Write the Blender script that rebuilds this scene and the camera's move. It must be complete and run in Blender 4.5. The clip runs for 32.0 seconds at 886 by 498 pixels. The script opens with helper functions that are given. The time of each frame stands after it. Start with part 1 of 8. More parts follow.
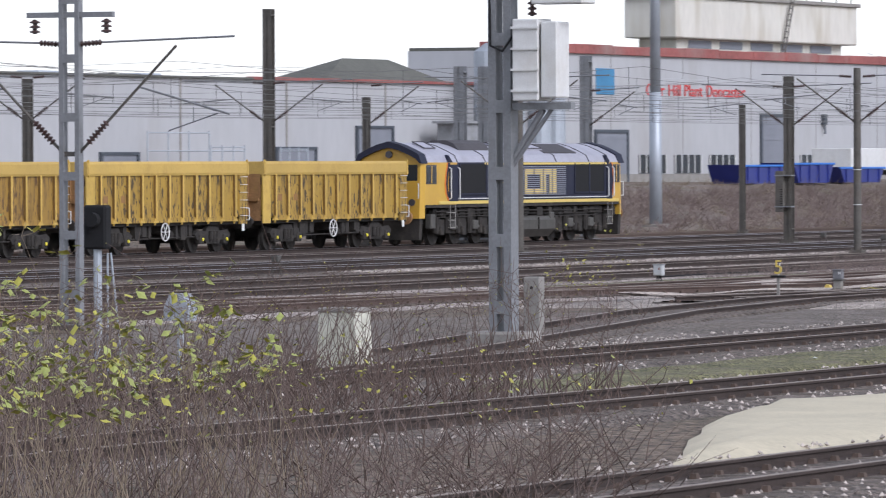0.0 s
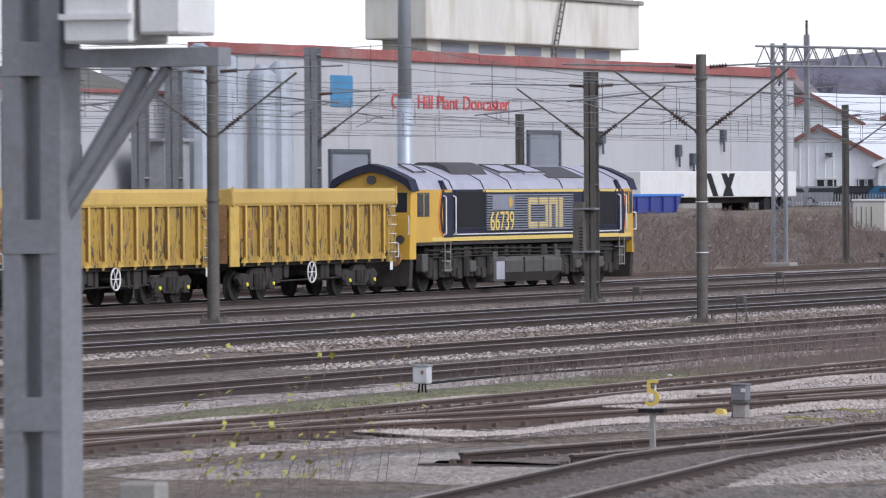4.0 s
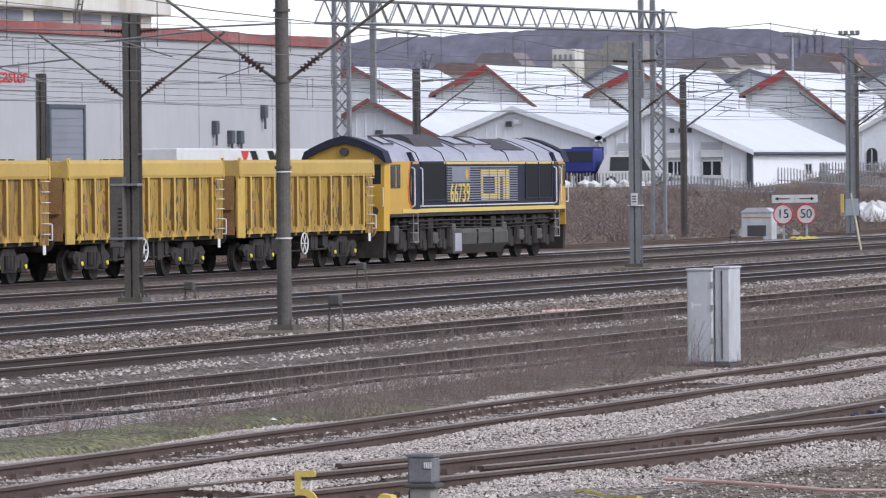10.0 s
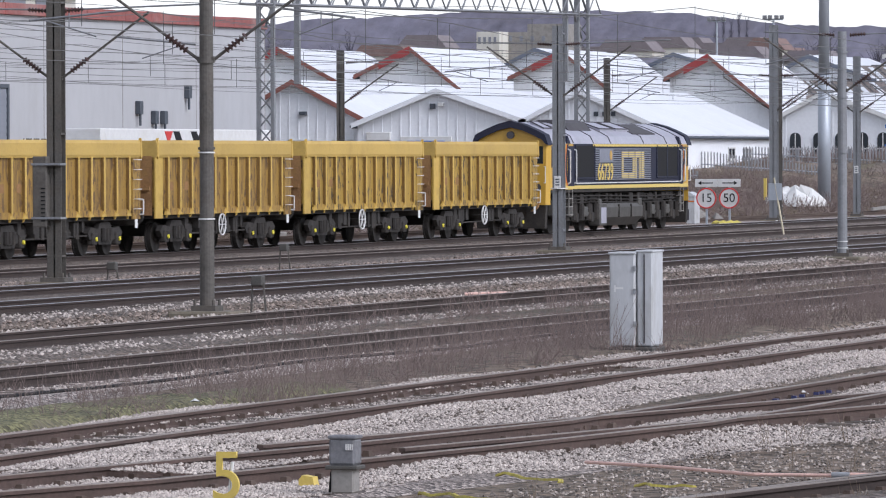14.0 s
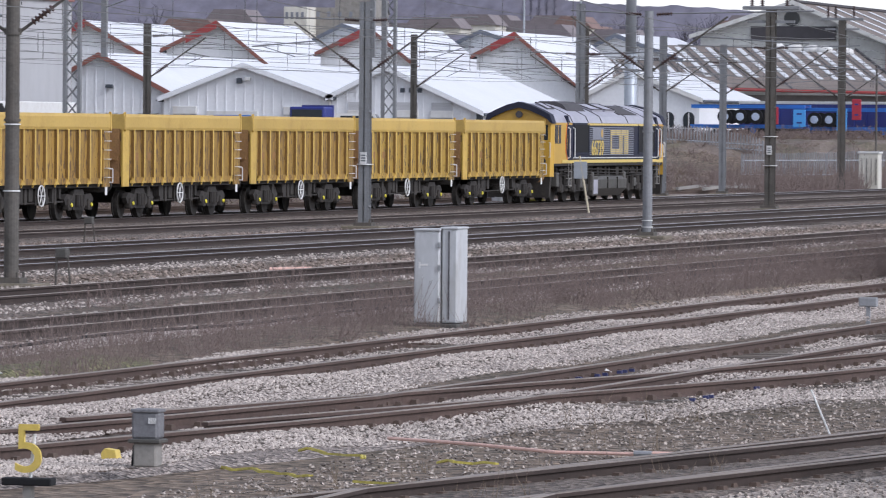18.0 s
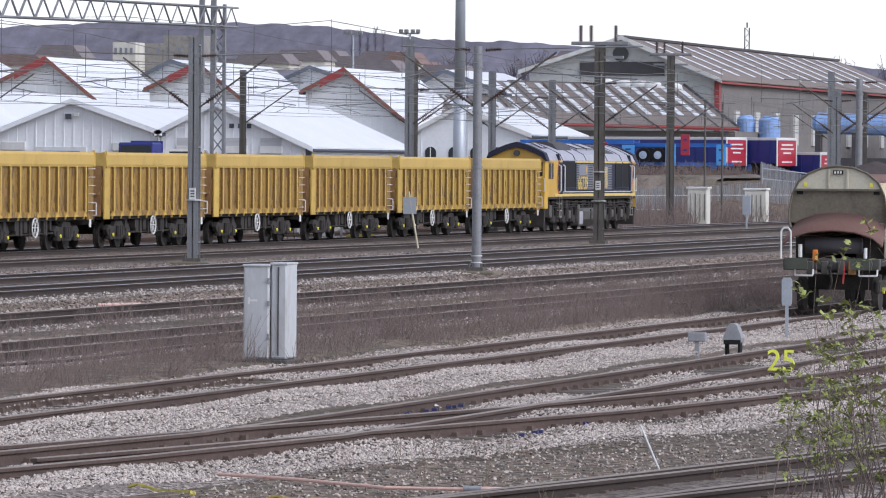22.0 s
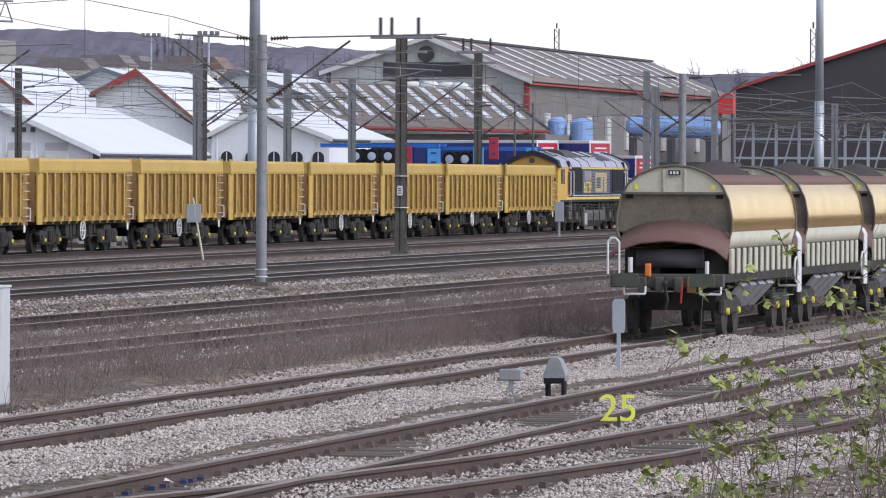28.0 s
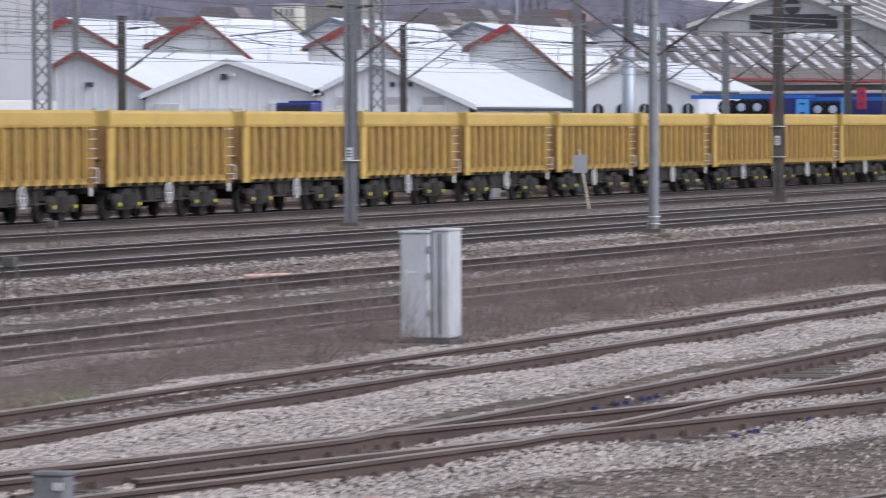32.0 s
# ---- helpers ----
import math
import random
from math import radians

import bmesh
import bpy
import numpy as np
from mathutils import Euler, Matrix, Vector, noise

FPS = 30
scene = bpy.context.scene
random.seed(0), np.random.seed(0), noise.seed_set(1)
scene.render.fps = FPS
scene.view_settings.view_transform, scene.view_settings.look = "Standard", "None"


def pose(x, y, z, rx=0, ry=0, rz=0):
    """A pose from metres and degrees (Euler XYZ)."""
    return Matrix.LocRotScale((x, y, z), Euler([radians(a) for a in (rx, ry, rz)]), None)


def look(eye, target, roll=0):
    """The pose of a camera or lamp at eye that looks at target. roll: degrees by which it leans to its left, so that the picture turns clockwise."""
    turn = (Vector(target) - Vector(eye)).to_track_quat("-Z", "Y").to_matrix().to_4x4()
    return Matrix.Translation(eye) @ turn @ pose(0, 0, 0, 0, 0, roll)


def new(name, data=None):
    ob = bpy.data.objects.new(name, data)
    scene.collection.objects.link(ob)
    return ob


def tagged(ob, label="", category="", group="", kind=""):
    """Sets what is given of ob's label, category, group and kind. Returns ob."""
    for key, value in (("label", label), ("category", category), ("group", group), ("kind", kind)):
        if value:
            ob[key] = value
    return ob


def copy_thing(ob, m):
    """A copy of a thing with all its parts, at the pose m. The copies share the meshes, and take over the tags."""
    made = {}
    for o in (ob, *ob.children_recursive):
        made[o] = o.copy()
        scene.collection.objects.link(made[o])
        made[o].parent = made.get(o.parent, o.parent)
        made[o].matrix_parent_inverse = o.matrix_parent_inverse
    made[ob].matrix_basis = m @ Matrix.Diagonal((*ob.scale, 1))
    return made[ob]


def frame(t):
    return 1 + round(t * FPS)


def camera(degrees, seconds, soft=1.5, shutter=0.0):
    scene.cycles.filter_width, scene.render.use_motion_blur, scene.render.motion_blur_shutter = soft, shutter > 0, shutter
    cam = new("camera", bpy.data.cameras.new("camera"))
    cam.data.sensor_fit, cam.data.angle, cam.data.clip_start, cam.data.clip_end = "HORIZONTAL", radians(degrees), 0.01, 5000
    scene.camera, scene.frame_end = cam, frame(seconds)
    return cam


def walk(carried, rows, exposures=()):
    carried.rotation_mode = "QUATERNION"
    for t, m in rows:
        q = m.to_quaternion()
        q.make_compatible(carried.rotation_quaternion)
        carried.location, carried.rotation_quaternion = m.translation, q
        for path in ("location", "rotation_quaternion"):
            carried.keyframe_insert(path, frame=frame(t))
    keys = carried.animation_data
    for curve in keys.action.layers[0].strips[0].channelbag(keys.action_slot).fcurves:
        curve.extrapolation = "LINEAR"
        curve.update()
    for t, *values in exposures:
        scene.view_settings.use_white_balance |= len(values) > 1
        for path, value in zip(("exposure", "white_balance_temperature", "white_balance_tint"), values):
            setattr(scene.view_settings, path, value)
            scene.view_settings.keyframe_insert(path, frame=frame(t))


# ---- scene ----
cam = camera(8.03, 32.0, soft=1.1, shutter=0.4)

# Seconds, place, heading to the right of the running lines, pitch and roll in degrees.
PATH = [
    (0, 38.11, -95.46, 2.937, -23.839, -0.751, -0.242),
    (0.5, 35.89, -92.48, 2.971, -23.159, -0.695, -0.137),
    (1, 34.97, -89.07, 2.990, -23.082, -0.545, -0.300),
    (1.5, 34.79, -84.55, 2.999, -23.541, -0.499, -0.408),
    (2, 31.61, -80.12, 3.008, -22.868, -0.378, -0.325),
    (2.5, 29.77, -75.23, 3.002, -22.574, -0.353, -0.337),
    (4.5, 7.66, -21.10, 3.122, -20.898, -0.637, -0.205),
    (5, 5.35, -15.25, 2.998, -20.225, -0.732, 0.030),
    (5.5, 4.50, -13.25, 2.931, -19.534, -0.901, 0.168),
    (6, 4.67, -14.25, 2.987, -18.968, -1.013, 0.001),
    (6.5, 4.38, -13.69, 2.962, -18.561, -1.002, 0.030),
    (7, 4.35, -13.90, 2.966, -18.217, -0.984, -0.295),
    (7.5, 4.25, -13.70, 2.960, -17.855, -0.979, -0.532),
    (8, 4.37, -14.09, 2.959, -17.851, -0.807, -0.224),
    (8.5, 4.50, -14.75, 2.954, -17.605, -0.679, -0.276),
    (9, 1.48, -4.79, 2.764, -17.552, -0.675, -0.366),
    (9.5, 0.00, 0.00, 2.700, -17.441, -0.735, -0.239),
    (10, 0.00, 0.00, 2.700, -17.119, -0.684, -0.566),
    (10.5, 0.00, 0.00, 2.700, -16.809, -0.672, -0.644),
    (11, 0.00, 0.00, 2.700, -16.500, -0.665, -0.402),
    (11.5, 0.00, 0.00, 2.700, -16.269, -0.714, -0.244),
    (12, 0.00, 0.00, 2.700, -16.167, -0.793, -0.250),
    (12.5, 0.00, 0.00, 2.700, -16.169, -0.871, -0.372),
    (13, 0.00, 0.00, 2.700, -16.489, -0.842, -0.527),
    (13.5, 0.00, 0.00, 2.700, -16.532, -0.822, -0.279),
    (15.5, 0.00, 0.00, 2.700, -16.064, -0.998, 0.161),
    (16, 0.00, 0.00, 2.700, -15.793, -1.019, 0.273),
    (16.5, 0.00, 0.00, 2.700, -15.524, -1.031, 0.260),
    (17, 0.00, 0.00, 2.700, -15.259, -1.058, 0.524),
    (17.5, 0.00, 0.00, 2.700, -14.973, -1.070, 0.536),
    (18, 0.00, 0.00, 2.700, -14.650, -1.067, 0.496),
    (18.5, 0.00, 0.00, 2.700, -14.244, -1.064, 0.525),
    (19, 0.00, 0.00, 2.700, -14.028, -1.065, 0.440),
    (19.5, 0.00, 0.00, 2.700, -13.873, -1.063, 0.396),
    (20, 0.00, 0.00, 2.700, -13.703, -1.047, 0.416),
    (20.5, 0.00, 0.00, 2.700, -13.526, -1.012, 0.401),
    (21, 0.00, 0.00, 2.700, -13.343, -0.872, 0.419),
    (21.5, 0.00, 0.00, 2.700, -13.209, -0.756, 0.312),
    (22, 0.00, 0.00, 2.700, -13.103, -0.732, 0.441),
    (22.5, 0.00, 0.00, 2.700, -13.065, -0.740, 0.445),
    (23, 0.00, 0.00, 2.700, -13.001, -0.745, 0.451),
    (23.5, 0.00, 0.00, 2.700, -12.838, -0.773, 0.560),
    (24, 0.00, 0.00, 2.700, -12.687, -0.736, 0.672),
    (24.5, -0.87, 4.02, 2.656, -12.575, -0.810, 0.816),
    (26.5, -3.24, 15.53, 2.530, -12.271, -1.300, 0.423),
    (27, -3.61, 17.97, 2.573, -11.669, -0.911, 0.489),
    (27.5, -3.54, 18.08, 2.581, -11.483, -0.747, 0.389),
    (28, -3.51, 18.07, 2.600, -11.365, -0.658, 0.254),
    (28.5, -3.54, 18.17, 2.614, -11.382, -0.646, 0.297),
    (29, -3.49, 17.97, 2.595, -11.353, -0.686, 0.040),
    (29.5, -3.48, 17.88, 2.585, -11.339, -0.766, 0.021),
    (30, -3.48, 17.82, 2.578, -11.355, -0.839, -0.073),
    (30.5, -3.63, 17.96, 2.584, -11.742, -0.833, -0.320),
    (31, -3.77, 17.69, 2.568, -12.390, -0.866, -0.260),
    (31.5, -3.58, 15.65, 2.558, -13.472, -1.004, -0.377),
    (32, -2.88, 11.25, 2.581, -14.601, -1.093, -0.250),
]
walk(cam, [(t, pose(x, y, z, 90 + p, 0, -h) @ pose(0, 0, 0, 0, 0, r)) for t, x, y, z, h, p, r in PATH], [(0, 0.58, 5950, 15), (32, 0.58, 5950, 15)])

# ---- light ----
world = bpy.data.worlds.new("overcast")
scene.world = world
world.use_nodes = True
wn, wl = world.node_tree.nodes, world.node_tree.links
sky = wn.new("ShaderNodeTexSky")
sky.sky_type, sky.sun_disc = "NISHITA", False
sky.sun_elevation, sky.sun_rotation = radians(38), radians(110)
sky.air_density, sky.dust_density, sky.ozone_density = 1.0, 0.6, 1.0
grey = wn.new("ShaderNodeHueSaturation")
grey.inputs["Saturation"].default_value = 0.3
wl.new(sky.outputs[0], grey.inputs["Color"])
wl.new(grey.outputs[0], wn["Background"].inputs["Color"])
wn["Background"].inputs["Strength"].default_value = 0.13
sun = new("sun", bpy.data.lights.new("sun", "SUN"))
sun.data.energy, sun.data.angle, sun.data.color = 1.5, radians(26), (1.0, 0.97, 0.93)
sun.matrix_world = look((50, 32, 42), (0, 50, 0))


# ---- materials ----
def mat(name, base, rough=0.7, metal=0.0, vary=0.25, scale=3.0, fine=40.0, bump=0.15, dirt=None, dirt_amount=0.5, dirt_scale=1.2,
        per_piece=0.0, stretch=(1, 1, 1), dist=0.01, pebble=0.0, scrape=None, island=0.0):
    """A worn surface: base colour that varies at two scales, patches of dirt, fine relief."""
    m = bpy.data.materials.new(name)
    m.use_nodes = True
    n, l = m.node_tree.nodes, m.node_tree.links
    b = n["Principled BSDF"]
    co = n.new("ShaderNodeTexCoord")
    mp = n.new("ShaderNodeMapping")
    mp.inputs["Scale"].default_value = stretch
    l.new(co.outputs["Object"], mp.inputs["Vector"])
    big, small = n.new("ShaderNodeTexNoise"), n.new("ShaderNodeTexNoise")
    for node, s, d in ((big, scale, 4), (small, fine, 6)):
        node.inputs["Scale"].default_value, node.inputs["Detail"].default_value = s, d
        l.new(mp.outputs[0], node.inputs["Vector"])
    add = n.new("ShaderNodeMath")
    add.operation = "ADD"
    l.new(big.outputs["Fac"], add.inputs[0])
    l.new(small.outputs["Fac"], add.inputs[1])
    rng = n.new("ShaderNodeMapRange")
    rng.inputs["From Min"].default_value, rng.inputs["From Max"].default_value = 0.6, 1.4
    rng.inputs["To Min"].default_value, rng.inputs["To Max"].default_value = 1 - vary, 1 + vary
    l.new(add.outputs[0], rng.inputs["Value"])
    fac = rng.outputs[0]
    if per_piece:
        ob = n.new("ShaderNodeObjectInfo")
        r2 = n.new("ShaderNodeMapRange")
        r2.inputs["To Min"].default_value, r2.inputs["To Max"].default_value = 1 - per_piece, 1 + per_piece
        l.new(ob.outputs["Random"], r2.inputs["Value"])
        mu = n.new("ShaderNodeMath")
        mu.operation = "MULTIPLY"
        l.new(fac, mu.inputs[0])
        l.new(r2.outputs[0], mu.inputs[1])
        fac = mu.outputs[0]
    if island:
        geo = n.new("ShaderNodeNewGeometry")
        r4 = n.new("ShaderNodeMapRange")
        r4.inputs["To Min"].default_value, r4.inputs["To Max"].default_value = 1 - island, 1 + island
        l.new(geo.outputs["Random Per Island"], r4.inputs["Value"])
        mi = n.new("ShaderNodeMath")
        mi.operation = "MULTIPLY"
        l.new(fac, mi.inputs[0])
        l.new(r4.outputs[0], mi.inputs[1])
        fac = mi.outputs[0]
    if pebble:
        vo = n.new("ShaderNodeTexVoronoi")
        vo.inputs["Scale"].default_value = pebble
        l.new(mp.outputs[0], vo.inputs["Vector"])
        sep = n.new("ShaderNodeSeparateColor")
        l.new(vo.outputs["Color"], sep.inputs[0])
        r3 = n.new("ShaderNodeMapRange")
        r3.inputs["To Min"].default_value, r3.inputs["To Max"].default_value = 0.3, 1.7
        l.new(sep.outputs[0], r3.inputs["Value"])
        mp2 = n.new("ShaderNodeMath")
        mp2.operation = "MULTIPLY"
        l.new(fac, mp2.inputs[0])
        l.new(r3.outputs[0], mp2.inputs[1])
        fac = mp2.outputs[0]
    mul = n.new("ShaderNodeVectorMath")
    mul.operation = "SCALE"
    mul.inputs[0].default_value = base
    l.new(fac, mul.inputs["Scale"])
    col = mul.outputs[0]
    if dirt:
        dn = n.new("ShaderNodeTexNoise")
        dn.inputs["Scale"].default_value, dn.inputs["Detail"].default_value, dn.inputs["Roughness"].default_value = dirt_scale, 8, 0.65
        l.new(mp.outputs[0], dn.inputs["Vector"])
        ramp = n.new("ShaderNodeMapRange")
        ramp.inputs["From Min"].default_value, ramp.inputs["From Max"].default_value = 0.5, 0.72
        ramp.inputs["To Max"].default_value = dirt_amount
        l.new(dn.outputs["Fac"], ramp.inputs["Value"])
        mix = n.new("ShaderNodeMix")
        mix.data_type = "RGBA"
        l.new(ramp.outputs[0], mix.inputs[0])
        l.new(col, mix.inputs[6])
        mix.inputs[7].default_value = (*dirt, 1)
        col = mix.outputs[2]
    if scrape:
        sm = n.new("ShaderNodeMapping")
        sm.inputs["Scale"].default_value, sm.inputs["Rotation"].default_value = (1.0, 3.2, 1.0), (0.45, 0.0, 0.0)
        l.new(co.outputs["Object"], sm.inputs["Vector"])
        sn = n.new("ShaderNodeTexNoise")
        sn.inputs["Scale"].default_value, sn.inputs["Detail"].default_value, sn.inputs["Distortion"].default_value = 1.15, 6, 2.4
        l.new(sm.outputs[0], sn.inputs["Vector"])
        sr = n.new("ShaderNodeMapRange")
        sr.inputs["From Min"].default_value, sr.inputs["From Max"].default_value, sr.inputs["To Max"].default_value = 0.56, 0.585, 0.92
        l.new(sn.outputs["Fac"], sr.inputs["Value"])
        mx = n.new("ShaderNodeMix")
        mx.data_type = "RGBA"
        l.new(sr.outputs[0], mx.inputs[0])
        l.new(col, mx.inputs[6])
        mx.inputs[7].default_value = (*scrape, 1)
        col = mx.outputs[2]
    l.new(col, b.inputs["Base Color"])
    b.inputs["Roughness"].default_value, b.inputs["Metallic"].default_value = rough, metal
    if bump:
        bp = n.new("ShaderNodeBump")
        bp.inputs["Strength"].default_value, bp.inputs["Distance"].default_value = bump, dist
        l.new(vo.outputs["Distance"] if pebble else small.outputs["Fac"], bp.inputs["Height"])
        l.new(bp.outputs[0], b.inputs["Normal"])
    return m


BALLAST = mat("ballast", (0.36, 0.31, 0.28), 0.95, pebble=22, vary=0.35, scale=0.5, fine=14, bump=0.9, dist=0.05, dirt=(0.12, 0.10, 0.085), dirt_amount=0.6, dirt_scale=0.25)
BALLASTDARK = mat("oiled_ballast", (0.14, 0.113, 0.095), 0.95, pebble=16, vary=0.35, scale=0.5, fine=14, bump=0.9, dist=0.05, dirt=(0.06, 0.05, 0.042), dirt_amount=0.7, dirt_scale=0.25)
BROWNSTONE = mat("brown_ballast_stone", (0.25, 0.20, 0.168), 0.9, island=0.55, vary=0.3, scale=1.0, fine=25, bump=0.3, dirt=(0.12, 0.095, 0.08), dirt_scale=0.5, dirt_amount=0.6)
STONE = mat("ballast_stone", (0.44, 0.385, 0.345), 0.9, island=0.34, vary=0.3, scale=1.0, fine=25, bump=0.3, dirt=(0.2, 0.165, 0.15), dirt_scale=0.6, dirt_amount=0.45)
CINDER = mat("cinder_ground", (0.33, 0.285, 0.25), 0.97, pebble=22, vary=0.45, scale=0.6, fine=16, bump=0.9, dist=0.04, dirt=(0.27, 0.235, 0.205), dirt_amount=0.6, dirt_scale=0.35)
EARTH = mat("rough_ground", (0.155, 0.118, 0.088), 0.97, pebble=9, vary=0.4, scale=0.05, fine=5, bump=0.8, dist=0.08, dirt=(0.07, 0.065, 0.045), dirt_amount=0.7, dirt_scale=0.12)
RAIL = mat("rail_steel", (0.047, 0.033, 0.028), 0.85, 0.15, vary=0.3, scale=1.0, fine=20, bump=0.1)
DULLHEAD = mat("dull_rail_head", (0.26, 0.215, 0.18), 0.55, 0.5, vary=0.3, scale=0.5, fine=10, bump=0.05)
SHINE = mat("rail_head", (0.34, 0.32, 0.31), 0.35, 0.9, vary=0.2, scale=0.6, fine=10, bump=0.05)
RAILRUST = mat("rust_brown_rail", (0.088, 0.058, 0.048), 0.85, 0.1, vary=0.35, scale=0.8, fine=18, bump=0.12, dirt=(0.06, 0.045, 0.038), dirt_amount=0.5, dirt_scale=1.2)
RUSTY = mat("rusty_rail", (0.10, 0.07, 0.055), 0.8, 0.2, vary=0.3, scale=1.0, fine=20, bump=0.15)
SLEEPER = mat("sleeper_wood", (0.115, 0.095, 0.08), 0.9, vary=0.35, scale=2, fine=25, bump=0.4, per_piece=0.3, stretch=(1, 6, 1))
# Shade between the ribs is put into this darker panel colour, along with dirt.
YSHADED = mat("shaded_wagon_yellow", (0.30, 0.178, 0.034), 0.6, vary=0.16, scale=0.8, fine=18, bump=0.08, dirt=(0.11, 0.055, 0.022), dirt_amount=1.0, dirt_scale=3.0, stretch=(1, 1.6, 0.3), per_piece=0.10, scrape=(0.10, 0.052, 0.022))
# Same paint on the ribs, set brighter so they read as lit.
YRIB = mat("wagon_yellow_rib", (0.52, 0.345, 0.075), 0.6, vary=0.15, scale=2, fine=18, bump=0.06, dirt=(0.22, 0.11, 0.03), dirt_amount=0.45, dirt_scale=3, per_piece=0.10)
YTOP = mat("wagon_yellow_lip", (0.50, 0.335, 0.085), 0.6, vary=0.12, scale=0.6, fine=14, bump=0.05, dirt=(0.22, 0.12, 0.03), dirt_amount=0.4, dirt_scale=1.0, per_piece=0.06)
RUSTBROWN = mat("wagon_rust", (0.27, 0.145, 0.06), 0.85, vary=0.4, scale=3, fine=25, bump=0.3, dirt=(0.32, 0.19, 0.05), dirt_amount=0.7)
UNDERGREY = mat("greasy_grey", (0.085, 0.08, 0.072), 0.6, 0.2, vary=0.3, scale=3, fine=30, bump=0.1, dirt=(0.04, 0.036, 0.032), dirt_amount=0.6, dirt_scale=2)
UNDER = mat("underframe_grime", (0.032, 0.028, 0.025), 0.9, 0.1, vary=0.5, scale=3, fine=30, bump=0.3, dirt=(0.085, 0.07, 0.055), dirt_amount=0.5, dirt_scale=2.5)
TANKYEL = mat("air_tank_ochre", (0.35, 0.22, 0.05), 0.7, vary=0.3, scale=4)
WHITEPAINT = mat("white_paint", (0.64, 0.635, 0.62), 0.55, vary=0.1, scale=4, fine=40, bump=0.05, dirt=(0.45, 0.4, 0.33), dirt_amount=0.35)
AXLEYEL = mat("axlebox_yellow", (0.75, 0.66, 0.05), 0.5, vary=0.1)
BLUE = mat("loco_blue", (0.009, 0.011, 0.03), 0.7, vary=0.2, scale=1.5, fine=25, bump=0.04, dirt=(0.04, 0.037, 0.042), dirt_amount=0.3)
LOUVRE = mat("loco_louvre", (0.20, 0.21, 0.25), 0.5, vary=0.2, scale=3)
CABYEL = mat("loco_yellow", (0.55, 0.33, 0.045), 0.42, vary=0.1, scale=1.5, fine=25, bump=0.04, dirt=(0.4, 0.2, 0.05), dirt_amount=0.3)
GOLD = mat("loco_gold", (0.66, 0.49, 0.13), 0.45, vary=0.08)
ROOFGREY = mat("loco_roof_grey", (0.35, 0.345, 0.40), 0.42, vary=0.15, scale=1.0, fine=14, bump=0.05, dirt=(0.22, 0.21, 0.23), dirt_amount=0.45, dirt_scale=0.8)
ROOFDARK = mat("roof_panel_dark", (0.06, 0.055, 0.06), 0.7, vary=0.25, scale=2)
BLACK = mat("black_grille", (0.008, 0.008, 0.009), 0.95, vary=0.2, scale=8)
GLASS = mat("dark_window", (0.03, 0.035, 0.04), 0.08, vary=0.1)
ORANGE = mat("cab_orange", (0.62, 0.17, 0.02), 0.5, vary=0.1)
MASTDARK = mat("mast_dark_steel", (0.105, 0.096, 0.085), 0.75, 0.2, vary=0.35, scale=2, fine=20, bump=0.2, dirt=(0.13, 0.10, 0.075), dirt_amount=0.5)
MASTGREY = mat("mast_grey_steel", (0.23, 0.235, 0.245), 0.6, 0.3, vary=0.2, scale=2, fine=20, bump=0.1, dirt=(0.13, 0.12, 0.11), dirt_amount=0.4)
GALV = mat("galvanised_pole", (0.40, 0.43, 0.47), 0.5, 0.4, vary=0.12, scale=1.5, fine=20, bump=0.05)
WIRE = mat("copper_wire", (0.12, 0.118, 0.115), 0.6, 0.3, vary=0.1)
INSUL = mat("brown_insulator", (0.055, 0.03, 0.026), 0.35, vary=0.2)
PALISADE = mat("palisade_steel", (0.30, 0.30, 0.31), 0.7, 0.2, vary=0.25, scale=1, fine=12, bump=0.05, dirt=(0.14, 0.125, 0.11), dirt_amount=0.5, per_piece=0.2)
CONCRETE = mat("concrete", (0.26, 0.245, 0.225), 0.9, vary=0.25, scale=2, fine=25, bump=0.3, dirt=(0.15, 0.13, 0.11))
CABINET = mat("relay_cabinet_grey", (0.47, 0.478, 0.49), 0.6, vary=0.12, scale=1.5, fine=18, bump=0.06, dirt=(0.24, 0.22, 0.19), dirt_amount=0.6, dirt_scale=2.4, stretch=(1, 1, 0.35))
GREYBOX = mat("grey_box", (0.26, 0.265, 0.275), 0.6, vary=0.2, scale=4, fine=30, bump=0.1, dirt=(0.14, 0.13, 0.11))
SIGNYEL = mat("sign_yellow", (0.62, 0.46, 0.10), 0.6, vary=0.12, scale=6, dirt=(0.4, 0.28, 0.1), dirt_amount=0.4, dirt_scale=6)
WALLWHITE = mat("warehouse_white", (0.40, 0.40, 0.41), 0.8, vary=0.07, scale=0.12, fine=1.3, bump=0.05, dirt=(0.30, 0.28, 0.26), dirt_amount=0.5, dirt_scale=0.16, stretch=(1, 1, 0.5))
TANKWHITE = mat("rooftop_tank_cream", (0.60, 0.58, 0.52), 0.8, vary=0.12, scale=0.3, fine=4, dirt=(0.30, 0.25, 0.16), dirt_amount=0.6, dirt_scale=0.5, stretch=(1, 1, 0.3))
FASCIA = mat("red_fascia", (0.27, 0.085, 0.075), 0.75, vary=0.35, scale=0.2, fine=4, dirt=(0.30, 0.23, 0.21), dirt_amount=0.8, dirt_scale=0.18)
REDPAINT = mat("red_paint", (0.55, 0.035, 0.03), 0.55, vary=0.15, scale=2)
SHUTTER = mat("steel_shutter", (0.20, 0.21, 0.24), 0.6, vary=0.15, scale=0.6)
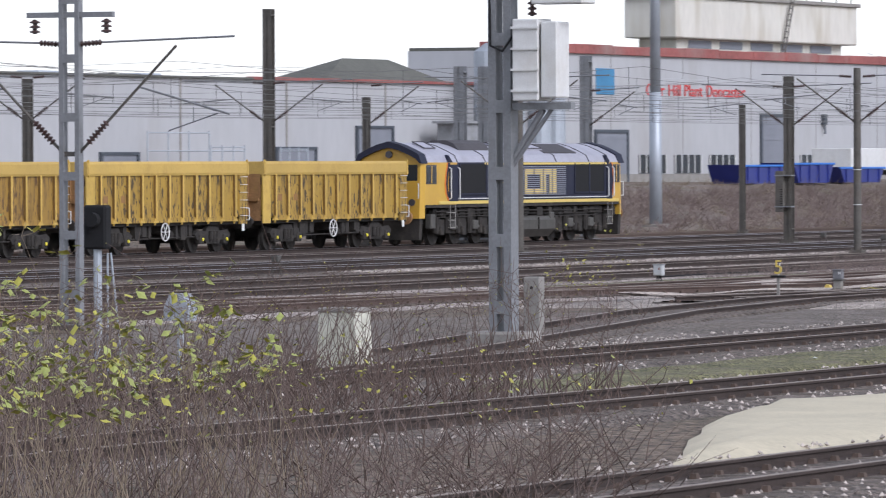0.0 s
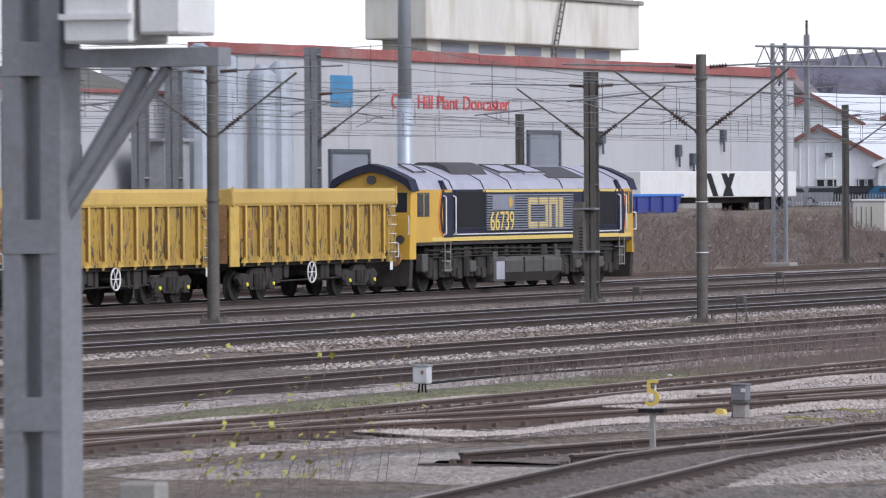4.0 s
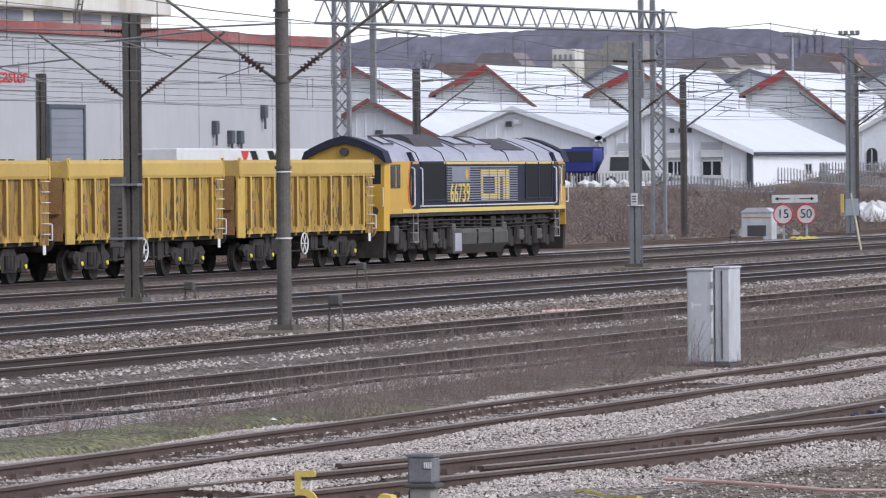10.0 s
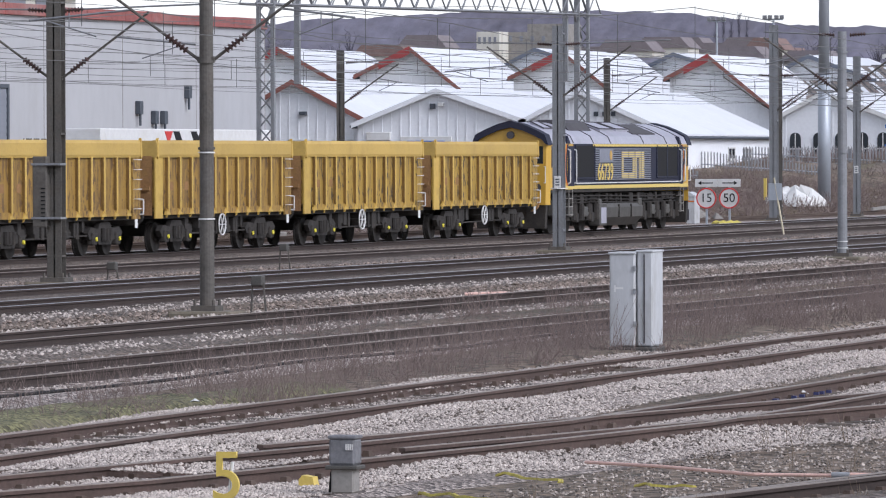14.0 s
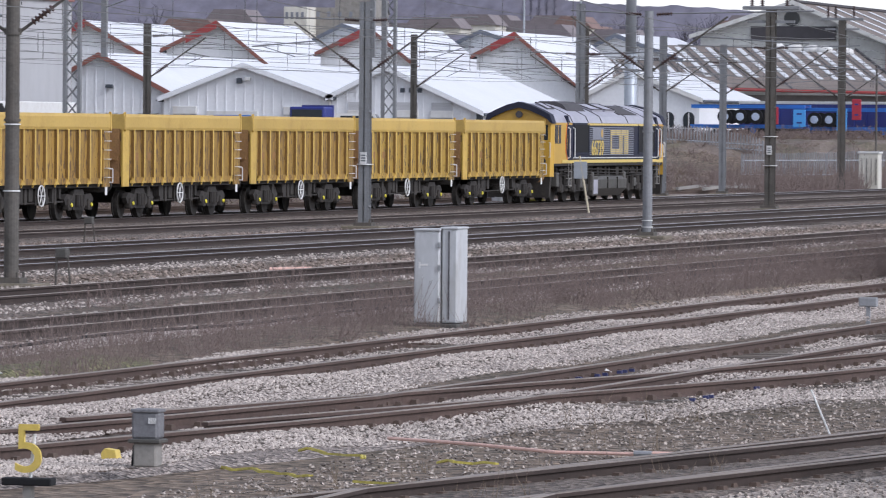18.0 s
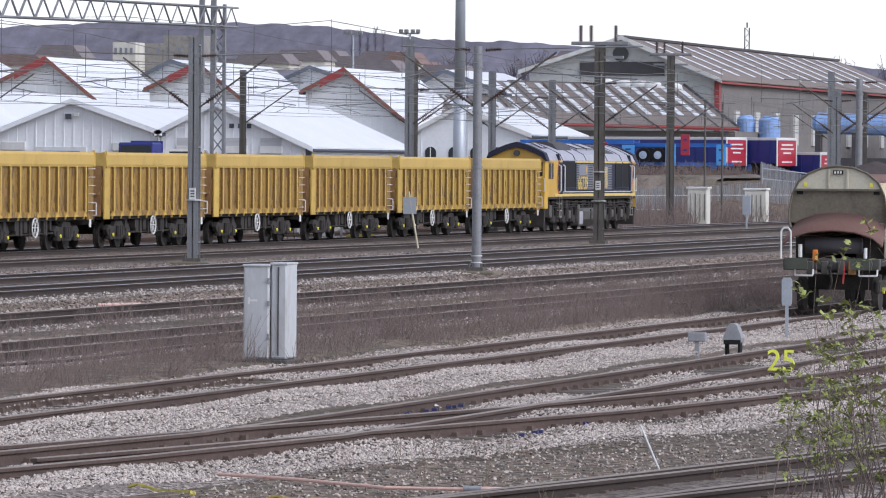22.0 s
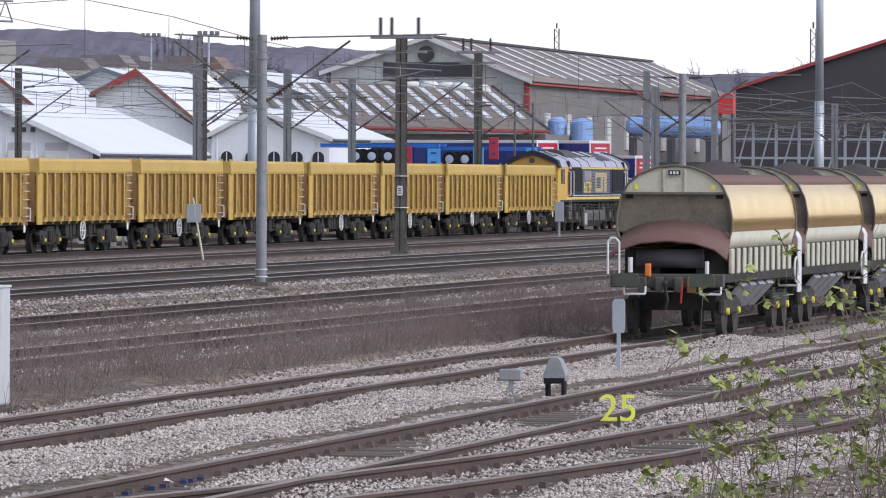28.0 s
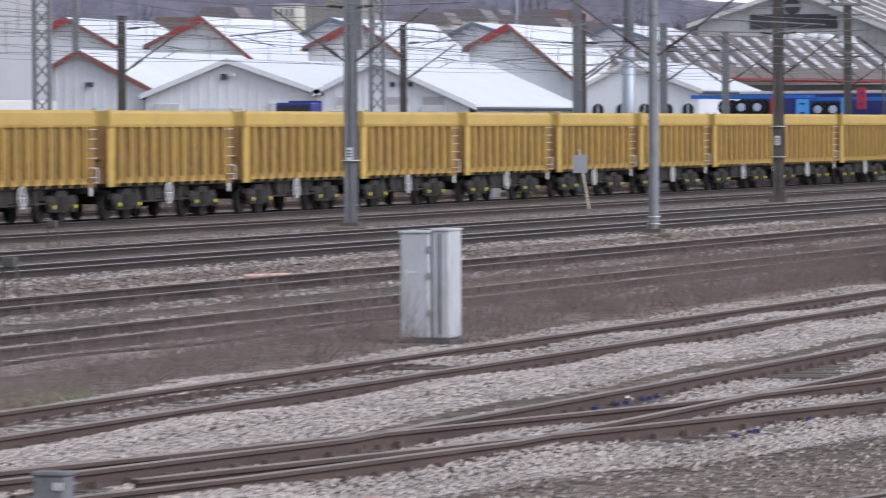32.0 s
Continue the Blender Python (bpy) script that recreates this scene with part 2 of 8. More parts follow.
ROOFDULL = mat("old_roof_slate", (0.105, 0.105, 0.09), 0.85, vary=0.25, scale=0.4, fine=6)
ROOFWHITE = mat("white_sheet_roof", (0.68, 0.69, 0.72), 0.55, vary=0.06, scale=0.2, fine=3, bump=0.03, dirt=(0.5, 0.5, 0.5), dirt_amount=0.4, dirt_scale=0.15)
CLADGREY = mat("grey_cladding", (0.76, 0.77, 0.79), 0.6, vary=0.08, scale=0.3, fine=5)
BROWNTRIM = mat("brown_verge", (0.23, 0.09, 0.07), 0.7, vary=0.2, scale=1)
REDTRIM = mat("red_verge", (0.31, 0.05, 0.048), 0.6, vary=0.15, scale=1)
DARKTRIM = mat("dark_trim", (0.06, 0.07, 0.085), 0.6, vary=0.2)
TRODDEN = mat("trodden_ballast", (0.15, 0.125, 0.105), 0.95, pebble=18, vary=0.4, scale=0.35, fine=14, bump=0.9, dist=0.05, dirt=(0.27, 0.23, 0.21), dirt_amount=0.6, dirt_scale=0.3)
BRICK = mat("dull_brick", (0.20, 0.135, 0.12), 0.9, vary=0.3, scale=0.6, fine=8)
SHEDWALL = mat("shed_wall_grey", (0.185, 0.17, 0.16), 0.8, vary=0.15, scale=0.3, fine=4, dirt=(0.11, 0.10, 0.095))
SHEDPALE = mat("shed_gable_pale", (0.52, 0.52, 0.50), 0.75, vary=0.12, scale=0.4, fine=4, dirt=(0.35, 0.32, 0.28))
ROOFBROWN = mat("brown_sheet_roof", (0.20, 0.165, 0.145), 0.8, vary=0.2, scale=0.3, fine=5, dirt=(0.12, 0.095, 0.08))
# White sky reflection in the glazing is put into the base colour.
SKYLIGHT = mat("rooflight_sky_reflection", (0.70, 0.71, 0.73), 0.4, vary=0.1, scale=0.5)
LORRYBLUE = mat("lorry_blue", (0.03, 0.16, 0.55), 0.45, vary=0.15, scale=1)
LORRYNAVY = mat("lorry_navy", (0.022, 0.032, 0.19), 0.45, vary=0.15, scale=1)
LORRYRED = mat("lorry_red", (0.36, 0.025, 0.045), 0.45, vary=0.12, scale=1)
TANKBLUE = mat("tank_blue", (0.24, 0.38, 0.68), 0.5, vary=0.15, scale=0.8, dirt=(0.2, 0.22, 0.3))
HOPCREAM = mat("hopper_cream", (0.50, 0.47, 0.37), 0.6, vary=0.15, scale=2, fine=20, dirt=(0.17, 0.12, 0.09), dirt_amount=0.5, dirt_scale=2)
HOPDARK = mat("hopper_stained", (0.135, 0.115, 0.085), 0.7, vary=0.3, scale=2, fine=20, dirt=(0.04, 0.034, 0.03), dirt_amount=0.8, dirt_scale=1.4)
HOPRUST = mat("hopper_rusty_brown", (0.16, 0.085, 0.07), 0.75, vary=0.2, scale=2, fine=20, dirt=(0.09, 0.05, 0.04), dirt_scale=2)
HOPGOLD = mat("hopper_golden_steel", (0.90, 0.60, 0.21), 0.27, 0.88, vary=0.12, scale=1.5, fine=10, bump=0.02)
AGGREGATE = mat("dark_aggregate", (0.045, 0.033, 0.03), 0.95, vary=0.4, scale=4, fine=40, bump=0.7, dist=0.03)
MOSS = mat("moss_grass", (0.145, 0.138, 0.068), 0.95, vary=0.5, scale=0.8, fine=14, bump=0.7, dist=0.05, dirt=(0.16, 0.135, 0.10), dirt_amount=0.95, dirt_scale=0.9, pebble=20)
TWIG = mat("bare_twig", (0.185, 0.14, 0.125), 0.9, vary=0.3, scale=3)
TWIGDARK = mat("bare_branch", (0.115, 0.08, 0.066), 0.9, vary=0.3, scale=3)
TWIGPALE = mat("pale_twig", (0.20, 0.155, 0.11), 0.9, vary=0.3, scale=3)
LEAF = mat("spring_leaf", (0.29, 0.32, 0.09), 0.6, vary=0.35, scale=2, fine=12, bump=0.1)
LEAFYEL = mat("yellow_leaf", (0.36, 0.34, 0.06), 0.6, vary=0.3, scale=2, fine=12, bump=0.1)
# Distance haze over the woods is put into this violet-grey base colour.
HAZEWOODS = mat("hazed_winter_woods", (0.145, 0.138, 0.175), 0.98, vary=0.45, scale=0.02, fine=0.22, bump=0.5, dist=1.5, stretch=(1, 0.08, 1.4), dirt=(0.13, 0.115, 0.125), dirt_amount=0.5, dirt_scale=0.14)
ORANGEPIPE = mat("orange_pipe", (0.70, 0.45, 0.38), 0.6, vary=0.15, scale=2)
YELLOWTAPE = mat("yellow_strip", (0.46, 0.385, 0.075), 0.7, vary=0.4, scale=5)
LIME = mat("lime_yellow_paint", (0.80, 0.83, 0.09), 0.6, vary=0.12, scale=6)
PALESAND = mat("pale_concrete_path", (0.55, 0.49, 0.36), 0.9, vary=0.15, scale=0.8, fine=12, bump=0.2)


# ---- builders ----
class Build:
    def __init__(self):
        self.v, self.f = [], []

    def add(self, v, f):
        k = len(self.v)
        self.v += [tuple(p) for p in v]
        self.f += [tuple(i + k for i in q) for q in f]
        return self

    def box(self, x0, x1, y0, y1, z0, z1, bev=0.0):
        if bev:
            xs, ys = (x0, x0 + bev, x1 - bev, x1), (y0, y0 + bev, y1 - bev, y1)
            ring = lambda a: [(xs[0] + a, ys[1]), (xs[1], ys[0] + a), (xs[2], ys[0] + a), (xs[3] - a, ys[1]), (xs[3] - a, ys[2]), (xs[2], ys[3] - a), (xs[1], ys[3] - a), (xs[0] + a, ys[2])]
            v = []
            for z, a in ((z0, bev * 0.7), (z0 + bev, 0), (z1 - bev, 0), (z1, bev * 0.7)):
                v += [(x, y, z) for x, y in ring(a)]
            f = [tuple(range(7, -1, -1)), tuple(range(24, 32))]
            for r in range(3):
                f += [(8 * r + i, 8 * r + (i + 1) % 8, 8 * r + 8 + (i + 1) % 8, 8 * r + 8 + i) for i in range(8)]
            return self.add(v, f)
        v = [(x, y, z) for z in (z0, z1) for x, y in ((x0, y0), (x1, y0), (x1, y1), (x0, y1))]
        return self.add(v, [(3, 2, 1, 0), (4, 5, 6, 7), (0, 1, 5, 4), (1, 2, 6, 5), (2, 3, 7, 6), (3, 0, 4, 7)])

    def tube(self, p0, p1, r0, r1=None, n=8):
        r1 = r0 if r1 is None else r1
        p0, p1 = Vector(p0), Vector(p1)
        d = (p1 - p0).normalized()
        a = d.orthogonal().normalized()
        b = d.cross(a)
        v = [p + (a * math.cos(2 * math.pi * i / n) + b * math.sin(2 * math.pi * i / n)) * r for p, r in ((p0, r0), (p1, r1)) for i in range(n)]
        f = [(i, (i + 1) % n, n + (i + 1) % n, n + i) for i in range(n)] + [tuple(range(n - 1, -1, -1)), tuple(range(n, 2 * n))]
        return self.add(v, f)

    def pipe(self, pts, r, n=6):
        for p, q in zip(pts, pts[1:]):
            self.tube(p, q, r, r, n)
        return self

    def prism(self, outline, axis, a0, a1):
        """An outline in the two other axes, in order, drawn out from a0 to a1 along axis 'x', 'y' or 'z'."""
        def at(p, a):
            return {"x": (a, p[0], p[1]), "y": (p[0], a, p[1]), "z": (p[0], p[1], a)}[axis]
        n = len(outline)
        v = [at(p, a) for a in (a0, a1) for p in outline]
        f = [(i, (i + 1) % n, n + (i + 1) % n, n + i) for i in range(n)] + [tuple(range(n - 1, -1, -1)), tuple(range(n, 2 * n))]
        return self.add(v, f)

    def ring(self, c, r, tube, axis="x", n=20, m=6):
        v = []
        for i in range(n):
            a = 2 * math.pi * i / n
            for j in range(m):
                b = 2 * math.pi * j / m
                u, w, k = (r + tube * math.cos(b)) * math.cos(a), (r + tube * math.cos(b)) * math.sin(a), tube * math.sin(b)
                p = {"x": (k, u, w), "y": (u, k, w), "z": (u, w, k)}[axis]
                v.append((c[0] + p[0], c[1] + p[1], c[2] + p[2]))
        f = [(i * m + j, ((i + 1) % n) * m + j, ((i + 1) % n) * m + (j + 1) % m, i * m + (j + 1) % m) for i in range(n) for j in range(m)]
        return self.add(v, f)

    def sweep(self, path, outline):
        """An outline of (side, up) drawn along a path of points that runs mainly along y."""
        n, v, f = len(outline), [], []
        for i, p in enumerate(path):
            q = Vector(path[min(i + 1, len(path) - 1)]) - Vector(path[max(i - 1, 0)])
            side = Vector((q.y, -q.x, 0)).normalized()
            v += [(p[0] + side.x * s, p[1] + side.y * s, p[2] + u) for s, u in outline]
        for i in range(len(path) - 1):
            f += [(i * n + j, i * n + (j + 1) % n, (i + 1) * n + (j + 1) % n, (i + 1) * n + j) for j in range(n)]
        f += [tuple(range(n - 1, -1, -1)), tuple(range((len(path) - 1) * n, len(path) * n))]
        return self.add(v, f)

    def mesh(self, name, material, smooth=False):
        me = bpy.data.meshes.new(name)
        me.from_pydata(self.v, [], self.f)
        me.materials.append(material)
        bm = bmesh.new()
        bm.from_mesh(me)
        bmesh.ops.recalc_face_normals(bm, faces=bm.faces)
        bm.to_mesh(me)
        bm.free()
        if smooth:
            for p in me.polygons:
                p.use_smooth = True
        return me


def part(name, b, material, parent, label="", at=None, smooth=False):
    me = b if isinstance(b, bpy.types.Mesh) else b.mesh(name, material, smooth)
    ob = new(name, me)
    ob.parent = parent
    if at is not None:
        ob.matrix_basis = at
    return tagged(ob, label)


def thing(name, label, category, at=None, group="", kind=""):
    ob = new(name)
    ob.empty_display_size = 0.3
    if at is not None:
        ob.matrix_basis = at
    return tagged(ob, label, category, group, kind)


def solo(name, b, material, label, category, at=None, group="", kind="", smooth=False):
    ob = new(name, b.mesh(name, material, smooth))
    if at is not None:
        ob.matrix_basis = at
    return tagged(ob, label, category, group, kind)


def letters(name, text, size, material, parent, at, label="", depth=0.01, align="CENTER"):
    cu = bpy.data.curves.new(name, "FONT")
    cu.body, cu.size, cu.extrude, cu.align_x, cu.align_y = text, size, depth, align, "CENTER"
    tmp = bpy.data.objects.new(name, cu)
    scene.collection.objects.link(tmp)
    me = bpy.data.meshes.new_from_object(tmp.evaluated_get(bpy.context.evaluated_depsgraph_get()))
    bpy.data.objects.remove(tmp)
    me.materials.clear()
    me.materials.append(material)
    ob = new(name, me)
    ob.parent = parent
    ob.matrix_basis = at
    return tagged(ob, label)

# ---- ground and tracks ----
def ground_height(x, y):
    """Yard level, a low bank behind the far tracks, then rising land."""
    z = -0.22
    e = min(1.0, max(0.0, (y - 345) / 15.0))
    start, wide, rise = -70 + 9 * e, 18 - 12 * e, 2.1 + 0.5 * e
    if x < start:
        z += rise * min(1.0, (start - x) / wide)
    if x < -125:
        z += 0.012 * (-125 - x)
    if y > 470:
        z += 0.004 * (y - 470)
    if y > 620:
        z += 0.02 * min(y - 620, 500)
    return z


def build_ground():
    xs = [-3200, -2200, -1500, -1000, -700, -500, -350, -250, -180, -140, -125, -110, -100, -94, -90, -87, -84, -81, -78, -75, -72, -70, -66] + list(range(-62, 66, 4)) + [90, 140, 220, 400, 900]
    ys = [-900, -400, -250, -180, -140, -110] + list(range(-100, 480, 10)) + [500, 540, 600, 700, 850, 1050, 1400, 1900, 2600, 3600]
    v = []
    for y in ys:
        for x in xs:
            n = noise.noise(Vector((x * 0.13, y * 0.11, 0.0)))
            v.append((x, y, ground_height(x, y) + (0.05 if x > -70 else 0.18) * n))
    w = len(xs)
    f = [(j * w + i, j * w + i + 1, (j + 1) * w + i + 1, (j + 1) * w + i) for j in range(len(ys) - 1) for i in range(w - 1)]
    g = Build().add(v, f)
    ob = solo("ground", g, EARTH, "brown rough yard ground with dirt and dead grass", "ground", kind="structure", smooth=True)
    return ob


RAIL_OUTLINE = [(-0.07, -0.15), (0.07, -0.15), (0.07, -0.135), (0.012, -0.115), (0.012, -0.045), (0.036, -0.038), (0.036, -0.009), (-0.036, -0.009), (-0.036, -0.038), (-0.012, -0.045), (-0.012, -0.115), (-0.07, -0.135)]
HEAD_OUTLINE = [(-0.0355, -0.0088), (0.0355, -0.0088), (0.031, -0.004), (0.02, 0.0), (-0.02, 0.0), (-0.031, -0.004)]


def resample(path, step):
    """Points about step apart along a polyline in the plan, with their headings."""
    out, left = [], 0.0
    for (x0, y0), (x1, y1) in zip(path, path[1:]):
        length = math.hypot(x1 - x0, y1 - y0)
        s = left
        while s < length:
            out.append((x0 + (x1 - x0) * s / length, y0 + (y1 - y0) * s / length, math.atan2(x1 - x0, y1 - y0)))
            s += step
        left = s - length
    return out


def offset(path, d):
    out = []
    for i, p in enumerate(path):
        a, b = path[max(i - 1, 0)], path[min(i + 1, len(path) - 1)]
        q = Vector((b[1] - a[1], -(b[0] - a[0]))).normalized()
        out.append((p[0] + q.x * d, p[1] + q.y * d, 0.0))
    return out


SLEEPER_MESH = Build().box(-1.28, 1.28, -0.125, 0.125, -0.27, -0.135, 0.02).mesh("sleeper", SLEEPER)
CHAIR_MESH = [(-0.16, -0.09, 0), (-0.16, 0.09, 0)]


def track(path, label, head=SHINE, body=RAIL, near=None, bed=True, fill=-0.125, stone=None, wide=1.0, drop=0.0):
    """Two rails on sleepers in a ballast bed; near: the stretch of y in which each sleeper stands by itself."""
    t = thing("railway_track", label, "railway track", kind="structure")
    for side in (-0.7525, 0.7525):
        pts = offset(path, side)
        r = part("rail", Build().sweep(pts, RAIL_OUTLINE), body, t)
        part("rail_head", Build().sweep(pts, HEAD_OUTLINE), head, r, "worn running surface")
    rest, chairs = Build(), Build()
    for x, y, a in resample(path, 0.66):
        c, s = math.cos(a), math.sin(a)
        jit = random.uniform(-0.03, 0.03)
        if near and near[0] < y < near[1]:
            part("sleeper", SLEEPER_MESH, None, t, at=pose(x, y, random.uniform(-0.012, 0.008), 0, 0, math.degrees(-a + jit)))
        elif y < 420:
            v = [(x + (u * c + w * s), y + (-u * s + w * c), z) for z in (-0.27, -0.14) for u, w in ((-1.28, -0.12), (1.28, -0.12), (1.28, 0.12), (-1.28, 0.12))]
            rest.add(v, [(4, 5, 6, 7), (0, 1, 5, 4), (1, 2, 6, 5), (2, 3, 7, 6), (3, 0, 4, 7)])
        if near and y < 200:
            for u0 in (-0.7525, 0.7525):
                for e in (-0.1, 0.1):
                    u = u0 + e
                    v = [(x + ((u + du * k) * c + w * k * s), y + (-(u + du * k) * s + w * k * c), z) for z, k in ((-0.15, 1), (-0.085, 0.6)) for du, w in ((-0.045, -0.06), (0.045, -0.06), (0.045, 0.06), (-0.045, 0.06))]
                    chairs.add(v, [(4, 5, 6, 7), (0, 1, 5, 4), (1, 2, 6, 5), (2, 3, 7, 6), (3, 0, 4, 7)])
    if rest.v:
        tagged(part("sleeper_row", rest, SLEEPER, t), kind="stuff")
    if chairs.v:
        tagged(part("rail_chair_row", chairs, RUSTY, t, "rusty iron rail chairs"), kind="stuff")
    if bed:
        fine = [(x, y) for x, y, a in resample(path, 2.0)]
        outline = [(-2.5, -0.34), (-1.75, -0.15), (-0.9, -0.145), (0.0, fill), (0.9, -0.145), (1.75, -0.15), (2.5, -0.34)]
        n, v = len(outline), []
        for i, p in enumerate(fine):
            a, b = fine[max(i - 1, 0)], fine[min(i + 1, len(fine) - 1)]
            q = Vector((b[1] - a[1], -(b[0] - a[0]))).normalized()
            for s, u in outline:
                s, u = s * wide, u - drop
                s += 0.15 * noise.noise(Vector((p[0], p[1] * 0.5, s)))
                v.append((p[0] + q.x * s, p[1] + q.y * s, u + 0.03 * noise.noise(Vector((p[0] + s, p[1] * 0.7, 5)))))
        f = [(i * n + j, i * n + j + 1, (i + 1) * n + j + 1, (i + 1) * n + j) for i in range(len(fine) - 1) for j in range(n - 1)]
        tagged(part("ballast_bed", Build().add(v, f), stone or BALLAST, t, "dark oily ballast" if stone else "pale grey-pink stone ballast", smooth=True), kind="stuff")
    return t


build_ground()
T_TRAIN, T_2, T_3A, T_3B, T_4, T_5, T_6 = -58.5, -52.2, -45.15, -40.5, -33.1, -27.6, -20.7
straight = lambda x, y0=-120, y1=520: [(x, y0), (x, 0), (x, 60), (x, 150), (x, 300), (x, y1)]
track(straight(T_TRAIN), "running line with worn steel rails under the ballast train", stone=BALLASTDARK)
track(straight(-64.5), "siding beyond the train with rusty rails", RUSTY, RUSTY)
track(straight(T_2), "running line with rusty brown rails", DULLHEAD, RAIL, stone=BALLASTDARK)
track(straight(T_3A), "dark well-used running line with bright rail heads", stone=BALLASTDARK)
track(straight(T_3B), "dark well-used running line with bright rail heads", stone=BALLASTDARK)
track(straight(T_4), "running line on brown ballast", DULLHEAD, RAIL, stone=BALLASTDARK)
track(straight(T_5), "running line on pale ballast beside the weeds", DULLHEAD)
track(straight(T_6), "siding with wooden sleepers in clean pale ballast", DULLHEAD, RAILRUST, near=(38, 135), fill=-0.165, drop=0.03)
LEG = [(-24.5, 20), (-20.9, 40), (-18.0, 50), (-16.9, 56.5), (-16.2, 62), (-16.15, 70), (-16.15, 90), (-16.15, 150), (-16.15, 400)]
track(LEG, "curved siding leaving the turnout in pale ballast", DULLHEAD, RAILRUST, near=(38, 125), fill=-0.165, drop=0.03)
track([(-17.6, 56), (-16.2, 63), (-14.8, 70), (-13.9, 77), (-13.4, 86), (-13.2, 96), (-13.2, 130), (-13.2, 400)], "second leg of the turnout in pale ballast", DULLHEAD, RAILRUST, near=(60, 120), fill=-0.165, drop=0.03)
track([(12, -70), (5, -40), (-1.0, -12), (-5.0, 4), (-9.8, 24), (-11.6, 36), (-11.9, 46), (-9.7, 58.9), (-6.5, 78), (-3.2, 98), (6, 152)], "near siding with dark rails in black cinders", DULLHEAD, RAIL, near=(0, 70), stone=BALLASTDARK, wide=0.62, drop=-0.04)
track([(-13.6, 36), (-11.9, 46), (-10.1, 55), (-8.9, 62), (-7.5, 78), (-7.2, 110), (-7.2, 200)], "leg of the near turnout with dark rails in black cinders", DULLHEAD, RAIL, near=(36, 66), stone=BALLASTDARK, wide=0.62, drop=-0.036)
track([(3.0, -80), (1.0, -40), (-0.2, -10), (-1.0, 15), (-1.6, 30)], "short siding with dull rails in grimy ballast", DULLHEAD, RAIL, near=(-20, 25), stone=BALLASTDARK)
track([(7.2, -90), (7.2, -40), (7.2, 0), (7.2, 40)], "weedy siding with dull rails beside the sandy path", DULLHEAD, RAIL, near=(-45, 15), stone=BALLASTDARK)
track([(16.0, -90), (16.0, -50), (16.0, -10), (16.0, 40)], "near siding with dark rails and low weeds", DULLHEAD, RAIL, near=(-62, -15), stone=BALLASTDARK)


def patch(name, outline, z, material, label, rough=0.05, step=1.2):
    """A low, uneven spread of ground material with a ragged edge."""
    cx, cy = sum(p[0] for p in outline) / len(outline), sum(p[1] for p in outline) / len(outline)
    edge = []
    for (x0, y0), (x1, y1) in zip(outline, outline[1:] + outline[:1]):
        n = max(1, int(math.hypot(x1 - x0, y1 - y0) / step))
        for i in range(n):
            x, y = x0 + (x1 - x0) * i / n, y0 + (y1 - y0) * i / n
            k = 1 + 0.10 * noise.noise(Vector((x * 0.9, y * 0.9, 3)))
            edge.append((cx + (x - cx) * k, cy + (y - cy) * k))
    v, f, n = [], [], len(edge)
    for r in (1.0, 0.85, 0.5):
        v += [(cx + (x - cx) * r, cy + (y - cy) * r, (z - 0.1 if r == 1.0 else z) + rough * noise.noise(Vector((x * r, y * r, 9)))) for x, y in edge]
    v.append((cx, cy, z))
    for k in (0, n):
        f += [(k + i, k + (i + 1) % n, k + n + (i + 1) % n, k + n + i) for i in range(n)]
    f += [(2 * n + i, 2 * n + (i + 1) % n, 3 * n) for i in range(n)]
    return solo(name, Build().add(v, f), material, label, "ground cover", kind="stuff", smooth=True)


patch("cinder_strip", [(-18, 34), (-13.5, 45), (-11, 62), (-8, 80), (-2, 100), (6, 96), (2, 70), (-6, 45), (-10, 30)], -0.13, CINDER, "dark cinder strip between the sidings with scattered stones")
patch("ballast_spread", [(-22, -20), (-19, 20), (-14, 34), (-10, 38), (-3, 30), (4, 10), (9, -40), (2, -46), (-10, -40)], -0.17, TRODDEN, "wide spread of trodden ballast between the sidings", 0.06)
patch("sandy_path", [(13.9, -35.0), (11.8, -29), (10.2, -24.5), (9.0, -19), (9.6, -15), (12.6, -16), (13.9, -26)], -0.08, PALESAND, "pale sandy path beside the siding")
patch("sandy_path", [(-9.9, 42.5), (-7.5, 50), (-5.0, 49), (-8.0, 40)], -0.11, PALESAND, "pale sandy path beside the near siding")
patch("moss_strip", [(-24.7, 50), (-24.8, 66), (-24.0, 76), (-22.9, 74), (-23.2, 60), (-23.6, 50)], -0.12, MOSS, "mossy green strip of short grass between the tracks")
patch("moss_strip", [(2.6, -16), (1.6, 6), (3.4, 20), (5.0, 18), (4.6, -4), (5.0, -18)], -0.12, MOSS, "mossy green strip of short grass between the sidings")
patch("weed_strip", [(-25.6, 78), (-25.8, 110), (-25.9, 150), (-25.6, 220), (-23.4, 220), (-23.0, 150), (-22.9, 110), (-22.9, 78)], -0.13, EARTH, "brown strip of bare earth and dead weeds between the tracks")
patch("weed_strip", [(-31, 90), (-31.3, 150), (-31.2, 230), (-29.8, 230), (-29.6, 150), (-29.7, 90)], -0.14, EARTH, "brown strip of dead weeds between two running lines")

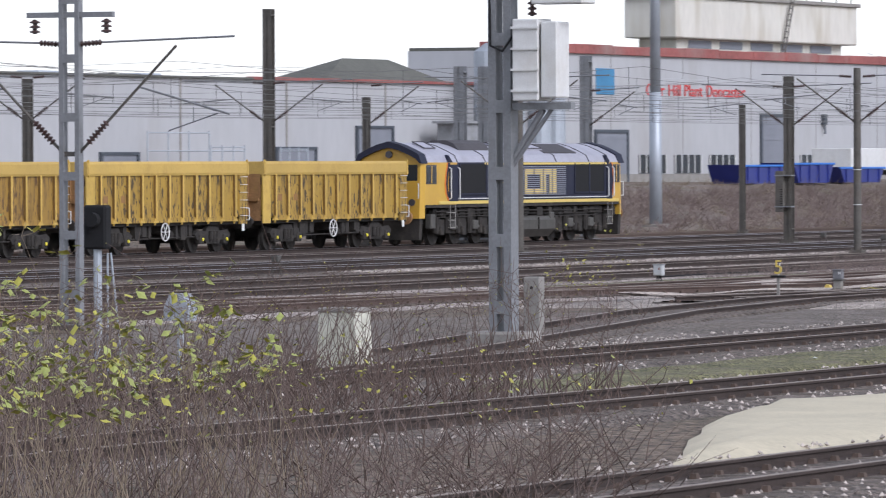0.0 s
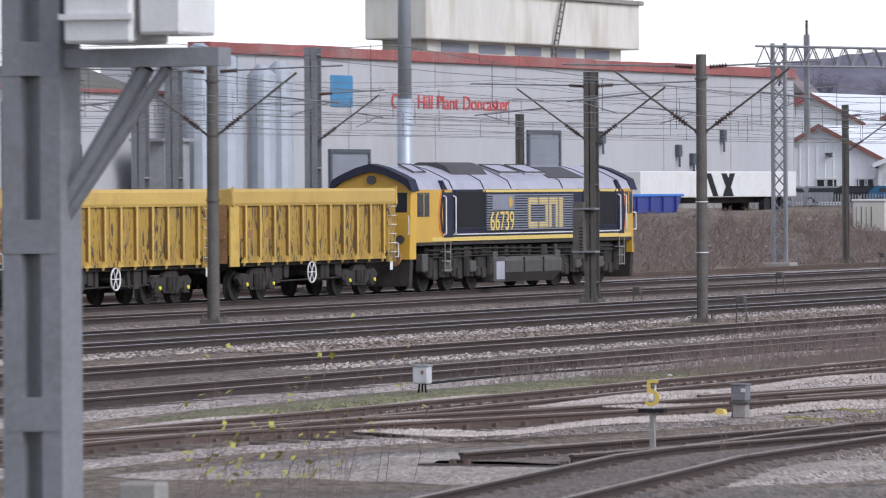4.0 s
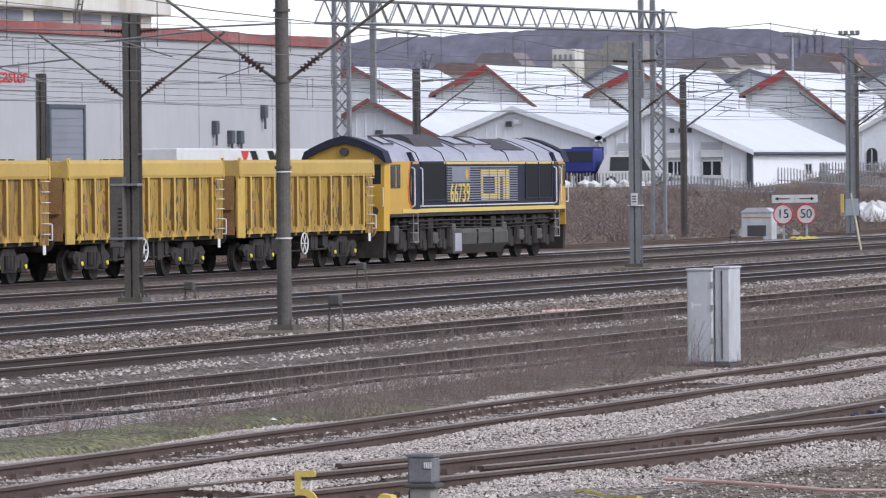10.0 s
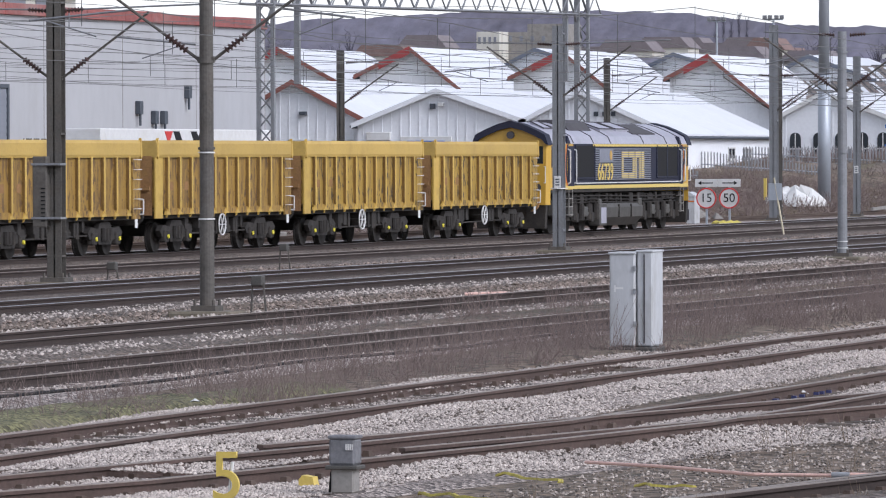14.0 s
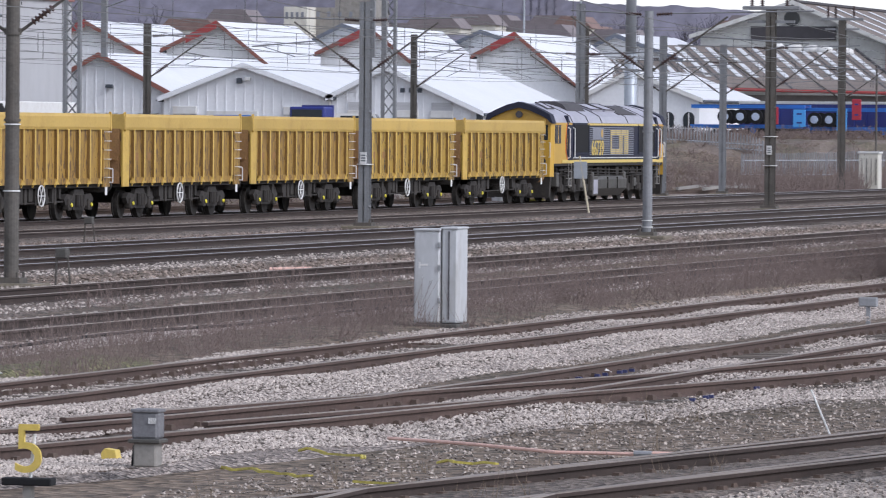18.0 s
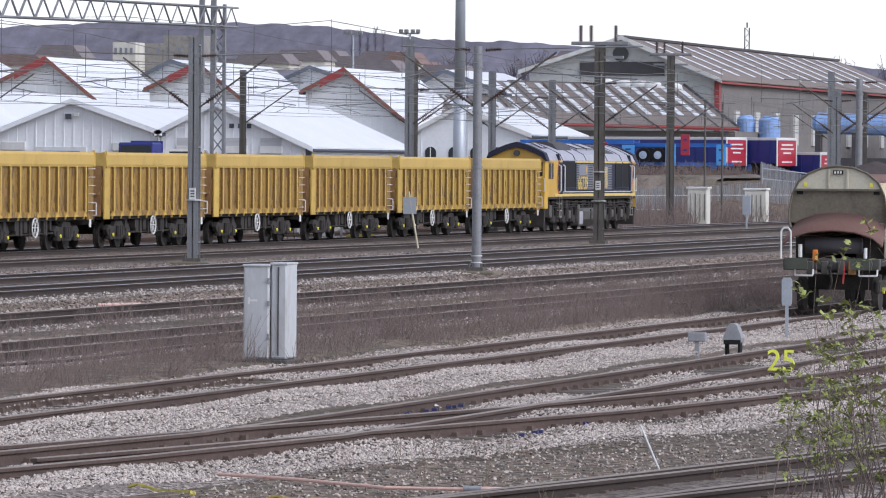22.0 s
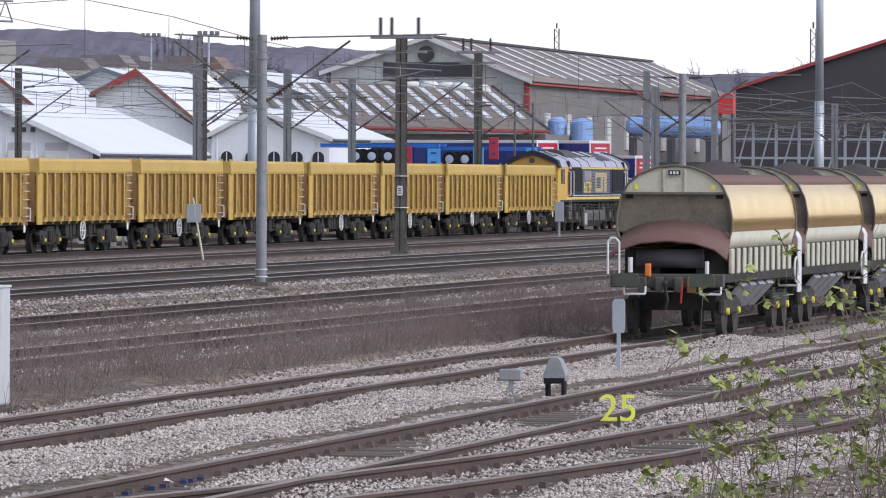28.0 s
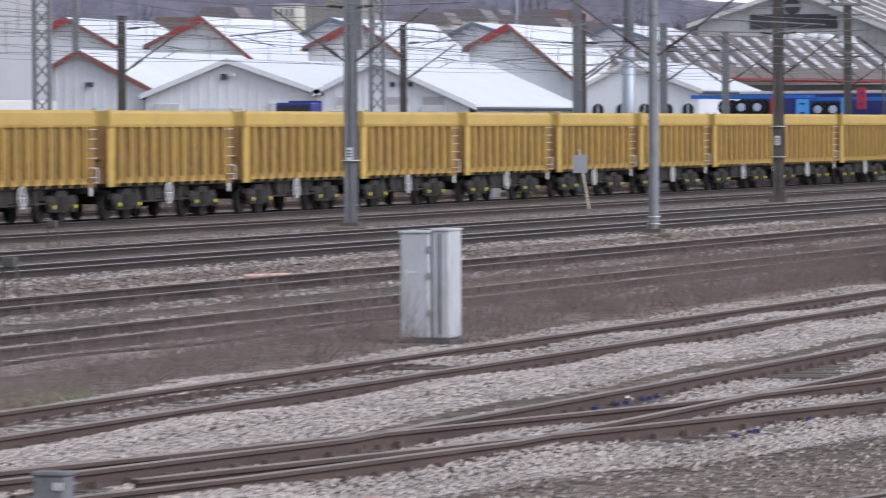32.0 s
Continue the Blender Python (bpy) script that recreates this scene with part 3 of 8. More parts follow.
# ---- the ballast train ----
# Panel base darkened for shade between ribs, besides the real scrapes and dirt.
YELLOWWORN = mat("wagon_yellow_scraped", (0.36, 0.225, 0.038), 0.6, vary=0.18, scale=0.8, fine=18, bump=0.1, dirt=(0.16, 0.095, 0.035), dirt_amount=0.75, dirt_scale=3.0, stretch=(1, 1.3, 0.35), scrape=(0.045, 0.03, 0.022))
# Rust stain darkened further: the shade on the rib flanks is in this colour.
RIBSHADE = mat("stained_shaded_rib_flank", (0.20, 0.115, 0.03), 0.8, vary=0.25, scale=3, fine=20, bump=0.1, dirt=(0.10, 0.05, 0.022), dirt_amount=0.8, dirt_scale=3, stretch=(1, 1, 0.4), per_piece=0.15)
WHEEL_MESH = Build().tube((-0.07, 0, 0), (0.07, 0, 0), 0.42, n=20).tube((-0.1, 0, 0), (-0.06, 0, 0), 0.46, n=20).tube((0.07, 0, 0), (0.16, 0, 0), 0.12, n=10).mesh("wheel", UNDER)
AXLEBOX_MESH = Build().box(-0.1, 0.1, -0.17, 0.17, -0.16, 0.17, 0.03).mesh("axlebox", UNDER)
CAP_MESH = Build().tube((0.1, 0, 0), (0.135, 0, 0), 0.062, 0.055, n=12).mesh("axle_cap", AXLEYEL)


def bogie_frame(half):
    b = Build()
    for s in (-1, 1):
        x0, x1 = sorted((s * 0.98, s * 1.12))
        b.prism([(-half - 0.45, 0.62), (-half - 0.3, 0.45), (-half + 0.35, 0.42), (-0.5, 0.3), (0.5, 0.3), (half - 0.35, 0.42), (half + 0.3, 0.45), (half + 0.45, 0.62), (half + 0.2, 0.78), (0.55, 0.72), (0.4, 0.9), (-0.4, 0.9), (-0.55, 0.72), (-half - 0.2, 0.78)], "x", x0, x1)
        for y in (-0.25, 0.0, 0.25):
            b.tube((s * 1.16, y, 0.4), (s * 1.16, y, 0.74), 0.085, n=8)
    b.box(-1.0, 1.0, -0.3, 0.3, 0.45, 0.75)
    return b


WAGON_BOGIE = bogie_frame(0.95).mesh("bogie_frame", UNDER)


def wagon_bogie(parent, y):
    fr = part("bogie", WAGON_BOGIE, None, parent, at=pose(0, y, 0))
    for dy in (-0.95, 0.95):
        for s in (-1, 1):
            part("wheel", WHEEL_MESH, None, fr, at=pose(s * 0.75, dy, 0.42, 0, 0, 0 if s > 0 else 180))
            part("axlebox", AXLEBOX_MESH, None, fr, at=pose(s * 1.08, dy, 0.45))
        part("axle_cap", CAP_MESH, None, fr, "bright yellow axle cap", at=pose(1.1, dy, 0.45))


L_BODY = 12.3


def wagon(worn, tank, label):
    w = thing("ballast_wagon", label, "railway wagon", group="wagons of the ballast train")
    paint = YELLOWWORN if worn else YSHADED
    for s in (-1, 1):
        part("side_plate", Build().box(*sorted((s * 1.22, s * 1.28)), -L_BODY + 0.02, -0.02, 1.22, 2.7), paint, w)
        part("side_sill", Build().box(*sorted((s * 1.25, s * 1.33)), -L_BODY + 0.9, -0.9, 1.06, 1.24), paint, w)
    part("floor_plate", Build().box(-1.22, 1.22, -L_BODY + 0.05, -0.05, 1.22, 1.32), RUSTBROWN, w)
    for s in (-1, 1):
        for y0, y1 in ((-0.62, 0.0), (-L_BODY, -L_BODY + 0.62)):
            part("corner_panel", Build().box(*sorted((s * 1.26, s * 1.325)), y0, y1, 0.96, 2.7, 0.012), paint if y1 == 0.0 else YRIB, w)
    for y0, y1, d in ((-L_BODY, -L_BODY + 0.07, -1), (-0.07, 0.0, 1)):
        e = part("end_wall", Build().box(-1.2, 1.2, y0, y1, 1.05, 2.7), RUSTBROWN, w, "rust-stained end plate")
        yf = y0 if d < 0 else y1
        for xx in (-0.7, 0.0, 0.7):
            part("end_rib", Build().box(xx - 0.05, xx + 0.05, *sorted((yf, yf + 0.06 * d)), 1.1, 2.68), RUSTBROWN, e)
        part("end_ledge", Build().box(-1.15, 1.15, *sorted((yf, yf + 0.07 * d)), 1.75, 1.85), RUSTBROWN, e)
    lip = Build()
    for s in (-1, 1):
        lip.prism([(s * 1.23, 2.66), (s * 1.34, 2.66), (s * 1.365, 2.74), (s * 1.365, 3.05), (s * 1.33, 3.14), (s * 1.23, 3.14)], "y", -L_BODY, 0)
    for y0, y1 in ((-L_BODY, -L_BODY + 0.12), (-0.12, 0.0)):
        lip.box(-1.3, 1.3, y0, y1, 2.68, 3.13, 0.02)
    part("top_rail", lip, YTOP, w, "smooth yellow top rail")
    part("lifting_lug", Build().prism([(-0.1, 2.7), (-0.02, 2.62), (0.04, 2.7), (0.0, 3.16), (-0.06, 3.2)], "x", 1.3, 1.375), YRIB, w)
    part("lifting_lug", Build().prism([(-L_BODY + 0.02, 2.7), (-L_BODY + 0.1, 2.62), (-L_BODY + 0.16, 2.7), (-L_BODY + 0.12, 3.2), (-L_BODY + 0.06, 3.16)], "x", 1.3, 1.375), YRIB, w)
    rib = Build().box(-0.02, 0.10, -0.055, 0.055, 1.2, 2.68, 0.012)
    rib.prism([(0.0, 1.2), (0.10, 1.2), (0.02, 0.98), (0.0, 0.98)], "y", -0.05, 0.05)
    rib.prism([(-0.2, 1.06), (0.2, 1.06), (0.0, 1.26)], "x", 0.0, 0.075)
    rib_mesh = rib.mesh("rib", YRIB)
    # Thin plate on the -y flank only; its colour carries painted shade.
    flank = Build().box(0.004, 0.088, -0.062, -0.054, 1.22, 2.66).mesh("rib_flank", RIBSHADE)
    for i in range(11):
        y = -1.0 - i * (L_BODY - 2.0) / 10
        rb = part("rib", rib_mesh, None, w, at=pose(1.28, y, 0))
        part("rib_flank", flank, None, rb, "rust-stained rib flank with its shade painted in")
        if i % 2 == 0:
            part("rib", rib_mesh, None, w, at=pose(-1.28, y, 0, 0, 0, 180))
    rung = Build().pipe([(1.31, -0.55, 0), (1.42, -0.55, 0), (1.42, -0.16, 0), (1.31, -0.16, 0)], 0.013, 5).mesh("rung", WHITEPAINT)
    for k in range(6):
        part("rung", rung, None, w, "white step rung", at=pose(0, 0, 1.25 + k * 0.27))
    part("grab_handle", Build().pipe([(1.34, -0.1, 1.1), (1.45, -0.1, 1.1), (1.45, -0.1, 1.5), (1.34, -0.1, 1.5)], 0.02, 5), WHITEPAINT, w, "white grab handle")
    part("label_plate", Build().box(1.3, 1.322, -0.42, -0.22, 0.72, 1.0, 0.008), WHITEPAINT, w, "white data plate")
    for yy in (-L_BODY + 1.3, -L_BODY + 2.6):
        part("panel_mark", Build().box(1.28, 1.286, yy, yy + 0.34, 1.75, 1.98), RUSTBROWN, w, "small brown stencil panel")
    fr = Build().box(-0.45, 0.45, -L_BODY + 0.2, -0.2, 0.78, 1.1)
    for s in (-1, 1):
        fr.box(*sorted((s * 0.8, s * 1.2)), -L_BODY + 0.1, -0.1, 0.95, 1.1)
    for y in (-4.2, -6.0, -8.0, -9.2):
        fr.box(-1.15, 1.15, y - 0.08, y + 0.08, 0.65, 1.0)
    part("underframe", fr, UNDER, w)
    part("air_tank", Build().tube((0.72, -8.9, 0.72), (0.72, -7.6, 0.72), 0.23, n=14), TANKYEL if tank else UNDER, w)
    gear = Build()
    for k in range(9):
        y = random.uniform(-9.6, -3.6)
        gear.box(0.75, 1.15, y, y + random.uniform(0.1, 0.35), random.uniform(0.45, 0.6), 0.95, 0.01)
    gear.tube((0.9, -5.6, 0.62), (0.9, -4.9, 0.62), 0.17, n=10).pipe([(1.1, -9.4, 0.5), (1.1, -3.8, 0.55)], 0.025)
    part("brake_gear", gear, UNDER, w)
    hw = Build().ring((1.3, -6.4, 0.74), 0.3, 0.026, "x", 20, 5)
    for a in range(0, 180, 60):
        c, s = math.cos(radians(a)) * 0.3, math.sin(radians(a)) * 0.3
        hw.tube((1.3, -6.4 - c, 0.74 - s), (1.3, -6.4 + c, 0.74 + s), 0.016, n=5)
    part("hand_wheel", hw, WHITEPAINT, w, "white hand brake wheel")
    part("wheel_spindle", Build().tube((0.9, -6.4, 0.74), (1.3, -6.4, 0.74), 0.03), UNDER, w)
    for y in (-2.35, -L_BODY + 2.35):
        wagon_bogie(w, y)
    for y, d in ((0.0, 1), (-L_BODY, -1)):
        for s in (-1, 1):
            part("buffer", Build().tube((s * 0.87, y, 1.02), (s * 0.87, y + d * 0.4, 1.02), 0.1, 0.09, 10).tube((s * 0.87, y + d * 0.4, 1.02), (s * 0.87, y + d * 0.47, 1.02), 0.24, 0.23, 14), UNDER, w)
    part("coupler", Build().box(-0.12, 0.12, 0.0, 0.5, 0.9, 1.1, 0.02), UNDER, w)
    return w


def loco():
    o = thing("diesel_locomotive", "blue and yellow diesel freight locomotive with grey roof hauling the train", "locomotive")
    y0, y1 = 1.3, 21.1
    zb, ze = 1.50, 3.08
    arch = [(-1.33, ze), (-1.2, 3.34), (-0.9, 3.5), (-0.45, 3.7), (0, 3.82), (0.45, 3.7), (0.9, 3.5), (1.2, 3.34), (1.33, ze)]
    sides = Build()
    for s in (-1, 1):
        sides.prism([(s * 1.32, zb + 0.16), (s * 1.33, ze), (s * 1.24, ze), (s * 1.23, zb + 0.16)], "y", y0 + 3.3, y1 - 1.5)
    part("body_side", sides, BLUE, o, "dark blue body side")
    part("roof", Build().prism(arch, "y", y0 + 0.45, y1 - 0.45), ROOFGREY, o, "weathered grey curved roof")
    for ya, yb, yw in ((y0, y0 + 3.3, -1), (y1 - 1.5, y1, 1)):
        lo, hi = (ya + 0.35, yb) if yw < 0 else (ya, yb - 0.35)
        cab = Build().prism([(-1.32, zb), (-1.33, ze), (1.33, ze), (1.32, zb)], "y", lo, hi)
        e, d = (ya, 1) if yw < 0 else (yb, -1)
        v = [(-1.32, e + 0.35 * d, 1.0), (1.32, e + 0.35 * d, 1.0), (1.33, e + 0.35 * d, ze)] + [(x, e + 0.35 * d, z) for x, z in reversed(arch[1:-1])] + [(-1.33, e + 0.35 * d, ze)]
        v += [(p[0] * 0.94, e + (0.0 if p[2] < 2.2 else 0.12) * d, p[2]) for p in v]
        n = len(v) // 2
        cab.add(v, [tuple(range(n)), tuple(range(2 * n - 1, n - 1, -1))] + [(i, (i + 1) % n, n + (i + 1) % n, n + i) for i in range(n)])
        c = part("cab", cab, CABYEL, o, "yellow driving cab")
        rim = [(x * 1.025, z + 0.05) for x, z in arch]
        inner = [(-1.27, ze - 0.02), (-1.12, 3.22), (-0.85, 3.36), (-0.42, 3.54), (0, 3.64), (0.42, 3.54), (0.85, 3.36), (1.12, 3.22), (1.27, ze - 0.02)]
        part("roof_rim", Build().prism([(-1.36, ze - 0.04)] + rim[1:-1] + [(1.36, ze - 0.04)] + list(reversed(inner)), "y", *sorted((e - 0.05 * d, e + 0.55 * d))), BLUE, c, "dark blue roof rim")
        part("headlight", Build().tube((0, e + 0.12 * d, 3.38), (0, e - 0.0 * d, 3.38), 0.13, n=14), ROOFDARK, c)
        for s in (-1, 1):
            part("windscreen", Build().box(*sorted((s * 0.12, s * 1.14)), *sorted((e + 0.08 * d, e + 0.1 * d)), 2.4, 3.0, 0.004), GLASS, c)
            part("marker_light", Build().tube((s * 0.95, e + 0.1 * d, 1.6), (s * 0.95, e - 0.03 * d, 1.6), 0.13, n=12), ROOFDARK, c)
            part("cab_handrail", Build().pipe([(s * 1.2, e, 1.75), (s * 1.28, e - 0.14 * d, 1.75), (s * 1.28, e - 0.14 * d, 2.3), (s * 1.2, e, 2.3)], 0.02, 5), WHITEPAINT, c)
        yy = sorted((e + 0.5 * d, e + 1.35 * d)) if yw < 0 else (y1 - 1.05, y1 - 0.45)
        part("cab_window", Build().box(1.325, 1.348, yy[0], yy[1], 2.32, 2.94, 0.02), GLASS, c)
        part("window_frame", Build().box(1.32, 1.338, yy[0] - 0.05, yy[1] + 0.05, 2.27, 2.99, 0.02), ROOFDARK, c)
        part("window_bar", Build().box(1.33, 1.352, (yy[0] + yy[1]) / 2 - 0.03, (yy[0] + yy[1]) / 2 + 0.03, 2.3, 2.96), CABYEL, c)
        # swept stripes: orange, blue and white between the cab and the door
        q = yb - 1.15 if yw < 0 else ya + 0.55
        k = 1 if yw < 0 else -1
        for off, wid, m, nm in ((0.0, 0.10, ORANGE, "orange_stripe"), (0.12, 0.16, BLUE, "blue_stripe")):
            pts = [(q + k * (off + 0.36), 1.62), (q + k * (off + 0.08), 1.9), (q + k * off, 2.3), (q + k * (off + 0.08), 2.7), (q + k * (off + 0.22), ze - 0.02)]
            part(nm, Build().prism([(a, z) for a, z in pts] + [(a + k * wid, z) for a, z in reversed(pts)], "x", 1.32, 1.339 + 0.001 * off), m, c)
        yd = (y0 + 2.55, y0 + 3.35) if yw < 0 else (y1 - 1.75, y1 - 1.2)
        dr = part("door", Build().box(1.325, 1.352, yd[0], yd[1], 1.62, 3.0, 0.01), BLUE, o, "dark blue cab door")
        for p in yd:
            part("handrail", Build().pipe([(1.33, p, 1.7), (1.43, p, 1.75), (1.43, p, 2.85), (1.33, p, 2.9)], 0.026, 6), WHITEPAINT, dr, "white hand rail")
        st = Build()
        for z in (0.62, 0.9, 1.18):
            st.box(1.2, 1.38, yd[0] + 0.05, yd[0] + 0.5, z, z + 0.035)
        st.box(1.35, 1.375, yd[0] + 0.03, yd[0] + 0.055, 0.6, 1.5).box(1.35, 1.375, yd[0] + 0.5, yd[0] + 0.525, 0.6, 1.5)
        part("steps", st, CONCRETE, o, "pale boarding steps")
        part("roof_fin", Build().prism([(yd[0] - 0.15, ze), (yd[0] + 0.3, ze), (yd[0] - 0.1, 3.36)], "x", 1.2, 1.36), BLUE, o)
    part("waist_stripe", Build().box(1.32, 1.348, y0 + 1.6, y1 - 0.5, zb + 0.02, zb + 0.14), GOLD, o, "yellow stripe along the sole")
    part("pale_line", Build().box(1.322, 1.345, y0 + 3.35, y1 - 1.75, zb + 0.2, zb + 0.235), WHITEPAINT, o, "thin white line")
    part("top_stripe", Build().box(1.325, 1.345, y0 + 5.9, y1 - 1.75, ze - 0.09, ze - 0.01), GOLD, o, "thin yellow stripe under the roof")
    part("sole_bar", Build().box(-1.3, 1.315, y0 + 0.4, y1 - 0.4, zb - 0.1, zb + 0.2, 0.01), UNDER, o)
    for ya, yb in ((y0 + 3.55, y0 + 6.0), (y0 + 14.8, y0 + 16.2), (y0 + 16.3, y0 + 17.75)):
        g = part("side_grille", Build().box(1.32, 1.345, ya, yb, 1.92, ze - 0.06, 0.008), BLACK, o, "black intake grille")
        part("grille_frame", Build().box(1.32, 1.36, ya - 0.06, ya, 1.88, ze - 0.03).box(1.32, 1.36, yb, yb + 0.06, 1.88, ze - 0.03).box(1.32, 1.36, ya, yb, 1.86, 1.92), BLUE, g)
    part("louvre_panel", Build().box(1.325, 1.34, y0 + 6.1, y0 + 13.85, zb + 0.3, ze - 0.1), BLUE, o)
    slat = Build().prism([(1.335, 0.0), (1.372, -0.012), (1.372, 0.016), (1.335, 0.03)], "y", y0 + 6.15, y0 + 13.8).mesh("slat", LOUVRE)
    for k in range(15):
        part("slat", slat, None, o, at=pose(0, 0, zb + 0.33 + k * 0.076))
    letters("running_number", "66739", 0.84, GOLD, o, pose(1.384, y0 + 7.4, 2.07, 90, 0, 90), "yellow running number")
    part("emblem_panel", Build().box(1.36, 1.378, y0 + 6.6, y0 + 8.5, 2.46, 2.9), LOUVRE, o)
    part("emblem", Build().tube((1.36, y0 + 8.15, 2.68), (1.385, y0 + 8.15, 2.68), 0.17, n=16), CABYEL, o)
    # company mark: four plain yellow outlines on the louvres
    za, zt, k = zb + 0.37, zb + 1.32, 0.2
    for i, (a, b) in enumerate(((0.0, 0.82), (0.95, 1.72), (1.85, 2.62), (2.75, 3.1))):
        ya, yb = y0 + 9.75 + a, y0 + 9.75 + b
        shape = ([(ya, za), (yb, za), (yb, za + k), (ya + k, za + k), (ya + k, zt - k), (yb, zt - k), (yb, zt), (ya, zt)],
                 [(ya, za), (yb, za), (yb, zt), (ya, zt), (ya, zt - k), (yb - k, zt - k), (yb - k, za + k), (ya, za + k)],
                 [(ya, za), (ya + k, za), (ya + k, zt - k), (yb - k, zt - k), (yb - k, za), (yb, za), (yb, zt), (ya, zt)],
                 [(ya, za), (yb, za), (yb, zt), (ya, zt)])[i]
        part("company_mark", Build().prism(shape, "x", 1.34, 1.368), GOLD, o, "plain yellow slab mark")
    for ya, yb, xa, xb in ((1.6, 2.6, 0.25, 0.75), (8.6, 10.4, 0.15, 0.85), (10.8, 12.6, 0.15, 0.85)):
        rp = Build().add([(xa, y0 + ya, 3.85), (xb, y0 + ya, 3.61), (xb, y0 + yb, 3.61), (xa, y0 + yb, 3.85), (xa, y0 + ya, 3.7), (xb, y0 + ya, 3.45), (xb, y0 + yb, 3.45), (xa, y0 + yb, 3.7)], [(0, 1, 2, 3), (0, 4, 5, 1), (1, 5, 6, 2), (2, 6, 7, 3), (3, 7, 4, 0)])
        part("roof_hatch", rp, ROOFGREY, o, "raised roof hatch")
        part("hatch_frame", Build().pipe([(xa, y0 + ya, 3.86), (xb, y0 + ya, 3.62), (xb, y0 + yb, 3.62), (xa, y0 + yb, 3.86), (xa, y0 + ya, 3.86)], 0.025, 4), ROOFDARK, o)
    part("roof_panel", Build().add([(0.25, y1 - 7.4, 3.80), (1.05, y1 - 7.4, 3.46), (1.05, y1 - 4.2, 3.46), (0.25, y1 - 4.2, 3.80), (0.25, y1 - 7.4, 3.66), (1.05, y1 - 7.4, 3.3), (1.05, y1 - 4.2, 3.3), (0.25, y1 - 4.2, 3.66)], [(0, 1, 2, 3), (0, 4, 5, 1), (1, 5, 6, 2), (2, 6, 7, 3), (3, 7, 4, 0)]), ROOFDARK, o, "dark cooler grille on the roof")
    hump = [(-0.75, 3.5), (-0.6, 3.8), (-0.3, 3.92), (0.3, 3.92), (0.6, 3.8), (0.85, 3.5)]
    part("exhaust", Build().prism(hump, "y", y0 + 4.6, y0 + 7.6), ROOFDARK, o, "sooty exhaust hood")
    for q in (y0 + 3.3, y0 + 5.95, y0 + 8.3, y0 + 12.9, y1 - 3.6, y1 - 1.5):
        part("roof_seam", Build().prism([(x * 1.012, z + 0.02) for x, z in arch], "y", q, q + 0.05), ROOFDARK, o)
    # below the sole: tank, boxes, pipes, bogies
    part("fuel_tank", Build().prism([(-1.2, 1.0), (-1.3, 0.85), (-1.28, 0.5), (-1.0, 0.2), (1.0, 0.2), (1.28, 0.5), (1.3, 0.85), (1.2, 1.0)], "y", y0 + 7.9, y0 + 12.9), UNDERGREY, o, "grimy grey fuel tank")
    part("tank_box", Build().box(0.9, 1.31, y0 + 6.9, y0 + 7.85, 0.22, 1.0, 0.03), UNDERGREY, o)
    part("tank_plate", Build().box(1.31, 1.32, y0 + 7.05, y0 + 7.75, 0.3, 0.85, 0.004), ROOFGREY, o)
    for q in (y0 + 9.5, y0 + 11.2):
        part("tank_strap", Build().box(1.27, 1.325, q, q + 0.06, 0.5, 0.95), UNDER, o)
    eq = Build()
    for k in range(30):
        ya = y0 + 1.6 + k * 0.6 + random.uniform(-0.15, 0.15)
        h = random.uniform(0.16, 0.42)
        eq.box(0.85, random.uniform(1.05, 1.25), ya, ya + random.uniform(0.18, 0.55), 1.34 - h, 1.35, 0.02)
    for ya, r in ((y0 + 6.2, 0.17), (y0 + 9.6, 0.15), (y0 + 11.2, 0.15), (y0 + 14.0, 0.2)):
        eq.tube((1.0, ya, 1.17), (1.0, ya + 0.8, 1.17), r, n=10)
    for z, w in ((1.12, 0.02), (1.24, 0.028), (1.02, 0.018)):
        eq.pipe([(1.2, y0 + 1.6, z), (1.24, y0 + 6, z + 0.04), (1.2, y1 - 6, z - 0.03), (1.22, y1 - 2, z)], w, 5)
    tagged(part("side_equipment", eq, UNDER, o, "dark pipes and boxes under the sole"), kind="stuff")
    part("frame_core", Build().box(-0.8, 0.8, y0 + 0.8, y1 - 0.8, 1.0, 1.36), UNDER, o)
    for yb in (y0 + 4.2, y1 - 4.2):
        fr = Build()
        for s in (-1, 1):
            fr.prism([(-2.8, 0.6), (-2.4, 0.42), (2.4, 0.42), (2.8, 0.6), (2.6, 1.0), (1.3, 0.92), (0.8, 1.12), (-0.8, 1.12), (-1.3, 0.92), (-2.6, 1.0)], "x", *sorted((s * 0.98, s * 1.12)))
        bg = part("bogie", fr.box(-1, 1, -2.3, 2.3, 0.5, 0.8), UNDER, o, at=pose(0, yb, 0))
        for y in (-2.55, -1.5, -0.55, 0.55, 1.5, 2.55):
            part("coil_spring", Build().tube((1.18, y, 0.45), (1.18, y, 1.0), 0.13, n=8), UNDER, bg)
        for y in (-1.05, 1.05):
            part("brake_cylinder", Build().box(1.1, 1.28, y - 0.25, y + 0.2, 0.55, 0.9, 0.04).tube((1.2, y + 0.2, 0.7), (1.2, y + 0.5, 0.62), 0.06), UNDERGREY, bg)
        part("sand_box", Build().box(1.0, 1.28, -3.15, -2.75, 0.6, 1.15, 0.04), UNDERGREY, bg)
        part("sand_box", Build().box(1.0, 1.28, 2.75, 3.1, 0.6, 1.15, 0.04), UNDERGREY, bg)
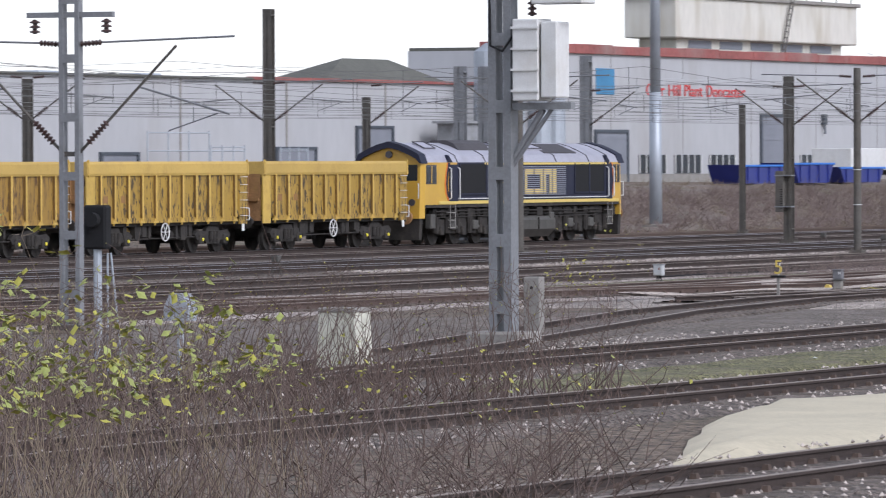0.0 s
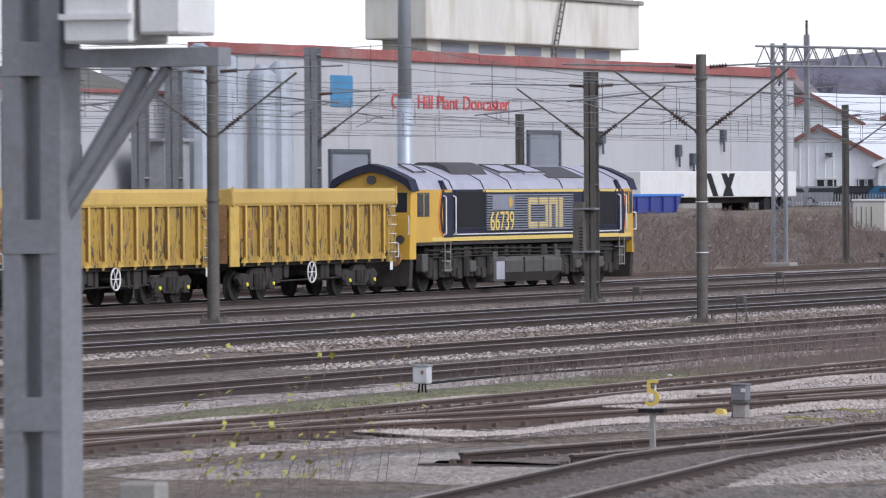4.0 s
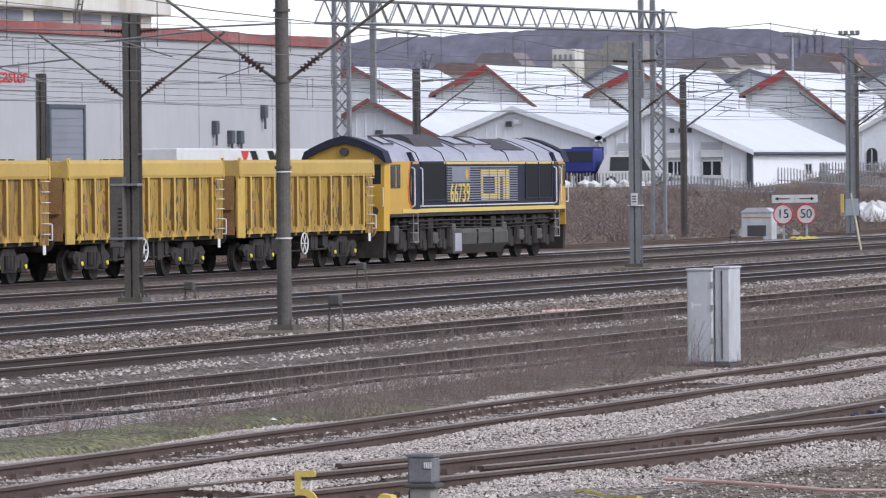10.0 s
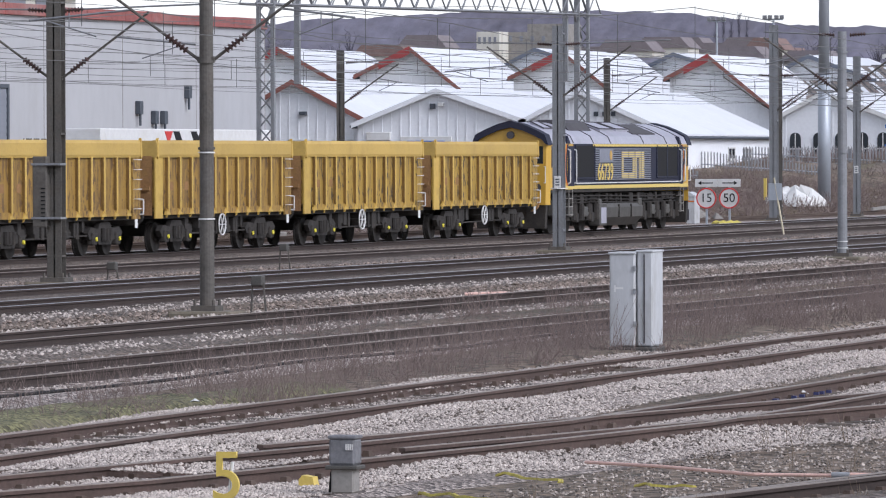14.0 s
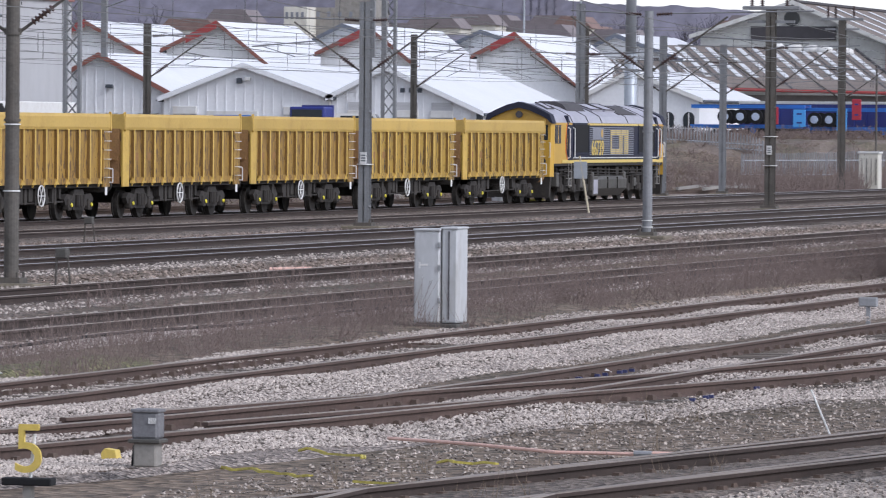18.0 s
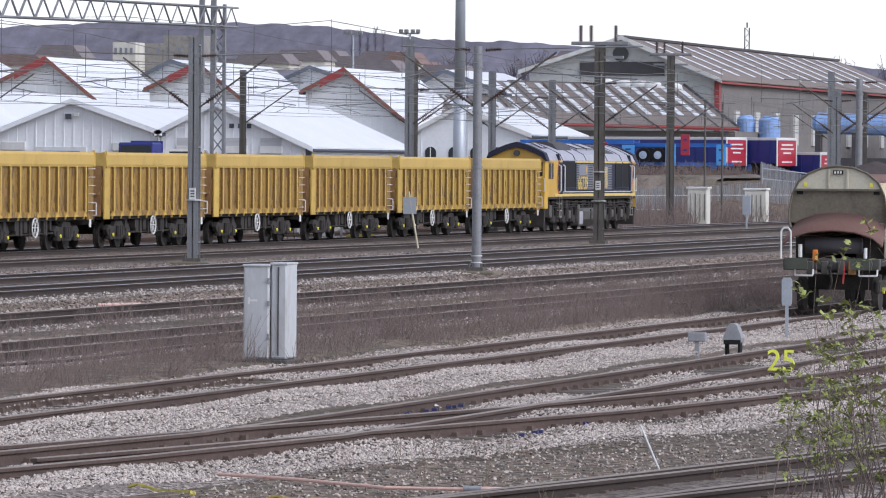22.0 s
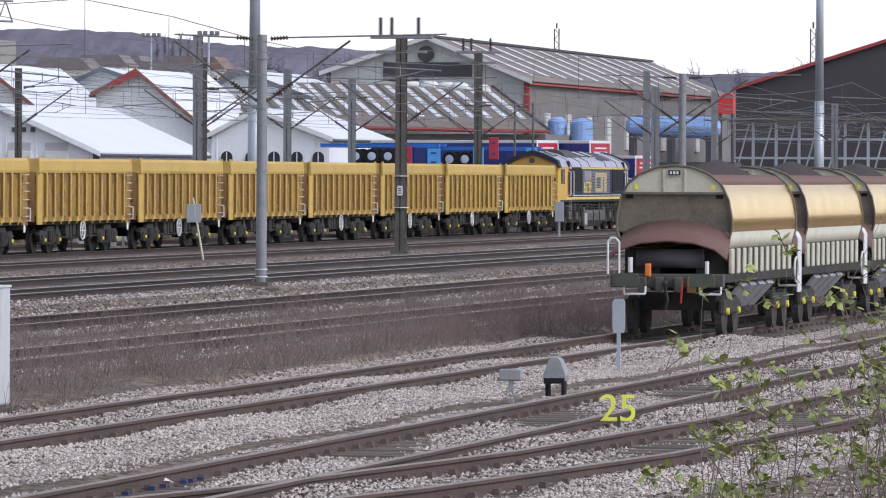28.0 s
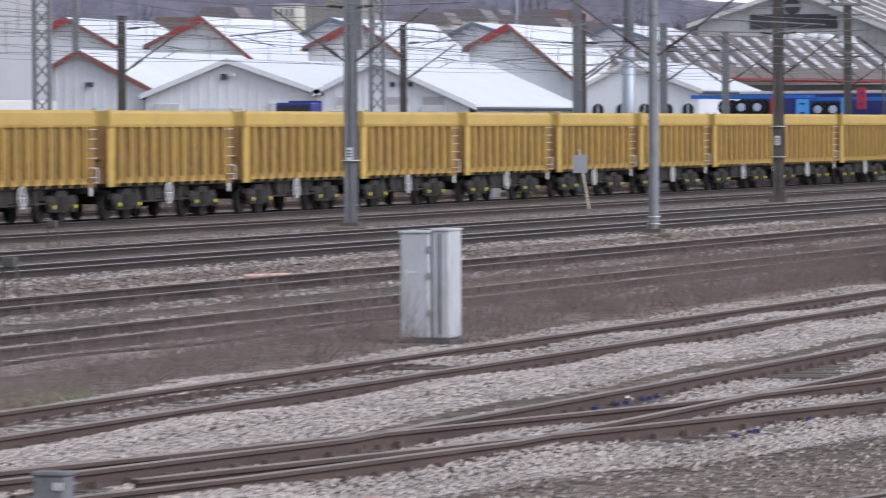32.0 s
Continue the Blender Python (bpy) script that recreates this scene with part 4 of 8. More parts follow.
        wh = Build().tube((-0.07, 0, 0), (0.07, 0, 0), 0.53, n=22).tube((-0.1, 0, 0), (-0.06, 0, 0), 0.56, n=22).mesh("wheel", UNDER)
        for dy in (-2.05, 0, 2.05):
            for s in (-1, 1):
                part("wheel", wh, None, bg, at=pose(s * 0.75, dy, 0.53, 0, 0, 0 if s > 0 else 180))
                part("axlebox", AXLEBOX_MESH, None, bg, at=pose(s * 1.14, dy, 0.52))
    for e, d in ((y0 + 0.05, -1), (y1 - 0.05, 1)):
        part("snowplough", Build().prism([(-1.2, 0.2), (1.2, 0.2), (1.25, 1.1), (-1.25, 1.1)], "y", *sorted((e, e + d * -0.25))), UNDER, o)
        for s in (-1, 1):
            part("buffer", Build().tube((s * 0.87, e, 1.05), (s * 0.87, e + d * 0.45, 1.05), 0.11, n=10).tube((s * 0.87, e + d * 0.42, 1.05), (s * 0.87, e + d * 0.5, 1.05), 0.27, 0.26, 16), RUSTBROWN, o)
    return o


LOCO = loco()
WAGONS = [wagon(True, False, "yellow steel box wagon with scraped, streaked sides next the locomotive"), wagon(True, True, "yellow steel box wagon with scraped sides and an ochre air tank")]
WAGONS.append(wagon(False, False, "yellow ribbed steel box wagon with rust-stained ends"))
for k in range(13):
    src = WAGONS[2]
    c = copy_thing(src, pose(0, 0, 0))
    WAGONS.append(c)

# ---- overhead line ----
EARTHSLAB = mat("mossy_slab", (0.17, 0.145, 0.11), 0.95, vary=0.3, scale=2, fine=20, bump=0.3, dirt=(0.09, 0.085, 0.05), dirt_amount=0.6)


def insulator(b, p, q, r=0.075):
    """One turned body with a row of sheds along it."""
    p, q = Vector(p), Vector(q)
    n = max(3, int((q - p).length / 0.075))
    d = (q - p).normalized()
    u = d.orthogonal().normalized()
    w = d.cross(u)
    rings = [(0.0, r * 0.35)]
    for i in range(n):
        rings += [((i + 0.15) / n, r * 0.4), ((i + 0.3) / n, r), ((i + 0.55) / n, r * 0.9), ((i + 0.8) / n, r * 0.4)]
    rings.append((1.0, r * 0.35))
    v = [p.lerp(q, k) + (u * math.cos(a * 0.7854) + w * math.sin(a * 0.7854)) * rr for k, rr in rings for a in range(8)]
    m = len(rings)
    f = [(i * 8 + j, i * 8 + (j + 1) % 8, i * 8 + 8 + (j + 1) % 8, i * 8 + 8 + j) for i in range(m - 1) for j in range(8)] + [tuple(range(7, -1, -1)), tuple(range(8 * m - 8, 8 * m))]
    return b.add(v, f)


def cantilever(parent, x, s, reach, zc, zk):
    """V-shaped bracket: a strut rising from a low collar with a ribbed insulator, a tie, a thin registration tube."""
    x0, r = x + s * 0.16, min(reach, 2.2)
    foot, head = Vector((x0, 0, zc - 0.4)), Vector((x + s * r, 0, zk - 0.1))
    d = (head - foot)
    part("insulator", insulator(Build(), foot + d * 0.1, foot + d * 0.30, 0.072), INSUL, parent, "brown ribbed insulator")
    st = Build().tube(foot, foot + d * 0.1, 0.03).tube(foot + d * 0.30, head, 0.027).box(*sorted((x, x0)), -0.05, 0.05, zc - 0.45, zc - 0.36)
    part("strut", st, MASTDARK, parent)
    part("insulator", insulator(Build(), (x0 + s * 0.05, 0, zk - 0.05), (x0 + s * 0.5, 0, zk - 0.02), 0.06), INSUL, parent, "brown ribbed insulator")
    part("tie", Build().tube((x0 + s * 0.5, 0, zk - 0.02), (x + s * reach, 0, zk + 0.06), 0.02), MASTGREY, parent)
    m = foot + d * 0.62
    part("registration_tube", Build().tube(m, (x + s * reach * 0.97, 0, zc + 0.32), 0.02).tube((x + s * reach * 0.9, 0, zc + 0.34), (x + s * reach * 0.6, 0, zc + 0.02), 0.013).tube((x + s * reach * 0.75, 0, zc + 0.45), (x + s * reach * 0.75, 0, zc + 0.2), 0.013), MASTGREY, parent)


def mast(x, y, h, material, shape="box", w=0.3, arms=(), zc=4.85, zk=6.0, label="", base=True):
    m = thing("overhead_line_mast", label or "steel overhead line mast on a concrete base", "mast", pose(x, y, 0), group="overhead line masts")
    col = Build()
    if shape == "box":
        a = w / 2
        col.box(-a, a, -a * 0.9, -a * 0.9 + 0.02, 0, h).box(-a, a, a * 0.9 - 0.02, a * 0.9, 0, h).box(-0.015, 0.015, -a * 0.9, a * 0.9, 0, h)
        for z in (0.45, h * 0.5, h - 0.25):
            col.box(-a, a, -a * 0.9 - 0.006, a * 0.9 + 0.006, z, z + 0.05)
    elif shape == "round":
        col.tube((0, 0, 0), (0, 0, h), w / 2, w / 2 * 0.9, 16)
        for z in (h * 0.45, h * 0.7, h - 0.6):
            col.tube((0, 0, z), (0, 0, z + 0.05), w / 2 + 0.02, n=16)
    else:
        a = w / 2
        for s in (-1, 1):
            col.box(*sorted((s * a, s * (a - 0.09))), -0.09, 0.09, 0, h)
        for k in range(int(h / 1.1)):
            col.box(-a, a, -0.095, -0.08, 0.5 + k * 1.1, 0.66 + k * 1.1)
    part("column", col, material, m)
    if base:
        part("foundation", Build().box(-0.6, 0.6, -0.5, 0.5, -0.4, -0.1, 0.04), EARTHSLAB, m)
        bp = Build().box(-w * 0.85, w * 0.85, -w * 0.85, w * 0.85, -0.1, 0.0)
        for sx in (-1, 1):
            for sy in (-1, 1):
                bp.tube((sx * w * 0.65, sy * w * 0.65, 0), (sx * w * 0.65, sy * w * 0.65, 0.1), 0.03, n=6)
        part("base_plate", bp, MASTDARK, m)
    for s, reach in arms:
        cantilever(m, 0, s, reach, zc, zk)
    return m


both = ((-1, 3.6), (1, 3.4))
mast(-48.1, 132.7, 6.35, MASTDARK, "box", 0.34, both, label="dark weathered steel mast with brackets to both sides")
mast(-49.3, 179.4, 6.5, MASTGREY, "box", 0.32, both, label="weathered grey-brown steel mast with brackets to both sides")
mast(-48.4, 233.9, 7.4, MASTDARK, "box", 0.36, both, label="tall dark steel mast carrying switch gear")
mast(-48.4, 288.0, 6.5, MASTGREY, "box", 0.32, both)
mast(-48.4, 345.0, 6.5, MASTGREY, "box", 0.32, both)
mast(-36.3, 108.1, 6.25, MASTDARK, "round", 0.27, ((1, 2.9), (-1, 3.5)), label="dark round steel mast with a painted base ring")
mast(-38.3, 168.6, 6.05, MASTGREY, "round", 0.27, ((-1, 2.2), (1, 4.6)), label="grey round steel mast with a whitened base")
mast(-37.5, 228.0, 6.1, MASTGREY, "round", 0.27, ((-1, 2.8), (1, 4.0)))
mast(-37.5, 285.0, 6.1, MASTGREY, "round", 0.27, ((-1, 2.8), (1, 4.0)))


def wire(x0, x1, y0, y1, z, sag, span, start, r=0.010, name="contact_wire", label="thin dark overhead wire along the line"):
    """A wire along the line that dips between its supports."""
    pts, n = [], max(6, int((y1 - y0) / 7))
    for i in range(n + 1):
        y = y0 + (y1 - y0) * i / n
        k = ((y - start) / span) % 1.0
        pts.append((x0 + (x1 - x0) * i / n + 0.2 * (1 if int((y - start) // span) % 2 else -1) * (2 * k - 1), y, z - sag * 4 * k * (1 - k)))
    b = Build().pipe(pts, r, 4)
    return solo(name, b, WIRE, label, "overhead wire", group="overhead wires", kind="structure")


for x in (T_TRAIN, T_2, T_3A, T_3B, T_4):
    wire(x, x, -60, 420, 4.72, 0.03, 52, 132.7)
    wire(x, x, -60, 420, 5.95, 0.75, 52, 132.7, name="catenary_wire")
    d = Build()
    for k in range(45):
        y = 60 + 6.5 * k
        q = ((y - 132.7) / 52) % 1.0
        d.tube((x, y, 4.72), (x, y, 5.95 - 3.0 * q * (1 - q)), 0.008, n=4)
    solo("wire_droppers", d, WIRE, "thin droppers between contact and carrying wire", "overhead wire", kind="stuff")
for x, z, sag in ((-48.1, 6.25, 0.5), (-48.5, 5.6, 0.4), (-37.2, 6.0, 0.5), (-62.5, 6.6, 0.6), (-62.9, 5.7, 0.5), (-66.0, 6.2, 0.6), (-68.3, 5.2, 0.3), (-70.0, 7.1, 0.7), (-61.6, 5.1, 0.3), (-55.5, 5.3, 0.3)):
    wire(x, x, -60, 430, z, sag, 52, 132.7, 0.009, "feeder_wire")
for x0, x1, z in ((-70, -38, 5.4), (-66, -40, 5.9), (-60, -48, 6.4), (-75, -46, 6.0)):
    wire(x0, x1, 90, 400, z, 0.6, 60, 90, 0.009, "crossing_wire", "thin dark wire crossing over to another line")

# masts beyond the train
for x, y, h, m, w, arms in ((-62.5, 262.0, 8.2, MASTGREY, 0.34, both), (-62.9, 264.6, 7.3, MASTDARK, 0.26, ((1, 2.5),)), (-62.5, 278.1, 7.1, MASTGREY, 0.3, both), (-62.5, 291.0, 6.9, MASTGREY, 0.3, both), (-62.5, 320.1, 8.6, MASTDARK, 0.36, both), (-62.5, 369.7, 8.6, MASTGREY, 0.36, both),
                            (-62.5, 382.0, 7.5, MASTDARK, 0.3, ()), (-62.5, 394.4, 7.8, MASTGREY, 0.34, both), (-68.0, 217.7, 6.5, MASTDARK, 0.24, ((1, 2.4),)), (-69.0, 258.8, 6.8, MASTDARK, 0.24, ((1, 2.4),)), (-62.5, 147.0, 7.5, MASTGREY, 0.42, ((1, 2.4),)), (-62.5, 165.0, 5.6, MASTDARK, 0.24, ()),
                            (-62.5, 116.3, 8.8, MASTDARK, 0.36, both), (-62.5, 125.0, 5.6, MASTDARK, 0.26, ((1, 2.4),)), (-62.5, 97.0, 6.0, MASTDARK, 0.3, both), (-62.5, 134.0, 6.9, MASTGREY, 0.42, ()), (-62.5, 136.4, 6.9, MASTGREY, 0.42, ())):
    mast(x, y, h, m, "box", w, arms, 5.0, 6.1, label="steel overhead line mast standing beyond the train")
for x, y in ((-62.5, 329.7), (-62.5, 334.7)):
    mast(x, y, 6.4, MASTDARK, "round", 0.12, (), label="thin dark steel pole beyond the train")
mast(-48.0, 106.0, 6.3, MASTDARK, "round", 0.3, both, label="dark round steel mast beside the running line")

# insulator stacks and crossarms on top of the two switching masts
for x, y, z in ((-48.4, 233.9, 7.4), (-62.5, 320.1, 8.6)):
    o = thing("isolator_switch", "steel crossarm with upright brown insulators on a mast head", "switch gear", pose(x, y, z))
    part("crossarm", Build().box(-1.1, 1.1, -0.1, 0.1, 0.0, 0.14, 0.02).box(-0.9, 0.9, -0.08, 0.08, -0.5, -0.4), MASTGREY, o)
    for k in (-0.75, -0.35, 0.6):
        part("insulator", insulator(Build(), (k, 0, 0.14), (k, 0, 0.75), 0.1), INSUL, o)

# gantry with a lattice boom
g = thing("lattice_gantry", "grey steel gantry with a long lattice boom over the sidings", "gantry", pose(0, 0, 0))
for n_, (x, y, h) in enumerate(((-68.0, 209.0, 8.9), (-69.2, 255.5, 9.5))):
    leg = Build().box(x - 0.32, x - 0.2, y - 0.1, y + 0.1, -0.2, h).box(x + 0.2, x + 0.32, y - 0.1, y + 0.1, -0.2, h)
    for k in range(14):
        z = 0.2 + k * (h - 0.8) / 14
        leg.tube((x - 0.25, y, z), (x + 0.25, y, z + (h - 0.8) / 14), 0.03, n=5).tube((x + 0.25, y, z), (x - 0.25, y, z + (h - 0.8) / 14), 0.03, n=5)
    part("leg", leg, MASTGREY, g)
    part("foot", Build().box(x - 0.6, x + 0.6, y - 0.5, y + 0.5, -0.5, 0.05, 0.04), CONCRETE, g)
boom = Build()
P = lambda q, up, s: (-68.0 - 1.2 * q + s, 207.0 + 50.5 * q, 7.95 + 0.65 * q + up)
for up in (0.0, 0.8):
    for s in (-0.3, 0.3):
        boom.tube(P(0, up, s), P(1, up, s), 0.045, n=6)
for k in range(22):
    a, b, c = k / 22, (k + 0.5) / 22, (k + 1) / 22
    for s in (-0.3, 0.3):
        boom.tube(P(a, 0, s), P(b, 0.8, s), 0.028, n=5).tube(P(b, 0.8, s), P(c, 0, s), 0.028, n=5)
part("boom", boom, MASTGREY, g, "lattice boom of steel angles")
part("brace", Build().tube((-68.0, 209, 7.2), P(0.06, 0, 0), 0.05).tube((-69.2, 255.5, 7.6), P(0.93, 0, 0), 0.05), MASTGREY, g)
for q in (0.12, 0.9, 0.94):
    x, y, z = P(q, 0.8, 0)
    part("drop_post", Build().box(x - 0.1, x + 0.1, y - 0.1, y + 0.1, z - 3.6, z + 0.5), MASTGREY, g)
    part("insulator", insulator(Build(), (x, y, z + 0.5), (x, y, z + 1.1), 0.09), INSUL, g)

# tall pale lamp poles
for x, y, h, r in ((-72.5, 179.6, 18.0, 0.3), (-72.5, 315.0, 19.0, 0.34), (-62.5, 440.0, 21.0, 0.34)):
    o = thing("lighting_column", "tall pale grey tapered steel lighting column", "lamp post", pose(x, y, ground_height(x, y)))
    part("column", Build().tube((0, 0, 0), (0, 0, h * 0.35), r, r * 0.95, 18).tube((0, 0, h * 0.35), (0, 0, h), r * 0.85, r * 0.6, 18), GALV, o, smooth=True)
    part("base_box", Build().box(-0.5, 0.5, -0.5, 0.5, -0.3, 0.12, 0.04), CONCRETE, o)
    part("lamp_head", Build().box(-1.2, 1.2, -0.2, 0.2, h - 0.1, h + 0.1, 0.03), GALV, o)

# near masts by the sidings, with the auto-transformer
m = thing("transformer_mast", "grey twin-channel steel mast carrying white transformer cases", "mast", pose(-4.7, 4.0, 0))
col = Build()
for s in (-1, 1):
    col.box(*sorted((s * 0.07, s * 0.21)), -0.16, 0.16, 0, 9.5)
for k in range(8):
    col.box(-0.2, 0.2, -0.165, 0.165, 0.4 + k * 1.15, 0.62 + k * 1.15)
part("column", col, MASTGREY, m)
part("foundation", Build().box(-0.5, 0.5, -0.5, 0.5, -0.4, 0.1, 0.04), CONCRETE, m)
case = Build().box(0.3, 0.78, -0.3, 0.3, 4.05, 5.45, 0.02).box(0.82, 1.12, -0.28, 0.28, 4.1, 5.4, 0.02)
tc = part("transformer_case", case, WHITEPAINT, m, "white sheet steel case")
for k in range(4):
    part("stiffener", Build().box(0.28, 0.8, -0.33, -0.3, 4.2 + 0.36 * k, 4.24 + 0.36 * k), WHITEPAINT, tc)
part("upper_case", Build().box(0.65, 1.6, -0.3, 0.3, 5.7, 6.4, 0.02), WHITEPAINT, m)
part("bracket", Build().box(0.1, 1.3, -0.1, 0.1, 3.9, 4.02).tube((0.15, 0, 3.0), (0.75, 0, 3.9), 0.06).tube((0.0, 0, 2.7), (0.9, 0, 3.9), 0.04), MASTGREY, m)
part("insulator", insulator(Build(), (0.55, 0, 5.5), (0.55, 0, 5.95), 0.09), INSUL, m)
part("cable", Build().pipe([(0.3, -0.2, 5.2), (0.1, -0.25, 4.9), (-0.15, -0.2, 5.0), (-0.2, -0.1, 6.5)], 0.02, 6), BLACK, m)
m = mast(-16.0, 9.8, 9.0, MASTGREY, "twin", 0.42, ((1, 3.4), (-1, 3.0)), 3.6, 5.3, label="grey twin-channel mast with long bracket arms")
cr = Build().box(-0.9, 0.9, -0.06, 0.06, 5.75, 5.85)
part("crossarm", cr, MASTGREY, m)
for s in (-0.75, 0.75):
    part("insulator", insulator(Build(), (s, 0, 5.45), (s, 0, 5.72), 0.11), INSUL, m)

# ---- warehouse beyond the tracks ----
def window(parent, x0, x1, z0, z1, y, frame_mat, face="y", name="window", lintel=True):
    """A window in a wall that faces -y (face y) or +x (face x): frame, dark pane, sill."""
    def bx(a0, a1, d0, d1, b0, b1, bev=0.0):
        return Build().box(a0, a1, y + d0, y + d1, b0, b1, bev) if face == "y" else Build().box(y - d1, y - d0, a0, a1, b0, b1, bev)
    fr = Build()
    for a0, a1, b0, b1 in ((x0, x1, z1 - 0.07, z1), (x0, x1, z0, z0 + 0.07), (x0, x0 + 0.07, z0, z1), (x1 - 0.07, x1, z0, z1), ((x0 + x1) / 2 - 0.03, (x0 + x1) / 2 + 0.03, z0, z1)):
        q = bx(a0, a1, -0.06, 0.02, b0, b1)
        fr.add(q.v, q.f)
    w = part(name, fr, frame_mat, parent)
    part("pane", bx(x0 + 0.05, x1 - 0.05, -0.025, 0.0, z0 + 0.05, z1 - 0.05), GLASS, w)
    if lintel:
        part("sill", bx(x0 - 0.08, x1 + 0.08, -0.12, 0.0, z0 - 0.09, z0), WHITEPAINT, w)
    return w


def warehouse():
    w = thing("warehouse", "long pale rendered warehouse with faded red fascia and lettering", "warehouse")
    part("wall", Build().box(-109.4, -110.0, 246, 336, 2.4, 9.75).box(-115, -110, 335.4, 336, 2.4, 9.75).box(-115, -110, 246, 246.6, 2.4, 9.75).box(-115, -114.4, 246.6, 335.4, 2.4, 9.75), WALLWHITE, w)
    part("plinth", Build().box(-110.3, -109.3, 246, 336.1, 1.2, 2.4), CONCRETE, w)
    for k in range(15):
        y0 = 246 + 6 * k
        part("fascia_panel", Build().box(-110.4, -109.2, y0 + 0.03, y0 + 5.97, 9.75, 10.28 + 0.03 * (k % 3), 0.03), FASCIA, w)
    part("roof", Build().box(-115, -110.2, 246.2, 335.8, 9.75, 9.95), ROOFDULL, w)
    for k in range(8):
        part("wall_joint", Build().box(-109.4, -109.385, 252 + 12 * k, 252.05 + 12 * k, 2.4, 9.75), CONCRETE, w)
    for y0, y1, zt in ((261.5, 266.4, 4.95), (289.8, 294.4, 6.1)):
        d = part("loading_door", Build().box(-109.5, -109.33, y0, y1, 1.7, zt), SHUTTER, w, "dark grey roller shutter")
        part("door_frame", Build().box(-109.42, -109.25, y0 - 0.25, y0, 1.7, zt + 0.2).box(-109.42, -109.25, y1, y1 + 0.25, 1.7, zt + 0.2).box(-109.42, -109.25, y0, y1, zt, zt + 0.2), DARKTRIM, d)
        for k in range(int((zt - 1.7) / 0.35)):
            part("slat", Build().box(-109.34, -109.31, y0, y1, 1.75 + 0.35 * k, 1.98 + 0.35 * k), SHUTTER, d)
    part("blue_panel", Build().box(-109.42, -109.34, 261.6, 264.5, 7.3, 8.9, 0.02), mat("blue_panel", (0.05, 0.20, 0.36), 0.6, vary=0.2, scale=0.8), w, "weathered blue window panel")
    for y0 in (268.5, 274.5, 280.5, 297, 303, 309):
        wd = Build().box(-109.42, -109.32, y0, y0 + 4.4, 2.45, 3.6)
        ww = part("window_strip", wd, GLASS, w)
        for k in range(5):
            part("mullion", Build().box(-109.33, -109.28, y0 + 1.1 * k - 0.04, y0 + 1.1 * k + 0.04, 2.45, 3.6), WHITEPAINT, ww)
    words = [letters("sign_word", word, 1.05, REDPAINT, w, pose(-109.33, 0, 7.62, 90, 0, 90), "faded red sign lettering", 0.02, "LEFT") for word in ("Carr", "Hill", "Plant", "Doncaster")]
    wide = [max(v.co.x for v in ob.data.vertices) for ob in words]
    stretch, y = 17.2 / (sum(wide) + 3 * 0.35), 269.6
    for ob, size in zip(words, wide):
        for v in ob.data.vertices:
            v.co.x *= stretch
        ob.matrix_basis = pose(-109.33, y, 7.62, 90, 0, 90)
        y += (size + 0.35) * stretch
    part("sign_board", Build().box(-109.42, -109.36, 268.2, 288.2, 6.9, 8.4, 0.01), WALLWHITE, w, "pale painted sign board")
    for y, z in ((301, 5.6), (314, 4.9), (316.5, 4.4), (318, 4.4), (322, 5.8)):
        part("wall_fitting", Build().box(-109.4, -109.1, y, y + 0.5, z, z + 0.7, 0.03).tube((-109.2, y + 0.25, z - 0.6), (-109.2, y + 0.25, z), 0.07), DARKTRIM, w)
    # lower north end with a hipped lantern roof
    part("wall", Build().box(-130, -110, 120, 246, 1.2, 7.7), WALLWHITE, w, "pale rendered lower wall")
    part("coping", Build().box(-110.3, -109.8, 120, 214, 7.68, 7.8, 0.02), ROOFDULL, w)
    part("coping", Build().box(-110.3, -109.8, 214, 246, 7.68, 7.86, 0.02), FASCIA, w, "faded red coping")
    part("lantern_roof", Build().add([(-114, 224.2, 7.8), (-110.3, 224.2, 7.8), (-110.3, 241.3, 7.8), (-114, 241.3, 7.8), (-112, 230.2, 9.1), (-112, 236.5, 9.1)], [(0, 1, 4), (1, 2, 5, 4), (2, 3, 5), (3, 0, 4, 5), (3, 2, 1, 0)]), ROOFDULL, w, "dull olive hipped roof")
    for y0, y1, zt in ((227.8, 232.4, 5.1), (217.2, 222.0, 3.9), (196, 200, 3.6)):
        d = part("loading_door", Build().box(-110.05, -109.93, y0, y1, 1.7, zt), SHUTTER, w)
        part("door_frame", Build().box(-110.0, -109.85, y0 - 0.25, y0, 1.7, zt + 0.15).box(-110.0, -109.85, y1, y1 + 0.25, 1.7, zt + 0.15).box(-110.0, -109.85, y0, y1, zt, zt + 0.15), DARKTRIM, d)
    for k in range(9):
        part("wall_joint", Build().box(-110.0, -109.96, 126 + 13.2 * k, 126.2 + 13.2 * k, 1.4, 7.7), CONCRETE, w)
    for k in range(6):
        part("roof_vent", Build().box(-116, -114.6, 150 + 12 * k, 152.4 + 12 * k, 7.7, 8.05, 0.05), GALV, w)
    # silos and ducts on the wall between the two halves
    for y, r, h in ((241.5, 0.9, 9.6), (244.5, 0.9, 9.2), (249.0, 0.7, 8.7), (251.2, 0.7, 8.9)):
        part("silo", Build().tube((-107.8, y, 1.9), (-107.8, y, h), r, n=14).tube((-107.8, y, h), (-107.8, y, h + 0.5), r, 0.2, 14), GALV, w, "grey steel silo")
    part("stair_tower", Build().box(-108.9, -107.4, 236.5, 239.4, 2.0, 5.4).box(-109, -107.2, 236, 240, 5.4, 5.55), GREYBOX, w)
    return w


